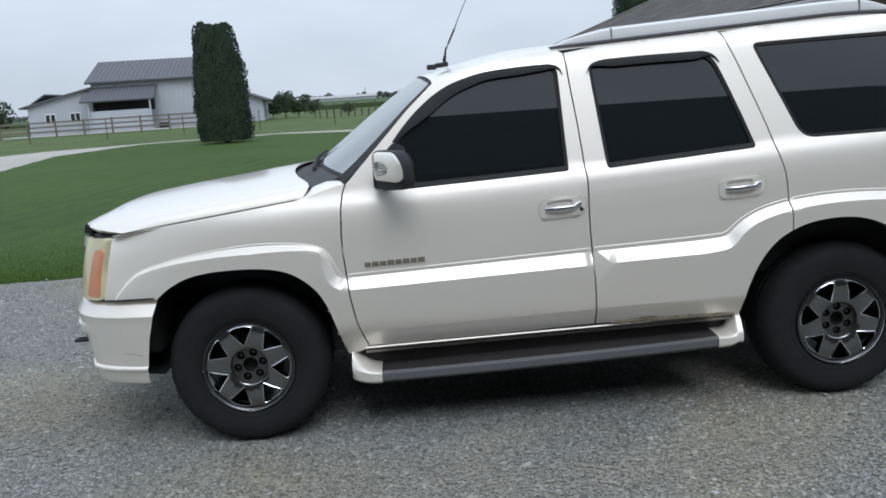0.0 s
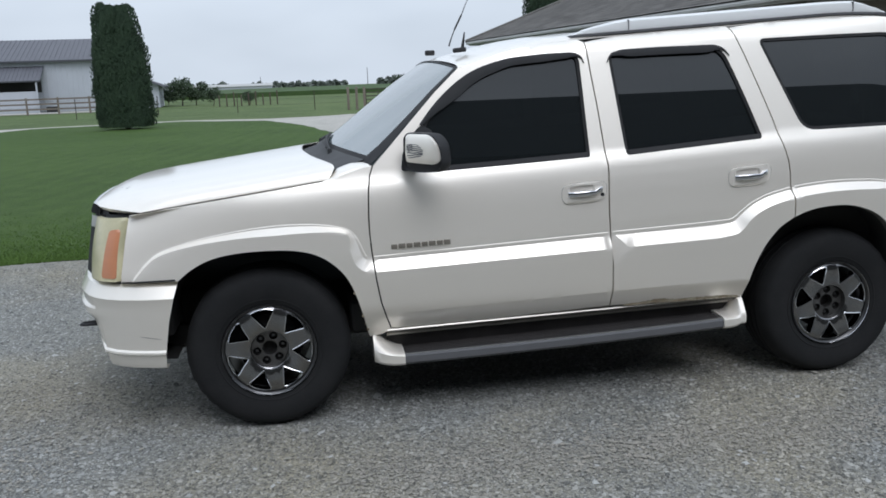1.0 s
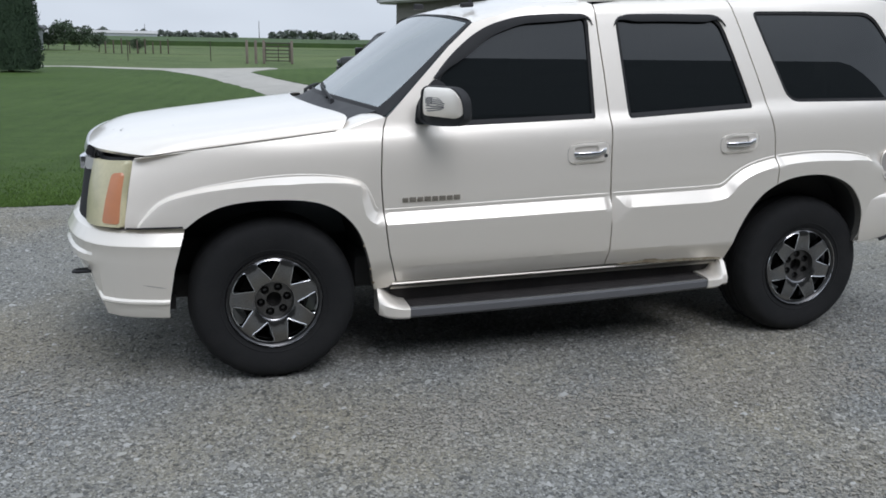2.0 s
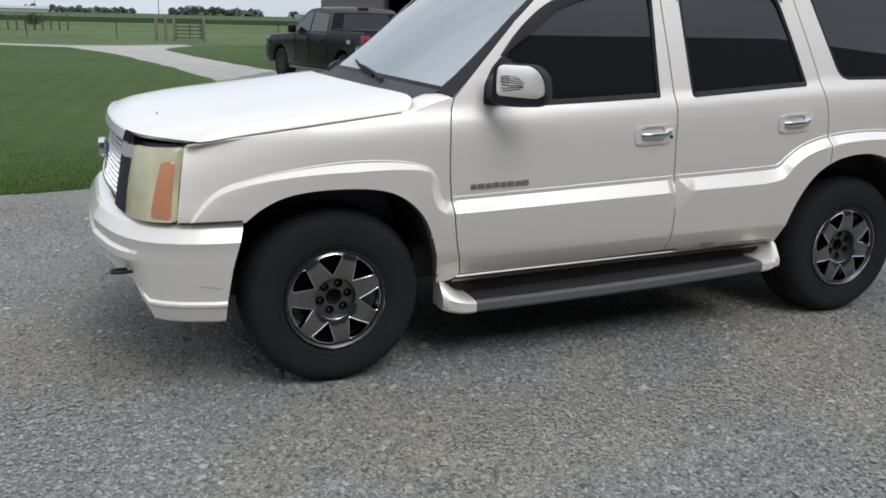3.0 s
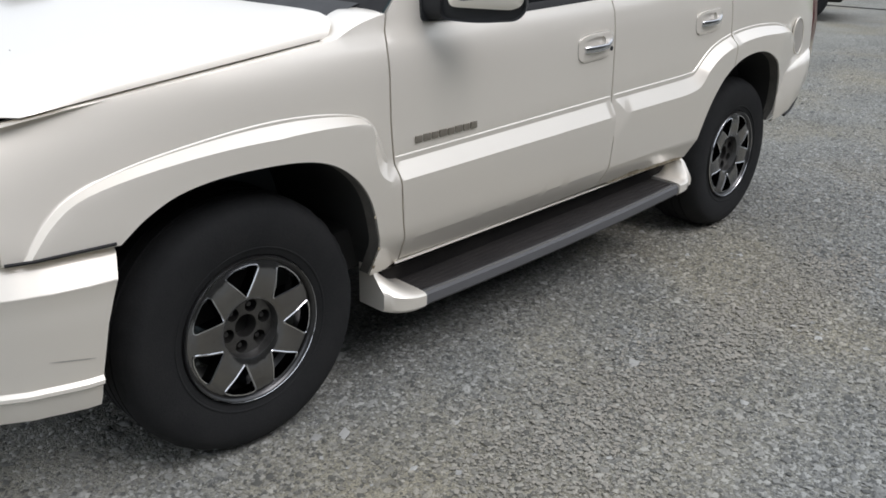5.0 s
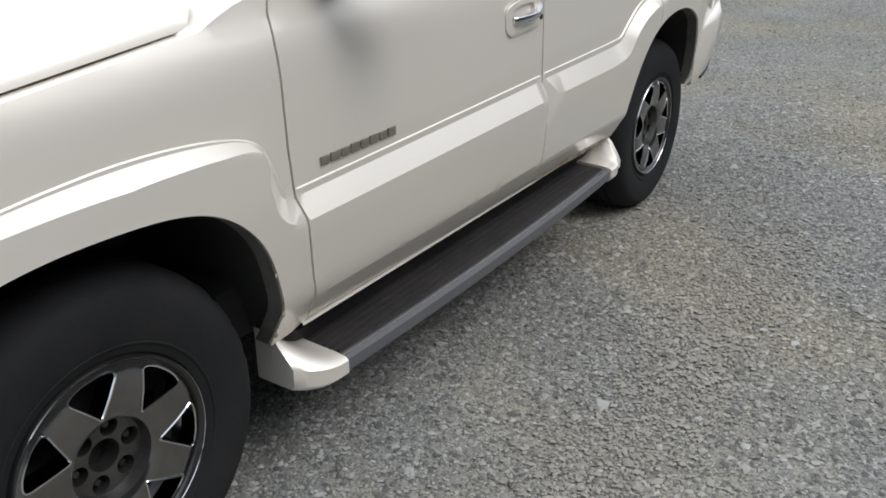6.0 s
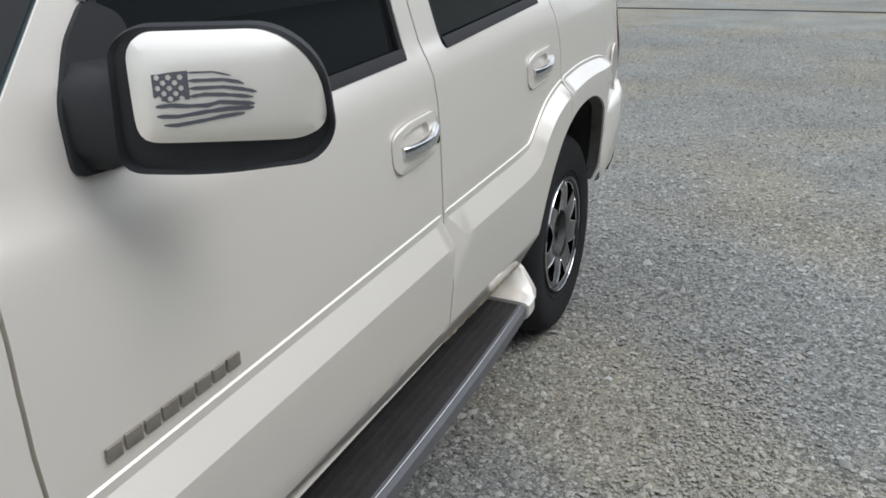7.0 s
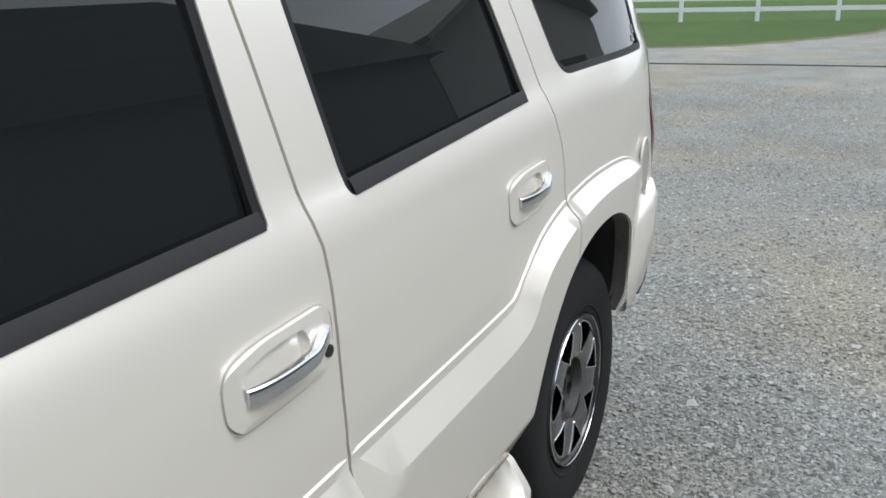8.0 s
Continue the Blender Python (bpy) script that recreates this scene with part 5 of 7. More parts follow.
    # belt strip under the door windows
    for line, door_part in (([(0.845, 1.213), (1.20, 1.227), (1.594, 1.245)], d1), ([(1.798, 1.246), (2.15, 1.270), (2.497, 1.294)], d2)):
        bm = bmesh.new()
        put = at_side(0.001, far)
        loft(bm, [[put(x, z - 0.009), Vector(put(x, z - 0.007)) + Vector((0, 0.004 if far else -0.004, 0)), Vector(put(x, z + 0.013)) + Vector((0, 0.003 if far else -0.003, 0)), put(x, z + 0.016)] for x, z in smoothed(line, step=0.08)], False)
        part("belt_strip", bm, M_TRIM, door_part)


def handle(cx, cz, slope, key, door_part):
    """A door handle: raised painted surround with a dished pocket and a chromed pull."""
    w, h = 0.112, 0.056
    ring = rounded([(-w, h * 0.62), (-w * 0.45, h * 0.84), (w * 0.82, h * 0.82), (w * 1.03, h * 0.45), (w * 1.0, -h * 0.45), (w * 0.55, -h * 0.98), (-w * 0.72, -h * 1.0), (-w * 1.0, -h * 0.62)], [0.03, 0.05, 0.03, 0.02, 0.03, 0.05, 0.03, 0.02])
    pocket = rounded([(-w * 0.78, h * 0.44), (-w * 0.3, h * 0.60), (w * 0.38, h * 0.58), (w * 0.48, h * 0.2), (w * 0.35, -h * 0.35), (-w * 0.78, -h * 0.30)], 0.018)

    def lift(off):
        def put(u, v):
            x, z = cx + u, cz + v + slope * u
            return (x, side(x, z) + off(u, v), z)
        return put

    def edge(u, v):
        q = max(abs(u / w), abs(v / h))
        return -0.010 * (1 - ramp(q, 0.80, 1.03)) - 0.0005
    v, t = fill(smoothed(ring, True, 0.012), [smoothed(pocket, True, 0.012)], [smoothed(inset(ring, 0.006) + inset(ring, 0.006)[:1], step=0.012), smoothed(inset(ring, 0.014) + inset(ring, 0.014)[:1], step=0.012)], 0.014)
    s = part("handle_surround", shell(v, t, lift(edge), (0, 0.012, 0)), M_PAINT, door_part, "painted door handle surround")
    bm = bmesh.new()
    tube(bm, [lift(lambda a, b: -0.0005)(*p) for p in inset(ring, -0.001) + inset(ring, -0.001)[:1]], 0.0014, 5)
    part("handle_gap", bm, M_CAP, s)
    v, t = fill(smoothed(inset(pocket, -0.0005), True, 0.012), [], [], 0.012)
    part("handle_pocket", shell(v, t, lift(lambda u, q: -0.008 + 0.030 * (1 - ramp(max(abs((u + 0.015) / (w * 0.62)), abs((q - 0.012) / (h * 0.58))), 0.35, 1.0))), (0, 0.002, 0)), M_PAINT, s)
    bm, rows = bmesh.new(), []
    for i in range(17):
        f = i / 16
        u = -0.084 + 0.172 * f
        hook = ramp(f, 0.74, 0.92)
        v0 = -0.006 + 0.012 * hook * hook * (3 - 2 * hook)
        hh = 0.0125 - 0.002 * ramp(f, 0.6, 0.8) + 0.003 * ramp(f, 0.90, 1.0)
        out = -0.015 - 0.010 * math.sin(math.pi * f) + 0.007 * abs(2 * f - 1) ** 6
        x, z = cx + u, cz + v0 + slope * u
        y = side(x, cz) + out
        rows.append([(x, y + 0.009 * math.copysign(abs(math.cos(a)) ** 0.5, math.cos(a)), z + hh * math.copysign(abs(math.sin(a)) ** 0.6, math.sin(a))) for a in [2 * math.pi * k / 16 for k in range(16)]])
    part("handle_pull", loft(bm, rows, True, True), M_CHROME, s, "chromed door handle pull")
    if key:
        bm = bmesh.new()
        lathe(bm, [(0.0, -0.002), (0.009, -0.002), (0.010, 0.004)], (cx + 0.089, side(cx + 0.089, cz) - 0.012, cz - 0.016), 16)
        part("lock", bm, M_BLACK, s)


doors = [o for o in suv.children if o.name.startswith(("front_door", "rear_door")) and "." not in o.name]
for o in doors:
    if o.name == "front_door":
        handle(1.559, 1.072, 0.05, True, o)
    else:
        handle(2.424, 1.109, 0.05, False, o)

# name plate of the near front door: a run of separate tarnished blocks
door_l = [o for o in doors if o.name == "front_door"][0]
for k in range(8):
    x = 0.602 + k * 0.0365
    z0 = 0.851 + 0.0035 * k * 0.28
    w = 0.028 + 0.004 * ((k * 3) % 2)
    bm = bmesh.new()
    m = Matrix.Translation((x + 0.016, side(x, z0 + 0.012) - 0.003, z0 + 0.0125)) @ Matrix.Shear("XZ", 4, (0.25, 0))
    box(bm, (-w / 2, -0.0025, -0.0110), (w / 2, 0.0025, 0.0110 + 0.001 * (k % 2)), 0.0012, m)
    part("badge_block", bm, M_BADGE, door_l, "tarnished raised badge block")

# fuel cap on the near quarter panel
qp = [o for o in suv.children if o.name == "quarter_panel"][0]
ring = [(3.437 + 0.084 * math.cos(a) - 0.028 * math.sin(a), 0.962 + 0.093 * math.sin(a)) for a in [2 * math.pi * k / 40 for k in range(40)]]


def fuel_at(off):
    def put(x, z):
        return (x, -0.068 + 0.12 * max((x - 3.1) / 0.75, 0) ** 2.4 - 0.010 + off, z)
    return put


v, t = fill(ring, [], [], 0.02)
cap = part("fuel_door", shell(v, t, fuel_at(-0.002), (0, 0.04, 0)), M_CAP, qp, "dull oval fuel filler door")
bm = bmesh.new()
tube(bm, [fuel_at(-0.002)(*p) for p in inset(ring, -0.003) + [inset(ring, -0.003)[0]]], 0.004, 6)
part("rim", bm, M_PAINT, cap)

# sills under the doors
for far in (False, True):
    bm, rows = bmesh.new(), []
    for i in range(12):
        x = 0.57 + (2.43 - 0.57) * i / 11
        z = 0.447 + 0.034 * i / 11
        yy = [0.020, -0.010, -0.013, 0.0, 0.05]
        zz = [z - 0.004, z - 0.006, z - 0.012, z - 0.020, z - 0.055]
        rows.append([(x, 2 * YC - y if far else y, q) for y, q in zip(yy, zz)])
    part("sill", loft(bm, rows), M_PAINT, suv, "sill with grime along the doors")
    bm, rows = bmesh.new(), []
    for i in range(12):
        x = 0.57 + (2.43 - 0.57) * i / 11
        z = 0.421 + 0.034 * i / 11
        yy = [0.0, 0.05, 0.07, 0.09]
        zz = [z, z - 0.02, z - 0.10, z - 0.16]
        rows.append([(x, 2 * YC - y if far else y, q) for y, q in zip(yy, zz)])
    part("rocker", loft(bm, rows), M_STEP, suv, "dark plastic wall behind the running board")

# rust and dirt along the lower edge of the near rear door
door_r = [o for o in doors if o.name == "rear_door"][0]
rr = random.Random(12)
bm, rows = bmesh.new(), []
for k in range(70):
    x = 1.78 + 0.62 * k / 69
    z0 = 0.4795
    h = (0.004 + 0.012 * max(0, noise.noise((x * 9, 2.0, 0.5)) + 0.25) + 0.006 * rr.random()) * min(1, 6 * k / 69, 8 * (69 - k) / 69)
    rows.append([(x, side(x, z0) - 0.0016, z0 - 0.004 - 0.006 * rr.random()), (x, side(x, z0 + h) - 0.0016, z0 + h)])
# rust spots on the rear lip of the near front wheel arch
fender_l = [o for o in suv.children if o.name == "front_fender"][0]
for x, z, r in ((0.416, 0.655, 0.006), (0.452, 0.535, 0.007), (0.462, 0.487, 0.004), (0.476, 0.452, 0.008)):
    spot = bmesh.new()
    bmesh.ops.create_icosphere(spot, subdivisions=2, radius=1, matrix=Matrix.Translation((x, side(x, z) - 0.0005, z)) @ Matrix.Diagonal((r * 0.8, 0.0022, r, 1)))
    part("rust_spot", spot, M_RUST, fender_l, "small brown rust spot")
part("rust_edge", loft(bm, rows), M_RUST, door_r, "ragged rusty lower edge", smooth=0)

# small pale transfers in the corner of the near quarter window
for x, z, w, h in ((3.452, 1.350, 0.022, 0.018), (3.478, 1.372, 0.014, 0.026)):
    v, t = fill(smoothed([(x, z), (x + w, z), (x + w * 0.9, z + h), (x, z + h)], True, 0.01))
    part("window_transfer", shell(v, t, at_side(0.003), (0, 0.001, 0)), M_FASCIA, suv, "small pale window transfer", smooth=0)

# running boards with painted ends
for far in (False, True):
    def sy(p, far=far):
        return (p[0], 2 * YC - p[1], p[2]) if far else p
    def bow(x):
        return -0.022 * math.sin(math.pi * min(max((x - 0.63) / 1.69, 0), 1)) ** 0.8 + 0.008
    board = part("running_board", loft(bmesh.new(), [[sy((x, y + (bow(x) if y < 0 else 0), z + dz)) for y, dz in ((0.085, 0.012), (-0.060, 0.008), (-0.068, 0.004), (-0.066, -0.030), (0.07, -0.045))]
                                                   for x, z in [(0.63 + 1.69 * k / 14, 0.316 + 0.047 * k / 14) for k in range(15)]], True, True), M_STEP, suv, "worn black running board with ribbed tread")
    bm = loft(bmesh.new(), [[sy((x, y + bow(x), z + dz)) for y, dz in ((-0.064, 0.0125), (-0.074, 0.0115), (-0.088, 0.002), (-0.090, -0.028), (-0.080, -0.040), (-0.062, -0.036))]
                            for x, z in [(0.63 + 1.69 * k / 14, 0.316 + 0.047 * k / 14) for k in range(15)]], True, True)
    part("edge_trim", bm, M_STEPEDGE, board, "grey edge trim of the running board")
    part("edge_bead", loft(bmesh.new(), [[sy((x, y + bow(x), z + dz)) for y, dz in ((-0.0735, 0.0112), (-0.0740, 0.0142), (-0.0765, 0.0134), (-0.0768, 0.0090))] for x, z in [(0.635 + 1.68 * k / 14, 0.3162 + 0.0467 * k / 14) for k in range(15)]], True, True), M_MESH, board, "thin bright bead")
    for k in range(5):
        y = 0.055 - 0.024 * k
        part("tread_rib", loft(bmesh.new(), [[sy((x, y + dy, z + dz)) for dy, dz in ((-0.006, 0.008), (-0.004, 0.0135), (0.004, 0.0135), (0.006, 0.008))] for x, z in ((0.66, 0.317), (1.47, 0.3395), (2.29, 0.362))], True, True), M_STEP, board)

    def end_cap(x0, x1, z0, rise, front):
        """A moulded end that sweeps from the board up to the sill."""
        rows = []
        steps = [(k / 10, 0.0) for k in range(11)] if front else [*[(k / 14, 0.0) for k in range(15)], (1.0, 0.010), (1.0, 0.024)]
        for f, beyond in steps:             # 0 at the board, 1 at the wheel
            x = x0 + (x1 - x0) * f + beyond
            up = rise * f ** (1.7 if front else 6.0)
            low = z0 - 0.040 + 0.012 * f ** 3
            yo = -0.090 + (0.055 * f ** 3 if front else 0.018 * f ** 4)
            slant = ((0.25, 0.30, 0.62) if front else (0.06, 0.16, 0.60))
            rows.append([sy(p) for p in ((x, 0.09, low), (x, yo + 0.012, low), (x, yo, low + 0.012), (x, yo, z0 + 0.008 + slant[0] * up), (x, yo + 0.010, z0 + 0.016 + slant[1] * up),
                                         (x, yo + 0.045, z0 + 0.020 + slant[2] * up), (x, 0.035, z0 + 0.022 + up), (x, 0.09, z0 + 0.024 + up))])
        return loft(bmesh.new(), rows, True, True)
    part("end_cap", end_cap(0.645, 0.500, 0.315, 0.10, True), M_PAINT, board, "white moulded running board end")
    part("end_cap", end_cap(2.30, 2.405, 0.362, 0.115, False), M_PAINT, board, "white moulded running board end")

# bonnet
def seam_z(x):
    return 1.187 - 0.113 * (0.350 - x) / 0.93


HOOD_Y = [0.006, 0.010, 0.020, 0.040, 0.075, 0.13, 0.20, 0.30, 0.42, 0.56, 0.70, 0.80]
HOOD_UP = [0.006, 0.021, 0.038, 0.055, 0.067, 0.076, 0.083, 0.090, 0.098, 0.106, 0.110, 0.112]


def hood_front(y):
    a = abs(y - YC)
    return -0.835 + 0.045 * (a / 0.62) ** 2 + (0.20 * ((a - 0.60) / 0.30) ** 2 if a > 0.60 else 0)


def hood_rear(y):
    a = abs(y - YC)
    q = min(max(a - 0.842, 0), 0.061)
    return 0.215 + 0.165 * (a / 0.90) ** 2.2 - (0.062 - math.sqrt(0.062 ** 2 - q * q))


def hood_lip_z(y):
    return float(np.interp(min(y, 2 * YC - y), [0.0, 0.03, 0.10, 0.28, YC], [1.084, 1.087, 1.093, 1.104, 1.108]))


def hood_point(f, y, up):
    x0, x1 = hood_front(y), hood_rear(y)
    x = x0 + (x1 - x0) * f
    drop = seam_z(max(x0, -0.60)) + up - hood_lip_z(y)
    z = seam_z(max(x, -0.60)) + up - drop * (1 - ramp(f, 0, 0.30)) ** 2.6
    return (x, y, z)


hy = HOOD_Y + [YC] + [2 * YC - y for y in HOOD_Y[::-1]]
hu = HOOD_UP + [0.113] + HOOD_UP[::-1]
rows = [[hood_point(f, y, u) for y, u in zip(hy, hu)] for f in [0, 0.008, 0.02, 0.04, 0.07, 0.11, 0.16, 0.22, 0.3, 0.4, 0.5, 0.6, 0.7, 0.8, 0.9, 0.97, 1.0]]
bm = loft(bmesh.new(), rows)
rim = [e for e in bm.edges if len(e.link_faces) == 1]
r = bmesh.ops.extrude_edge_only(bm, edges=rim)
for g in r["geom"]:
    if isinstance(g, bmesh.types.BMVert):
        near_rim = g.co.x < -0.45 and 0.03 < g.co.y < 1.79
        g.co.z -= 0.014 if near_rim else 0.006
        g.co.x += 0.010 if near_rim else 0
        g.co.y += 0.03 if g.co.y < 0.05 else (-0.03 if g.co.y > 1.77 else 0)
bmesh.ops.recalc_face_normals(bm, faces=bm.faces)
hood = part("bonnet", bm, M_PAINT, suv, "long white bonnet with small stone chips", smooth=32)
bm = bmesh.new()
for x, y, s in ((-0.66, 0.42, 0.013), (-0.655, 0.45, 0.007), (-0.70, 0.50, 0.005), (-0.42, 0.33, 0.003)):
    f = (x - hood_front(y)) / (hood_rear(y) - hood_front(y))
    p = hood_point(f, y, float(np.interp(y, HOOD_Y, HOOD_UP)))
    bmesh.ops.create_icosphere(bm, subdivisions=1, radius=1, matrix=Matrix.Translation((p[0], p[1], p[2] + 0.0005)) @ Matrix.Diagonal((s * 0.4, s, 0.0015, 1)))
part("stone_chip", bm, M_STEPEDGE, hood)

# chromed lip above the grille, grille, emblem
bm, rows = bmesh.new(), []
for k in range(21):
    y = 0.275 + (2 * (YC - 0.275)) * k / 20
    x, z = hood_front(y), hood_point(0, y, float(np.interp(min(y, 2 * YC - y), HOOD_Y, HOOD_UP)))[2]
    rows.append([(x - 0.003, y, z + 0.003), (x - 0.010, y, z + 0.001), (x - 0.022, y, z - 0.033), (x - 0.019, y, z - 0.042), (x + 0.012, y, z - 0.052), (x + 0.02, y, z - 0.01)])
lip = part("bonnet_lip", loft(bm, rows, True, True), M_LIPGREY, suv, "pale satin lip across the bonnet front")
for row, dy in ((rows[0], -0.003), (rows[-1], 0.003)):
    part("lip_end", loft(bmesh.new(), [[(p[0] - 0.002, p[1] + d, p[2] + 0.001) for p in row] for d in (0, dy)], True, True), M_BLACK, lip)


def grille_x(y, z):
    return -0.875 + 0.045 * (abs(y - YC) / 0.62) ** 2 + 0.22 * (z - 0.84)


grille = part("grille", loft(bmesh.new(), [[(grille_x(y, z) + 0.05, y, z) for y in [0.29 + 1.24 * k / 10 for k in range(11)]] for z in (0.80, 0.95, 1.075)]), M_DARK, suv, "chromed mesh grille with a plain emblem")
bm = bmesh.new()
cell, rowz = 0.036, 0.020
for j in range(12):
    for i in range(34):
        y = 0.305 + i * cell + (cell / 2 if j % 2 else 0)
        z = 0.842 + j * rowz
        if y > 1.51:
            continue
        ring = [(y + cell * 0.5 * c, z + rowz * s) for c, s in ((-1, 0), (-0.45, 0.72), (0.45, 0.72), (1, 0), (0.45, -0.72), (-0.45, -0.72))]
        inn = [(y + cell * 0.36 * c, z + rowz * 0.72 * s) for c, s in ((-1, 0), (-0.45, 0.72), (0.45, 0.72), (1, 0), (0.45, -0.72), (-0.45, -0.72))]
        a = [bm.verts.new((grille_x(*p), *p)) for p in ring]
        b = [bm.verts.new((grille_x(*p) - 0.004, *p)) for p in inn]
        c = [bm.verts.new((grille_x(*p) + 0.015, *p)) for p in inn]
        for k in range(6):
            q = (k + 1) % 6
            bm.faces.new((a[k], a[q], b[q], b[k]))
            bm.faces.new((b[k], b[q], c[q], c[k]))
tagged(part("grille_mesh", bm, M_MESH, grille, "chromed honeycomb mesh", smooth=0), kind="stuff")
bm = bmesh.new()
frame_line = rounded([(0.283, 1.066), (0.296, 0.825), (1.524, 0.825), (1.537, 1.066)], 0.03)
frame_line = smoothed(frame_line + frame_line[:1], step=0.06)
tube(bm, [(grille_x(*p) - 0.004, *p) for p in frame_line], 0.007, 6)
part("grille_frame", bm, M_CHROME, grille)
bm = a_box((-0.035, -0.085, -0.036), (0.012, 0.085, 0.036), 0.014, Matrix.Translation((-0.866, YC - 0.03, 0.957)))
part("emblem", bm, M_CHROME, grille, "plain bright emblem block")

# front lamps
for far in (False, True):
    def sy(p, far=far):
        return (p[0], 2 * YC - p[1], p[2]) if far else p

    def lamp_at(f, g, off=0.0):
        """f from the grille outwards, g from the lower edge up."""
        a = Vector((-0.822, 0.207, 0.772)).lerp(Vector((-0.770, 0.216, 1.049)), g)
        b = Vector((-0.641, -0.036, 0.776)).lerp(Vector((-0.594, 0.029, 1.056)), g)
        p = a.lerp(b, f)
        out = Vector((-0.62, -0.78, 0)) * (0.050 * math.sin(math.pi * f) ** 0.8 + 0.010 * math.sin(math.pi * g) - off)
        p = p + out
        return sy(tuple(p))
    holder = part("headlamp", loft(bmesh.new(), [[lamp_at(f, g, 0.05) for f in (0, 0.25, 0.5, 0.75, 1)] for g in (-0.03, 0.5, 1.05)]), M_BLACK, suv, "clouded, yellowed headlamp with an amber marker")
    outline = rounded([(0.0, 0.0), (0.942, 0.0), (0.945, 1.02), (0.0, 1.01)], [0.02, 0.03, 0.06, 0.05])
    v, t = fill(smoothed(outline, True, 0.06), [], [], 0.09)
    part("lens", shell(v, t, lambda f, g: lamp_at(f, g), (0.02, -0.015 if far else 0.015, 0)), M_LENS, holder, "yellowed cloudy lens", smooth=60)
    outline = rounded([(0.63, 0.06), (0.925, 0.05), (0.920, 0.80), (0.885, 0.845), (0.715, 0.83)], [0.06, 0.05, 0.06, 0.05, 0.06])
    v, t = fill(smoothed(outline, True, 0.05), [], [], 0.08)
    part("amber_marker", shell(v, t, lambda f, g: lamp_at(f, g, -0.003), (0.004, -0.003 if far else 0.003, 0)), M_AMBER, holder, "amber marker lens", smooth=60)
    rows = [[sy((-0.858 + 0.05 * g, 0.290, 0.80 + 0.262 * g)), sy((-0.848 + 0.05 * g, 0.245, 0.79 + 0.266 * g)), sy((-0.822 + 0.052 * g, 0.207, 0.772 + 0.277 * g)), sy((-0.70, 0.215, 0.772 + 0.277 * g))] for g in (0, 0.3, 0.8)]
    part("bezel", loft(bmesh.new(), rows), M_BLACK, suv, "dark bezel beside the grille")
    rows = [[sy((-0.858 + 0.05 * g, 0.290, 0.80 + 0.262 * g)), sy((-0.848 + 0.05 * g, 0.245, 0.79 + 0.266 * g)), sy((-0.800 + 0.050 * g, 0.180, 0.79 + 0.262 * g))] for g in (0.80, 1.0)]
    part("bezel_cap", loft(bmesh.new(), rows), M_FASCIA, suv, "pale grey block at the bezel's top")

# dark bay behind the lamps and under the bonnet edge
part("bay_panel", a_box((-0.70, 0.12, 0.45), (-0.45, 1.70, 1.06), 0.03), M_DARK, suv)
part("bay_panel", loft(bmesh.new(), [[(x, side(x, seam_z(x) - 0.03) + 0.012, seam_z(x) - 0.022), (x, 0.10, seam_z(x) + 0.0), (x, YC, seam_z(x) + 0.06), (x, 2 * YC - 0.10, seam_z(x) + 0.0), (x, 2 * YC - side(x, seam_z(x) - 0.03) - 0.012, seam_z(x) - 0.022)] for x in (-0.60, -0.4, -0.2, 0.0, 0.2, 0.36)]), M_DARK, suv)

# painted ledge of the fenders under the bonnet seam
for far in (False, True):
    rows = []
    for k in range(16):
        x = -0.585 + 0.94 * k / 15
        z = seam_z(x) - 0.003
        y = side(x, z) + 0.003
        rows.append([(x, 2 * YC - q if far else q, zz) for q, zz in ((y, z - 0.004), (y + 0.008, z - 0.0005), (min(-0.004, y + 0.03), z + 0.001), (0.03, z + 0.0025))])
    part("fender_ledge", loft(bmesh.new(), rows), M_PAINT, suv)

# front bumper
BUMP = [(-0.394, -0.094), (-0.47, -0.090), (-0.555, -0.077), (-0.64, -0.050), (-0.712, -0.010), (-0.770, 0.042), (-0.818, 0.110), (-0.855, 0.19), (-0.886, 0.28), (-0.915, 0.40), (-0.940, 0.54), (-0.948, 0.70), (-0.950, YC)]
BUMP = BUMP + [(x, 2 * YC - y) for x, y in BUMP[-2::-1]]
BUMP = smoothed(BUMP, step=0.035)
SHAPE = [(0.775, 0.085), (0.762, 0.040), (0.755, 0.029), (0.748, 0.022), (0.6955, -0.007), (0.6925, -0.0078), (0.687, -0.006), (0.645, 0.0), (0.632, 0.001), (0.615, 0.002), (0.600, 0.003), (0.585, 0.005), (0.520, 0.010), (0.446, 0.018), (0.437, 0.008), (0.428, 0.007), (0.418, 0.020), (0.385, 0.026), (0.358, 0.036), (0.346, 0.06), (0.35, 0.12)]


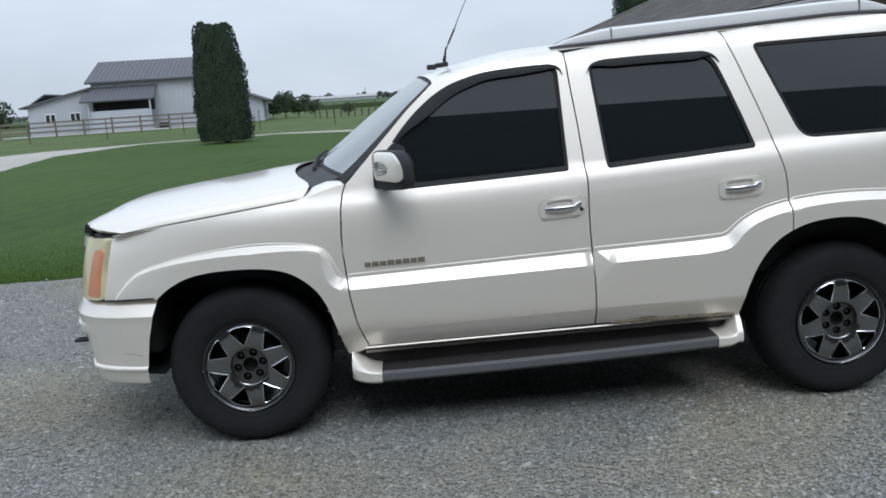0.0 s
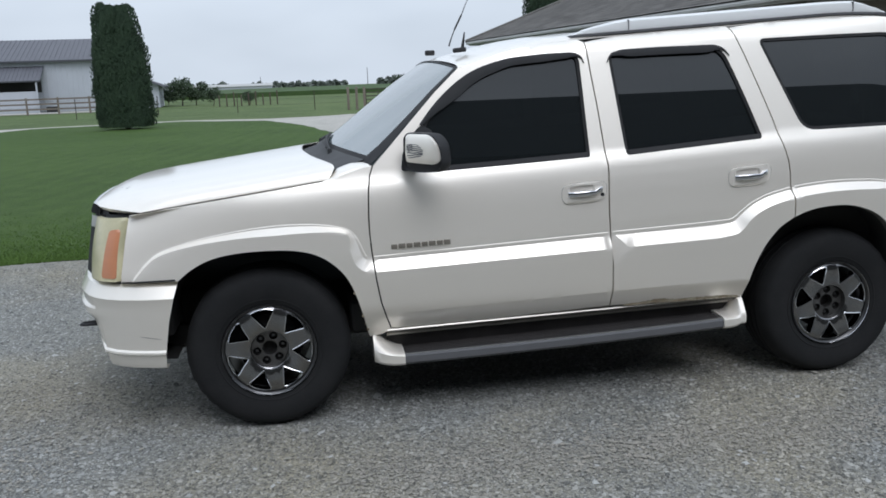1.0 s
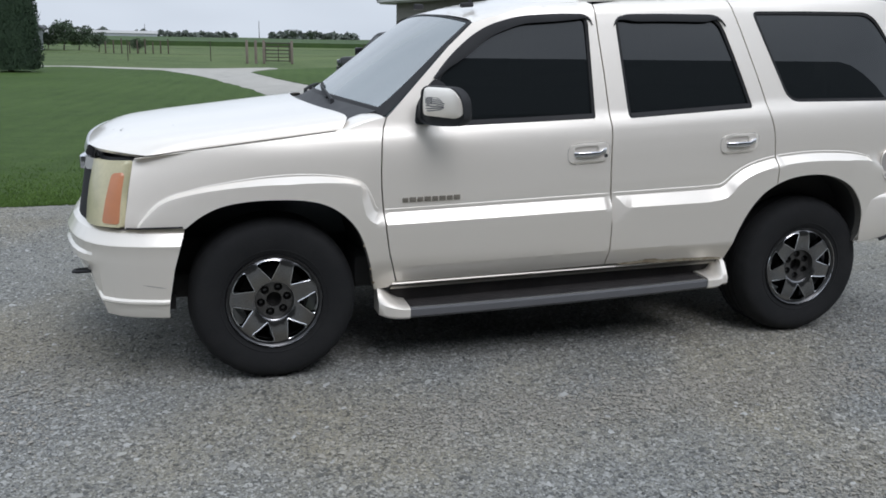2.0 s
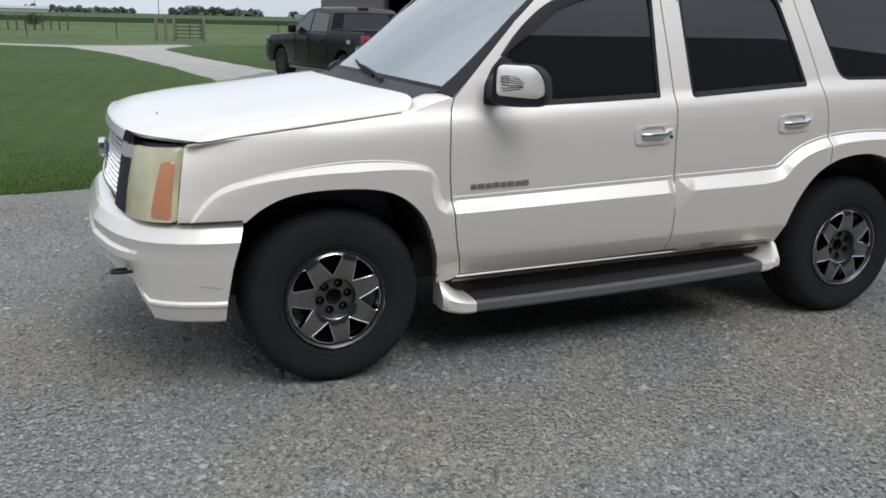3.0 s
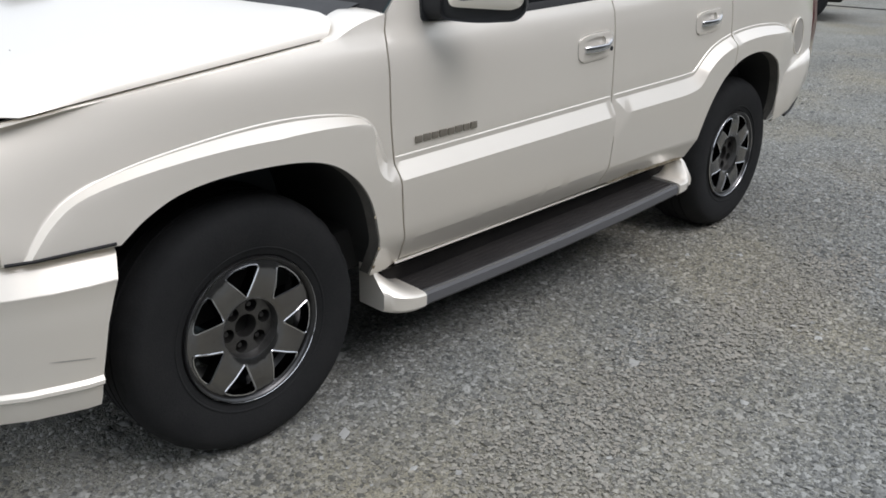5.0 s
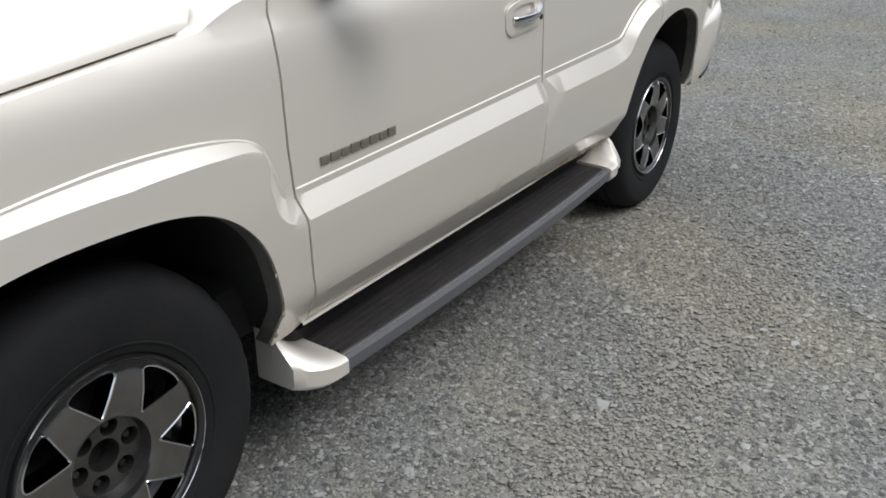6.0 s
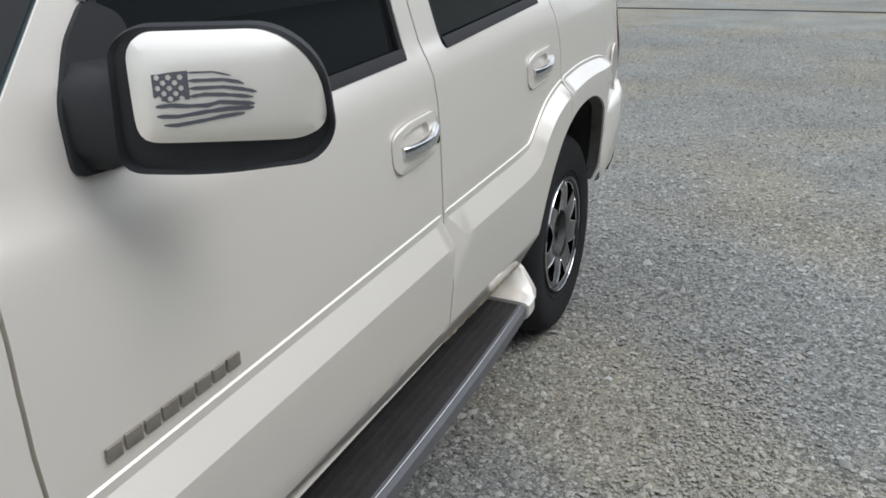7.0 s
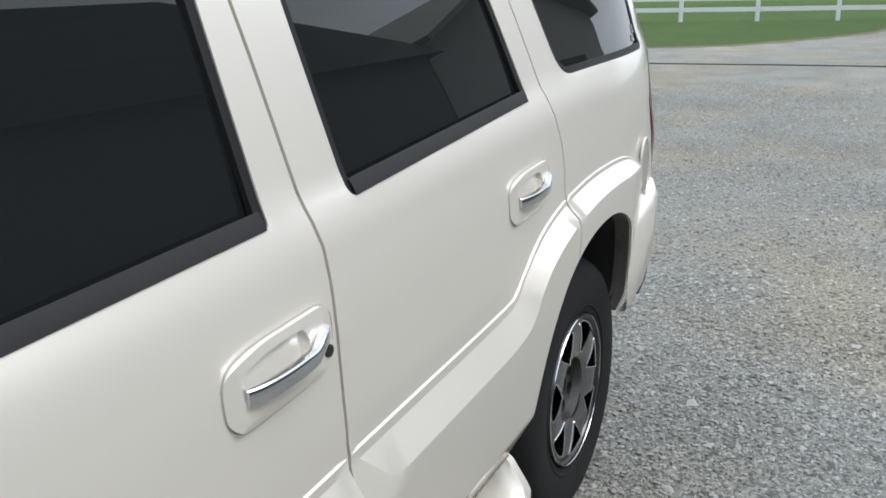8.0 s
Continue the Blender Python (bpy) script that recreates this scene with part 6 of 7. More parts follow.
def bumper_rings(lo, hi):
    rings = []
    for i in range(lo, hi):
        a, b = Vector(BUMP[max(i - 1, 0)]), Vector(BUMP[min(i + 1, len(BUMP) - 1)])
        t = (b - a).normalized()
        inw = Vector((-t.y, t.x))
        if inw.dot(Vector((0.5, YC)) - Vector(BUMP[i])) < 0:
            inw = -inw
        x, y = BUMP[i]
        mid = min(abs(y - YC), 0.9)
        front = ramp(0.90 - mid, 0.03, 0.17)         # 1 across the nose, 0 round the corner
        ridge = ramp(0.90 - mid, 0.02, 0.17)
        ridge = ridge * ridge * (3 - 2 * ridge)
        row = []
        for z, d in SHAPE:
            if 0.595 < z < 0.635:
                d -= 0.014 * ridge
            if 0.425 < z < 0.44:
                d += 0.011 * ramp(front, 0.05, 0.5)
            if front and z < 0.56:
                z += front * (0.56 - z) * 0.62
                d += 0.02 * front
            back = 0
            if i < 4 or i > len(BUMP) - 5:               # the end leans back down to the wheel
                k = min(i, len(BUMP) - 1 - i)
                back = (1 - k / 4) * float(np.interp(z, [0.31, 0.43, 0.58, 0.695, 0.745, 0.77], [-0.085, -0.074, -0.047, -0.014, 0.0, 0.004]))
            row.append((x + inw.x * d + back, y + inw.y * d, z))
        rings.append(row)
    return rings


bm = loft(bmesh.new(), bumper_rings(0, len(BUMP)))
bumper = part("front_bumper", bm, M_PAINT, suv, "white front bumper with a ridge near its lower edge", smooth=13)
for far in (False, True):                                 # dark joint between fender and bumper
    bm = bmesh.new()
    tube(bm, [(x, (lambda y: 2 * YC - y if far else y)(side(x, 0.775) - 0.001), z) for x, z in ((-0.395, 0.777), (-0.45, 0.776), (-0.52, 0.775), (-0.58, 0.774), (-0.635, 0.772))], 0.0045, 6)
    part("bumper_joint", bm, M_TRIM, bumper, "dark joint line")
ring_at = bumper_rings(0, 9)
for j, (z0, a, b) in enumerate(((0.500, 1, 5),)):
    bm = bmesh.new()
    rows = []
    for i in range(a, b + 1):
        row = ring_at[i]
        zs = [p[2] for p in row][::-1]
        x, y = (float(np.interp(z0 + 0.004 * (i - a), zs, [p[k] for p in row][::-1])) for k in (0, 1))
        w = 0.0016 * (1 if a < i < b else 0.2)
        rows.append([(x - 0.0008, y - 0.0015, z0 + 0.004 * (i - a) - w), (x - 0.0008, y - 0.0015, z0 + 0.004 * (i - a) + w)])
    part("scratch", loft(bm, rows), M_CAP, bumper, "thin scratch", smooth=0)
for far in (False, True):
    def sy(p, far=far):
        return (p[0], 2 * YC - p[1], p[2]) if far else p
    bm = bmesh.new()
    tube(bm, [sy(p) for p in ((-0.78, 0.17, 0.535), (-0.865, 0.165, 0.535), (-0.892, 0.18, 0.533), (-0.892, 0.215, 0.531), (-0.865, 0.23, 0.53), (-0.78, 0.23, 0.53))], 0.008, 8)
    part("tow_hook", bm, M_BLACK, bumper, "black tow hook")
part("skid_panel", loft(bmesh.new(), [[(-0.76, y, 0.47), (-0.62, y, 0.36), (-0.45, y, 0.34)] for y in (0.12, 0.5, YC, 1.3, 1.70)]), M_DARK, suv)

# rear bumper, tail lamps and tailgate
RB = [(3.268, -0.066, 0.800, 0.522), (3.34, -0.070, 0.803, 0.533), (3.45, -0.070, 0.812, 0.556), (3.56, -0.068, 0.828, 0.618), (3.66, -0.056, 0.850, 0.70), (3.715, -0.032, 0.872, 0.740),
      (3.76, 0.02, 0.880, 0.735), (3.80, 0.13, 0.865, 0.65), (3.83, 0.25, 0.86, 0.55), (3.85, 0.5, 0.86, 0.50), (3.86, YC, 0.86, 0.50)]
RB = RB + [(x, 2 * YC - y, a, b) for x, y, a, b in RB[-2::-1]]
rows = []
for x, y, zt, zb in RB:
    inw = (Vector((2.9, YC)) - Vector((x, y)))
    inw = Vector((inw.x * (abs(y - YC) < 0.85), inw.y)).normalized()
    rows.append([(x + inw.x * d, y + inw.y * d, z) for z, d in ((zt + 0.012, 0.055), (zt, 0.022), (zt - 0.010, 0.010), (zt - 0.030, 0.001), (zt * 0.5 + zb * 0.5, 0.0), (zb + 0.016, 0.002), (zb + 0.004, 0.008), (zb, 0.03))])
part("rear_bumper", loft(bmesh.new(), rows), M_PAINT, suv, "white rear bumper standing proud of the quarter panel", smooth=30)
bm = bmesh.new()
tube(bm, [(3.43, -0.052, 0.537), (3.50, -0.050, 0.566), (3.58, -0.042, 0.618), (3.65, -0.026, 0.682), (3.70, -0.004, 0.728)], [0.010, 0.015, 0.014, 0.011, 0.006], 6)
part("mud_strip", bm, M_BLACK, suv, "loose black lower bumper strip")
for far in (False, True):
    def sy(p, far=far):
        return (p[0], 2 * YC - p[1], p[2]) if far else p
    rows = []
    for k in range(12):
        z = 0.90 + 0.30 * k / 11
        e = 0.012 * math.sin(math.pi * k / 11)
        rows.append([sy(p) for p in ((3.735, side(3.735, z) + 0.010, z), (3.752, side(3.74, z) + 0.008 - e, z), (3.79 + e, side(3.74, z) + 0.030, z), (3.83 + e, side(3.74, z) + 0.08, z), (3.84, side(3.74, z) + 0.16, z), (3.78, side(3.74, z) + 0.17, z))])
    part("tail_lamp", loft(bmesh.new(), rows, False, False), M_RED, suv, "dark red tail lamp")
rows = [[(x, y, z) for y in (side(3.7, z) + 0.02, 0.4, YC, 1.4, 2 * YC - side(3.7, z) - 0.02)] for x, z in ((3.84, 0.70), (3.83, 1.0), (3.80, 1.30), (3.72, 1.60), (3.60, roof_edge(3.6)))]
gate = part("tailgate", loft(bmesh.new(), rows), M_PAINT, suv)
rows = [[(x, y, z) for y in (0.26, YC, 1.56)] for x, z in ((3.805, 1.33), (3.735, 1.62), (3.645, 1.77))]
part("rear_glass", loft(bmesh.new(), rows), M_GLASS, gate)

# roof and rails
rows = []
for k in range(34):
    x = ROOF_X0 + (ROOF_X1 - ROOF_X0) * k / 33
    e = roof_edge(x)
    ye = side(x, e)
    rows.append([(x - 0.045 * (1 - ((y - YC) / (YC - ye)) ** 2) * (1 - k / 33) ** 6, y, e + u) for y, u in
                 [(ye + 0.003, -0.002), (ye + 0.03, 0.010), (ye + 0.075, 0.019), (ye + 0.16, 0.028), (ye + 0.32, 0.040), (ye + 0.52, 0.048), (YC, 0.051)]
                 + [(2 * YC - ye - q, u) for q, u in [(0.52, 0.048), (0.32, 0.040), (0.16, 0.028), (0.075, 0.019), (0.03, 0.010), (0.003, -0.002)]]])
part("roof", loft(bmesh.new(), rows), M_PAINT, suv, "white roof", smooth=40)
for far in (False, True):
    rows, rows2 = [], []
    for k in range(30):
        f = k / 29
        x = 1.585 + 1.70 * f
        base = roof_edge(x) + 0.016
        h = 0.058 * min(1, (f / 0.16) ** 0.6) * min(1, ((1 - f) / 0.10) ** 0.7) + 0.006
        y = side(x, roof_edge(x)) + 0.045 + 0.015 * (1 - min(1, f / 0.1))
        m = (lambda p: (p[0], 2 * YC - p[1], p[2])) if far else (lambda p: p)
        rows.append([m((x, y + 0.030 * c, base + (0.004 if s < 0 else 0.004 + (h - 0.004) * s))) for c, s in ((-0.9, -1), (-1, 0.3), (-0.8, 0.8), (0, 1), (0.8, 0.8), (1, 0.3), (0.9, -1))])
        rows2.append([m((x + (f - 0.5) * 0.02, y + q, base + z)) for q, z in ((-0.032, -0.006), (-0.0325, 0.006), (0.0325, 0.006), (0.032, -0.006))])
    rail = part("roof_rail", loft(bmesh.new(), rows, True, True), M_WHITE, suv, "white roof rail with a dark foot", smooth=40)
    part("rail_foot", loft(bmesh.new(), rows2, True, True), M_STEPEDGE, rail)
    for f in (0.17, 0.89):
        x = 1.585 + 1.70 * f
        y = side(x, roof_edge(x)) + 0.045
        y = 2 * YC - y if far else y
        bm = bmesh.new()
        box(bm, (x - 0.002, y - 0.0325, roof_edge(x) + 0.025), (x + 0.002, y + 0.0325, roof_edge(x) + 0.0745), 0.0)
        part("rail_joint", bm, M_STEPEDGE, rail)

# painted shoulders between the bonnet's rear corners and the doors
for far in (False, True):
    rows = []
    for k in range(19):
        x = 0.30 + 0.235 * k / 18
        z = float(np.interp(x, [0.10, 0.34, 0.385, 0.44, 0.50, 0.538], [1.158, 1.188, 1.207, 1.226, 1.240, 1.247])) - 0.001
        rise = float(np.interp(x, [0.30, 0.335, 0.352, 0.370, 0.44, 0.49, 0.535], [0.05, 0.26, 0.34, 0.56, 0.52, 0.40, 0.20]))
        y = side(x, z) + 0.002
        rows.append([(x, 2 * YC - q if far else q, zz) for q, zz in [(y + d, z + rise * u) for d, u in ((0.0, -0.006), (0.003, 0.006), (0.012, 0.024), (0.030, 0.040), (0.055, 0.052), (0.085, 0.058), (0.110, 0.058), (0.115, 0.03))]])
    part("cowl_shoulder", loft(bmesh.new(), rows), M_PAINT, suv, smooth=60)

# windscreen with its dark border, cowl and wipers
def screen(u, v, off=0.0):
    """u across from the near side, v up; its edge follows the pillar."""
    ex = float(np.interp(v, [0, 0.13, 0.40, 0.71, 1.0], [0.520, 0.60, 0.72, 0.86, 0.985]))
    ez = float(np.interp(v, [0, 0.13, 0.40, 0.71, 1.0], [1.236, 1.305, 1.43, 1.575, roof_edge(0.985)]))
    y0 = side(ex, ez) + 0.004
    y = y0 + 2 * (YC - y0) * u
    a = (2 * u - 1) ** 2
    x = ex - (0.23 * (1 - v) + 0.045 * v) * (1 - a)
    z = ez + (0.045 * (1 - v) + 0.051 * v) * (1 - a)
    return (x + 0.6 * off, y, z - 0.8 * off)


part("windscreen", loft(bmesh.new(), [[screen(u, v) for u in [k / 24 for k in range(25)]] for v in [k / 12 for k in range(13)]]), M_WSHIELD, suv, "grey reflecting windscreen")

bm = bmesh.new()
for far in (False, True):
    loft(bm, [[screen(1 - u if far else u, v, -0.003) for u in (0.002, 0.026 + 0.030 * (1 - v) ** 2)] for v in [k / 12 for k in range(13)]])
loft(bm, [[screen(0.03 + 0.94 * k / 24, v, -0.003) for k in range(25)] for v in (0.0, 0.075)])
loft(bm, [[screen(0.02 + 0.96 * k / 24, v, -0.003) for k in range(25)] for v in (0.982, 1.0)])
part("windscreen_border", bm, M_TRIM, suv, "black border of the windscreen")
rows = []
for k in range(25):
    u = 0.042 + 0.916 * k / 24
    s = screen(u, 0.06)
    hx, hz = hood_rear(s[1]), hood_point(1, s[1], float(np.interp(min(s[1], 2 * YC - s[1]), HOOD_Y, HOOD_UP)))[2]
    rows.append([(hx - 0.03, s[1], hz - 0.03), (hx + 0.015, s[1], hz - 0.022), (hx * 0.5 + s[0] * 0.5, s[1], hz - 0.006), (s[0] - 0.015, s[1], s[2] - 0.004), (s[0] + 0.03, s[1], s[2] - 0.02)])
part("cowl", loft(bmesh.new(), rows), M_COWL, suv, "dusty black cowl panel")
for u0, u1 in ((0.24, 0.50), (0.70, 0.93)):
    bm = bmesh.new()
    tube(bm, [screen(u0, 0.01, -0.004), screen(u0, 0.02, -0.020), screen(u0 + 0.05, 0.045, -0.026), screen((u0 + u1) / 2, 0.075, -0.026), screen(u1 - 0.04, 0.098, -0.020)], [0.013, 0.011, 0.009, 0.007, 0.005], 6)
    arm = part("wiper", bm, M_BLACK, suv, "black wiper arm and blade")
    bm = bmesh.new()
    loft(bm, [[screen(u0 + 0.06 + (u1 - u0 - 0.05) * k / 8, 0.030 + 0.085 * k / 8, o) if q == 0 else screen(u0 + 0.06 + (u1 - u0 - 0.05) * k / 8, 0.030 + q + 0.085 * k / 8, o) for q, o in ((0, -0.004), (0, -0.018), (0.014, -0.018), (0.014, -0.004))] for k in range(9)], True, True)
    part("blade", bm, M_TRIM, arm)

# roof aerials
bm = bmesh.new()
box(bm, (-0.035, -0.016, -0.01), (0.035, 0.016, 0.014), 0.008, Matrix.Translation((1.05, 0.40, 1.778)) @ Matrix.Rotation(-0.08, 4, "Y"))
aerial = part("aerial_base", bm, M_BLACK, suv, "black roof aerial foot")
bm = bmesh.new()
tube(bm, [(1.065, 0.40, 1.79), (1.072, 0.40, 1.83), (1.078, 0.40, 1.868)], [0.009, 0.006, 0.003], 8)
part("stub", bm, M_BLACK, aerial)
bm = bmesh.new()
tube(bm, [(1.085, 0.92, 1.82), (1.10, 0.917, 1.865), (1.119, 0.913, 1.911)], [0.005, 0.003, 0.003], 8)
tube(bm, [(1.119, 0.913, 1.911), (1.139, 0.908, 1.95), (1.159, 0.903, 1.989)], 0.005, 8)
tube(bm, [(1.159, 0.903, 1.989), (1.19, 0.90, 2.06), (1.23, 0.90, 2.14), (1.28, 0.90, 2.25)], [0.003, 0.002, 0.002, 0.0015], 6)
part("whip", bm, M_BLACK, aerial, "thin black whip aerial")
bm = a_box((-0.03, -0.014, -0.02), (0.03, 0.014, 0.012), 0.008, Matrix.Translation((1.03, 1.30, 1.802)))
part("whip_foot", bm, M_BLACK, aerial)

# door mirrors; the near one carries a flag transfer
for far in (False, True):
    def sy(p, far=far):
        return (p[0], 2 * YC - p[1], p[2]) if far else tuple(p)
    e1 = Vector((0.545, -0.838, 0.0)).normalized()       # along the cap, outwards
    e3 = Vector((0, 0, 1))
    e2 = Vector((-e1.y, e1.x, 0)) * -1
    if e2.x > 0:
        e2 = -e2                                           # out of the cap, forwards
    o = Vector((0.769, -0.190, 1.322))

    def cap_at(u, v, d):
        return o + e1 * u * 1.05 + e3 * v * 1.06 + e2 * d

    def bulge(u, v, d):
        return d * (1 - 0.55 * (u / 0.125) ** 4 - 0.25 * (v / 0.075) ** 2)
    white = rounded([(-0.096, -0.052), (-0.098, 0.050), (-0.080, 0.069), (0.066, 0.069), (0.113, 0.024), (0.120, -0.040), (0.090, -0.056)], [0.025, 0.02, 0.02, 0.04, 0.04, 0.02, 0.03])
    housing = rounded([(-0.125, -0.090), (-0.120, 0.054), (-0.092, 0.075), (0.070, 0.074), (0.122, 0.030), (0.131, -0.056), (0.104, -0.088), (-0.02, -0.098)], [0.03, 0.03, 0.02, 0.04, 0.05, 0.03, 0.05, 0.05])
    rows = []
    for d, s in ((0.038, 0.80), (0.036, 0.93), (0.026, 0.985), (0.006, 1.0), (-0.020, 0.99), (-0.036, 0.96), (-0.041, 0.90)):
        rows.append([sy(cap_at(u * s, v * s, d if d < 0.03 else bulge(u * s, v * s, d))) for u, v in housing])
    mirror = part("door_mirror", loft(bmesh.new(), rows, True, True), M_BLACK, door_l if not far else suv, "black door mirror with a white cap", smooth=50)
    v, t = fill(smoothed(white, True, 0.012), [], [smoothed(inset(white, 0.010) + inset(white, 0.010)[:1], step=0.012)], 0.016)

    def cap_lift(u, v):
        q = max(0.0, min(1.0, min(abs(u + 0.100), abs(0.121 - u), abs(v + 0.058), abs(0.070 - v)) / 0.02))
        return sy(cap_at(u, v, bulge(u, v, 0.041) + 0.012 * (q ** 0.5) - 0.002))
    part("mirror_cap", shell(v, t, cap_lift, Vector((e2.x * -0.030, (e2.y * -0.030) * (-1 if far else 1), 0))), M_PAINT, mirror, "white mirror cap with a dark flag transfer" if not far else "", smooth=50)
    rows = [[sy(cap_at(-0.10, 0.03, 0.02)), sy(cap_at(-0.10, -0.075, 0.02)), sy(cap_at(-0.10, -0.075, -0.05)), sy(cap_at(-0.10, 0.03, -0.05))],
            [sy((0.700, 0.005, 1.35)), sy((0.676, -0.012, 1.222)), sy((0.775, -0.012, 1.212)), sy((0.80, 0.005, 1.35))]]
    mid = [tuple(0.5 * (Vector(a) + Vector(b)) + Vector((0, 0, -0.008))) for a, b in zip(*rows)]
    rows = [[tuple(Vector(r[k]).lerp(Vector(r[(k + 1) % 4]), f)) for k in range(4) for f in (0.22, 0.78)] for r in (rows[0], mid, rows[1])]
    part("mirror_arm", loft(bmesh.new(), rows, True, True), M_BLACK, mirror, smooth=60)
    sail = rounded([(0.672, 1.215), (0.685, 1.30), (0.728, 1.375), (0.780, 1.425), (0.835, 1.40), (0.835, 1.212)], 0.02)
    v, t = fill(smoothed(sail, True, 0.03), [], [], 0.03)
    part("mirror_sail", shell(v, t, at_side(-0.008, far), (0, -0.012 if far else 0.012, 0)), M_BLACK, door_l if not far else suv, "black sail panel at the mirror foot")
    rows = [[sy(cap_at(u * 0.92, v * 0.92, -0.043)) for u, v in housing]]
    bm = bmesh.new()
    bm.faces.new([bm.verts.new(p) for p in rows[0]])
    part("mirror_glass", bm, M_CHROME, mirror)
    if not far:
        bm = bmesh.new()

        def stroke(pts, half):
            row = []
            for i, (u, w) in enumerate(pts):
                h = half * (1.0 if 0 < i < len(pts) - 1 else 0.4) * (0.85 + 0.3 * random.random())
                row.append([Vector(cap_lift(u, w + h)) + e2 * 0.0012, Vector(cap_lift(u, w - h)) + e2 * 0.0012])
            loft(bm, row)

        def at_cap(a, b):
            """Fractions across and down the cap to its own u, v."""
            return (-0.098 + 0.218 * a, 0.064 - 0.116 * b)
        for line, half in (([(0.305, 0.325), (0.43, 0.325), (0.52, 0.365)], 0.0011), ([(0.305, 0.40), (0.475, 0.40), (0.55, 0.425), (0.58, 0.445)], 0.0019),
                           ([(0.305, 0.472), (0.475, 0.468), (0.57, 0.495), (0.64, 0.525)], 0.0019), ([(0.305, 0.548), (0.38, 0.532), (0.475, 0.54), (0.62, 0.573)], 0.0021),
                           ([(0.13, 0.637), (0.20, 0.625), (0.285, 0.637), (0.39, 0.637), (0.45, 0.609), (0.55, 0.625), (0.625, 0.637)], 0.0023),
                           ([(0.13, 0.73), (0.235, 0.735), (0.38, 0.698), (0.49, 0.677), (0.62, 0.674)], 0.0023), ([(0.16, 0.818), (0.225, 0.82), (0.37, 0.78), (0.455, 0.75), (0.57, 0.726)], 0.0020)):
            stroke(smoothed([at_cap(*p) for p in line], step=0.006), half)
        canton = [at_cap(*p) for p in ((0.125, 0.335), (0.17, 0.33), (0.22, 0.315), (0.305, 0.305), (0.305, 0.57), (0.25, 0.575), (0.20, 0.60), (0.16, 0.575), (0.125, 0.545))]
        stars = [[(c[0] + 0.0034 * math.cos(1.257 * q + r), c[1] + 0.0034 * math.sin(1.257 * q + r)) for q in range(5)] for r in range(5) for c in [at_cap(0.150 + 0.058 * k + 0.029 * (r % 2), 0.362 + 0.050 * r) for k in range(3 - (r % 2))]]
        v, t = fill(canton, stars)
        vs = [bm.verts.new(Vector(cap_lift(p.x, p.y)) + e2 * 0.0012) for p in v]
        for f in t:
            bm.faces.new([vs[i] for i in f])
        part("flag_transfer", bm, M_DECAL, mirror, "dark grey striped flag transfer", smooth=0)


# wheels
def wheel_windows():
    out = []
    for k in range(7):
        a = 2 * math.pi * (k + 0.5) / 7 + math.pi / 2
        def pol(r, d):
            return (r * math.cos(a + d), r * math.sin(a + d))
        out.append(rounded([pol(0.108, -0.02), pol(0.108, 0.02), pol(0.160, 0.215), pol(0.198, 0.300), pol(0.203, 0.13), pol(0.203, -0.13), pol(0.198, -0.300), pol(0.160, -0.215)], [0.006, 0.006, 0.03, 0.014, 0.02, 0.02, 0.014, 0.03], seg=3))
    return out


def wheel_face(u, v):
    r = math.hypot(u, v)
    return float(np.interp(r, [0, 0.036, 0.040, 0.086, 0.092, 0.105, 0.15, 0.19, 0.205, 0.212], [0.012, 0.012, 0.010, 0.008, -0.018, -0.026, -0.032, -0.032, -0.025, -0.021]))


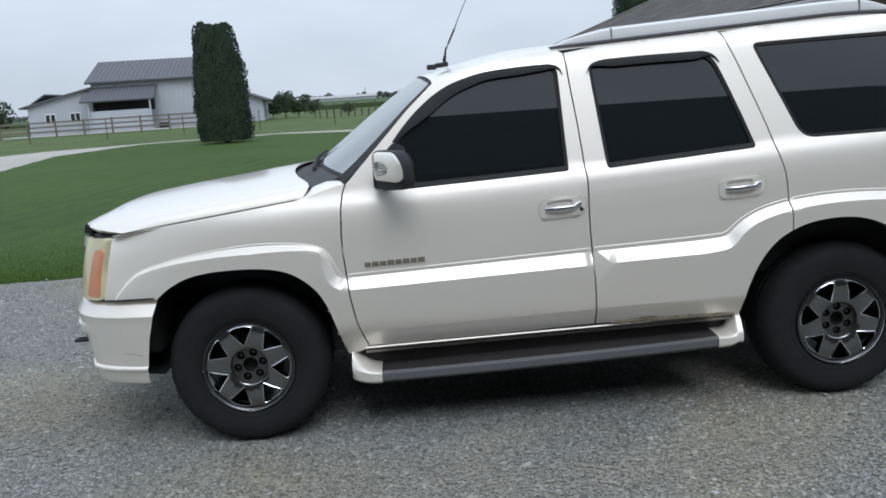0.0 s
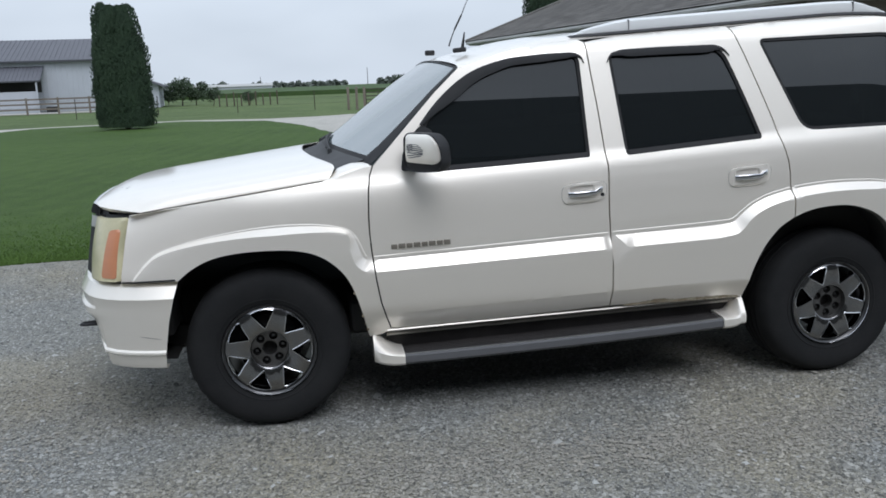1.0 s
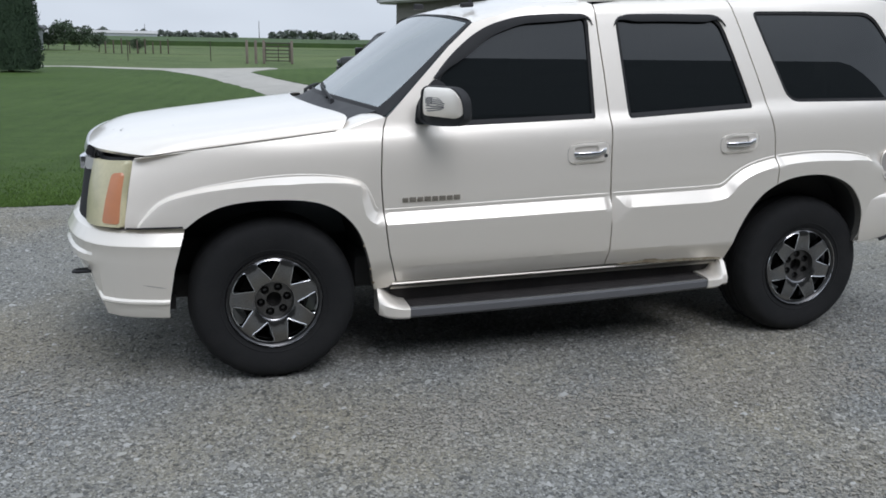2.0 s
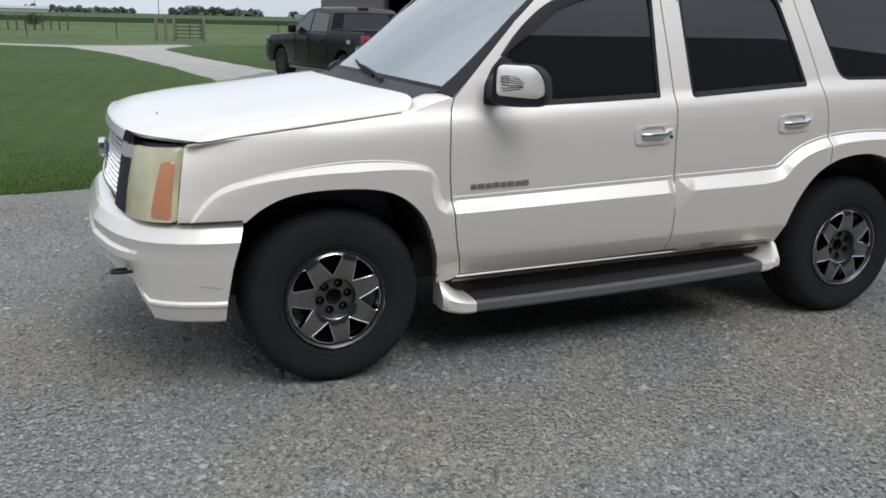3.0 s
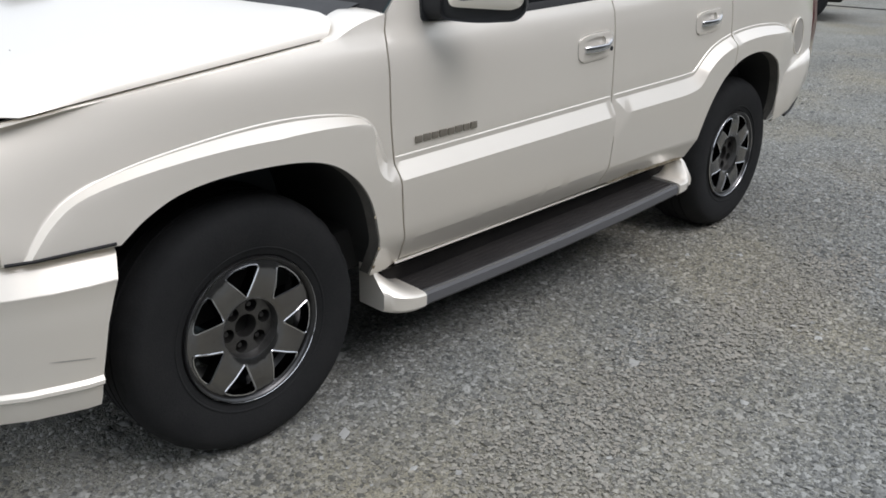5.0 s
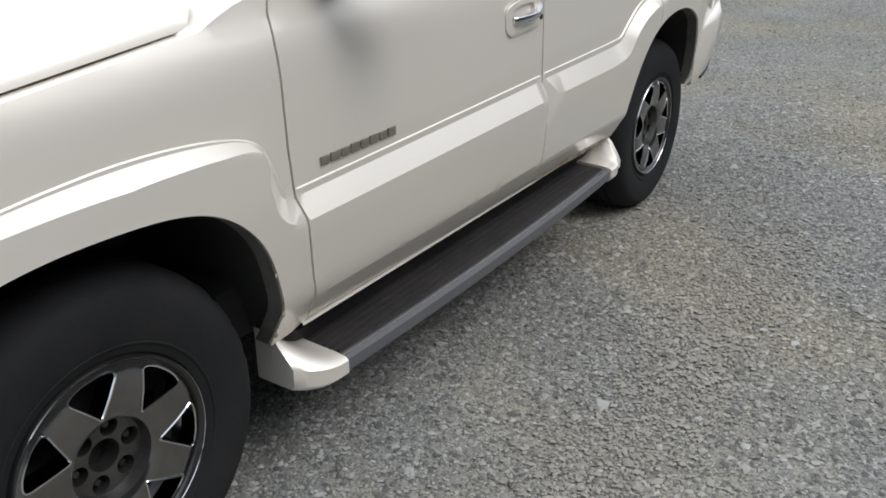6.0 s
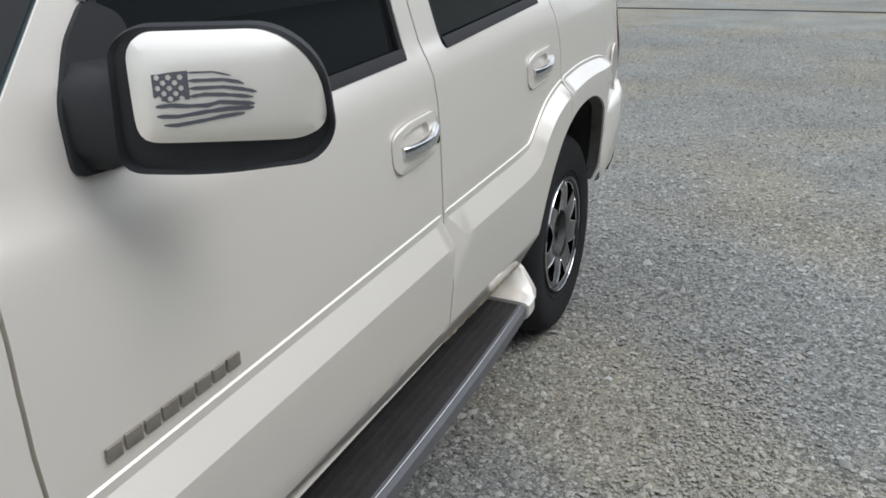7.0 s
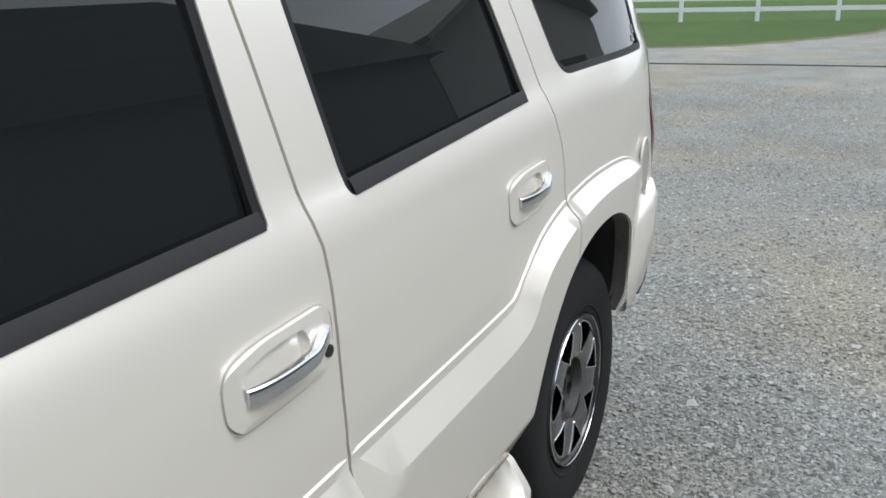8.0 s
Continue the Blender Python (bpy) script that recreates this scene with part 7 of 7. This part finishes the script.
def wheel(at, spin, far):
    """Tyre, seven-spoke alloy wheel without its centre cap, brake disc behind."""
    cx, cy, cz = at
    sg = 1 if not far else -1
    rot = Matrix.Rotation(spin, 2)
    circ = [(0.213 * math.cos(a), 0.213 * math.sin(a)) for a in [2 * math.pi * k / 96 for k in range(96)]]
    hub = [(0.036 * math.cos(a), 0.036 * math.sin(a)) for a in [2 * math.pi * k / 24 for k in range(24)]]
    lugs = [[(0.063 * math.cos(b) + 0.0205 * math.cos(a), 0.063 * math.sin(b) + 0.0205 * math.sin(a)) for a in [2 * math.pi * k / 14 for k in range(14)]] for b in [2 * math.pi * (j + 0.5) / 6 for j in range(6)]]
    wins = wheel_windows()
    dish = [(0.092 * math.cos(a), 0.092 * math.sin(a)) for a in [2 * math.pi * k / 60 for k in range(60)]]
    v, t = fill(circ, [dish, *[smoothed(w, True, 0.012) for w in wins]], [[(0.105 * math.cos(a), 0.105 * math.sin(a)) for a in [2 * math.pi * k / 60 for k in range(61)]]], 0.02)

    def put(u, w):
        p = rot @ Vector((u, w))
        return (cx + p.x, cy + sg * wheel_face(u, w), cz + p.y)
    w = part("wheel", shell(v, t, put, (0, 0.045 * sg, 0)), M_WHEEL, suv, "dull chromed seven-spoke alloy wheel without its cap", smooth=40)
    v, t = fill(dish, [hub, *lugs], [[(0.086 * math.cos(a), 0.086 * math.sin(a)) for a in [2 * math.pi * k / 60 for k in range(61)]]], 0.015)
    part("hub_dish", shell(v, t, put, (0, 0.04 * sg, 0)), M_HUB, w, "dull dark hub with six nut pockets", smooth=40)
    for win in wins:
        bm = bmesh.new()
        pts = smoothed(win + win[:1], step=0.012)
        tube(bm, [put(*p) for p in pts], 0.0028, 5)
        part("spoke_edge", bm, M_CHROME, w)
    bm = lathe(bmesh.new(), [(0.206, -0.008 * sg), (0.210, -0.024 * sg), (0.215, -0.032 * sg), (0.2210, -0.035 * sg), (0.2250, -0.029 * sg), (0.227, -0.005 * sg), (0.224, 0.03 * sg), (0.205, 0.05 * sg), (0.200, 0.20 * sg)], at, 72)
    part("rim", bm, M_RIM, w)
    bm = lathe(bmesh.new(), [(0.2210, -0.0345 * sg), (0.2223, -0.0365 * sg), (0.2237, -0.0340 * sg)], at, 72)
    part("rim_edge", bm, M_CHROME, w, "thin bright rim edge")
    bm = lathe(bmesh.new(), [(0.0, 0.07 * sg), (0.155, 0.07 * sg), (0.155, 0.09 * sg), (0.0, 0.09 * sg)], at, 32)
    part("brake_disc", bm, M_DARK, w)
    for b in [2 * math.pi * (j + 0.5) / 6 for j in range(6)]:
        bm = bmesh.new()
        p = rot @ Vector((0.063 * math.cos(b), 0.063 * math.sin(b)))
        bmesh.ops.create_cone(bm, cap_ends=True, segments=6, radius1=0.0095, radius2=0.008, depth=0.03, matrix=Matrix.Translation((cx + p.x, cy + 0.035 * sg, cz + p.y)) @ Matrix.Rotation(math.pi / 2, 4, "X"))
        part("lug_nut", bm, M_RIM, w)
    # tyre with ribs on the tread and shoulder lugs
    prof = [(0.223, -0.005), (0.228, -0.026), (0.250, -0.034), (0.285, -0.041), (0.320, -0.043), (0.345, -0.039), (0.362, -0.031), (0.376, -0.015), (0.386, 0.006), (0.391, 0.020)]
    for y0 in (0.05, 0.10, 0.15, 0.195):
        prof += [(0.3935, y0 - 0.006), (0.384, y0 - 0.003), (0.384, y0 + 0.003), (0.394, y0 + 0.006)]
    prof += [(0.390, 0.215), (0.376, 0.242), (0.345, 0.255), (0.285, 0.25), (0.226, 0.22)]
    bm = lathe(bmesh.new(), [(r, y * sg) for r, y in prof], at, 96)
    for vtx in bm.verts:
        r = math.hypot(vtx.co.x - cx, vtx.co.z - cz)
        k = round((math.atan2(vtx.co.z - cz, vtx.co.x - cx) % (2 * math.pi)) / (2 * math.pi) * 96)
        if 0.365 < r < 0.3925 and k % 3 == 0:
            s = (r - 0.004) / r
            vtx.co.x, vtx.co.z = cx + (vtx.co.x - cx) * s, cz + (vtx.co.z - cz) * s
        if vtx.co.z < cz - 0.36:                            # flattened where it stands
            vtx.co.z = max(vtx.co.z, 0.004)
    part("tyre", bm, M_TYRE, w, "dusty black tyre", smooth=35)
    bm = lathe(bmesh.new(), [(0.247, -0.0335 * sg), (0.2485, -0.0360 * sg), (0.2515, -0.0370 * sg), (0.254, -0.0360 * sg)], at, 72)
    part("sidewall_ring", bm, M_TYRE, w)


for x in (0.0, 2.946):
    inset_y = 0.022 if x else 0.0
    wheel((x, inset_y, 0.392), 0.014 if x else -0.32, False)
    wheel((x, 2 * YC - inset_y, 0.392), 0.5, True)

# bands over the inner arch lips, their shade and dust given as grey colour
for line, mid in ((ARCH_F, (0.0, 0.40)), (ARCH_R, (2.86, 0.45))):
    for far in (False, True):
        rows = []
        for p in line:
            c = (Vector(mid) - Vector(p)).normalized() * 0.003
            y = side(*p)
            rows.append([(p[0] + c.x * g, 2 * YC - y - d if far else y + d, p[1] + c.y * g) for d, g in ((0.007, 0.2), (0.009, 1.0), (0.050, 1.0), (0.052, -2.0))])
        part("arch_lip", loft(bmesh.new(), rows), M_SHADELIP, suv, "inner arch lip band, grey for its shade and dust")

# wheel wells, chassis and axles
for x, line in ((0.0, ARCH_F), (2.86, ARCH_R)):
    for far in (False, True):
        rows = []
        for p in line:
            rows.append([(p[0] + (x - p[0]) * q, (2 * YC - yy) if far else yy, p[1] + 0.02 * (1 - q)) for yy, q in ((side(*p) + 0.03, 0.0), (0.02, -0.03), (0.18, -0.03), (0.42, 0.05))])
        part("wheel_liner", loft(bmesh.new(), rows), M_DARK, suv, "dark wheel well liner")
part("floor_pan", a_box((0.40, 0.10, 0.40), (2.45, 1.72, 0.56), 0.03), M_DARK, suv)
part("floor_pan", a_box((-0.50, 0.42, 0.42), (3.72, 1.40, 0.62), 0.03), M_DARK, suv)
part("floor_pan", a_box((3.30, 0.08, 0.50), (3.76, 1.74, 0.66), 0.03), M_DARK, suv)
for y in (0.42, 1.38):
    part("chassis_rail", a_box((-0.62, y - 0.05, 0.32), (3.65, y + 0.05, 0.44), 0.015), M_DARK, suv)
for x in (0.0, 2.946):
    bm = bmesh.new()
    tube(bm, [(x, 0.12, 0.39), (x, 0.80, 0.37), (x, 0.84, 0.37), (x, 1.70, 0.39)], 0.05, 10)
    part("axle", bm, M_DARK, suv)
part("cabin_lining", a_box((0.75, 0.16, 0.62), (3.55, 1.66, 1.20), 0.05), M_DARK, suv)
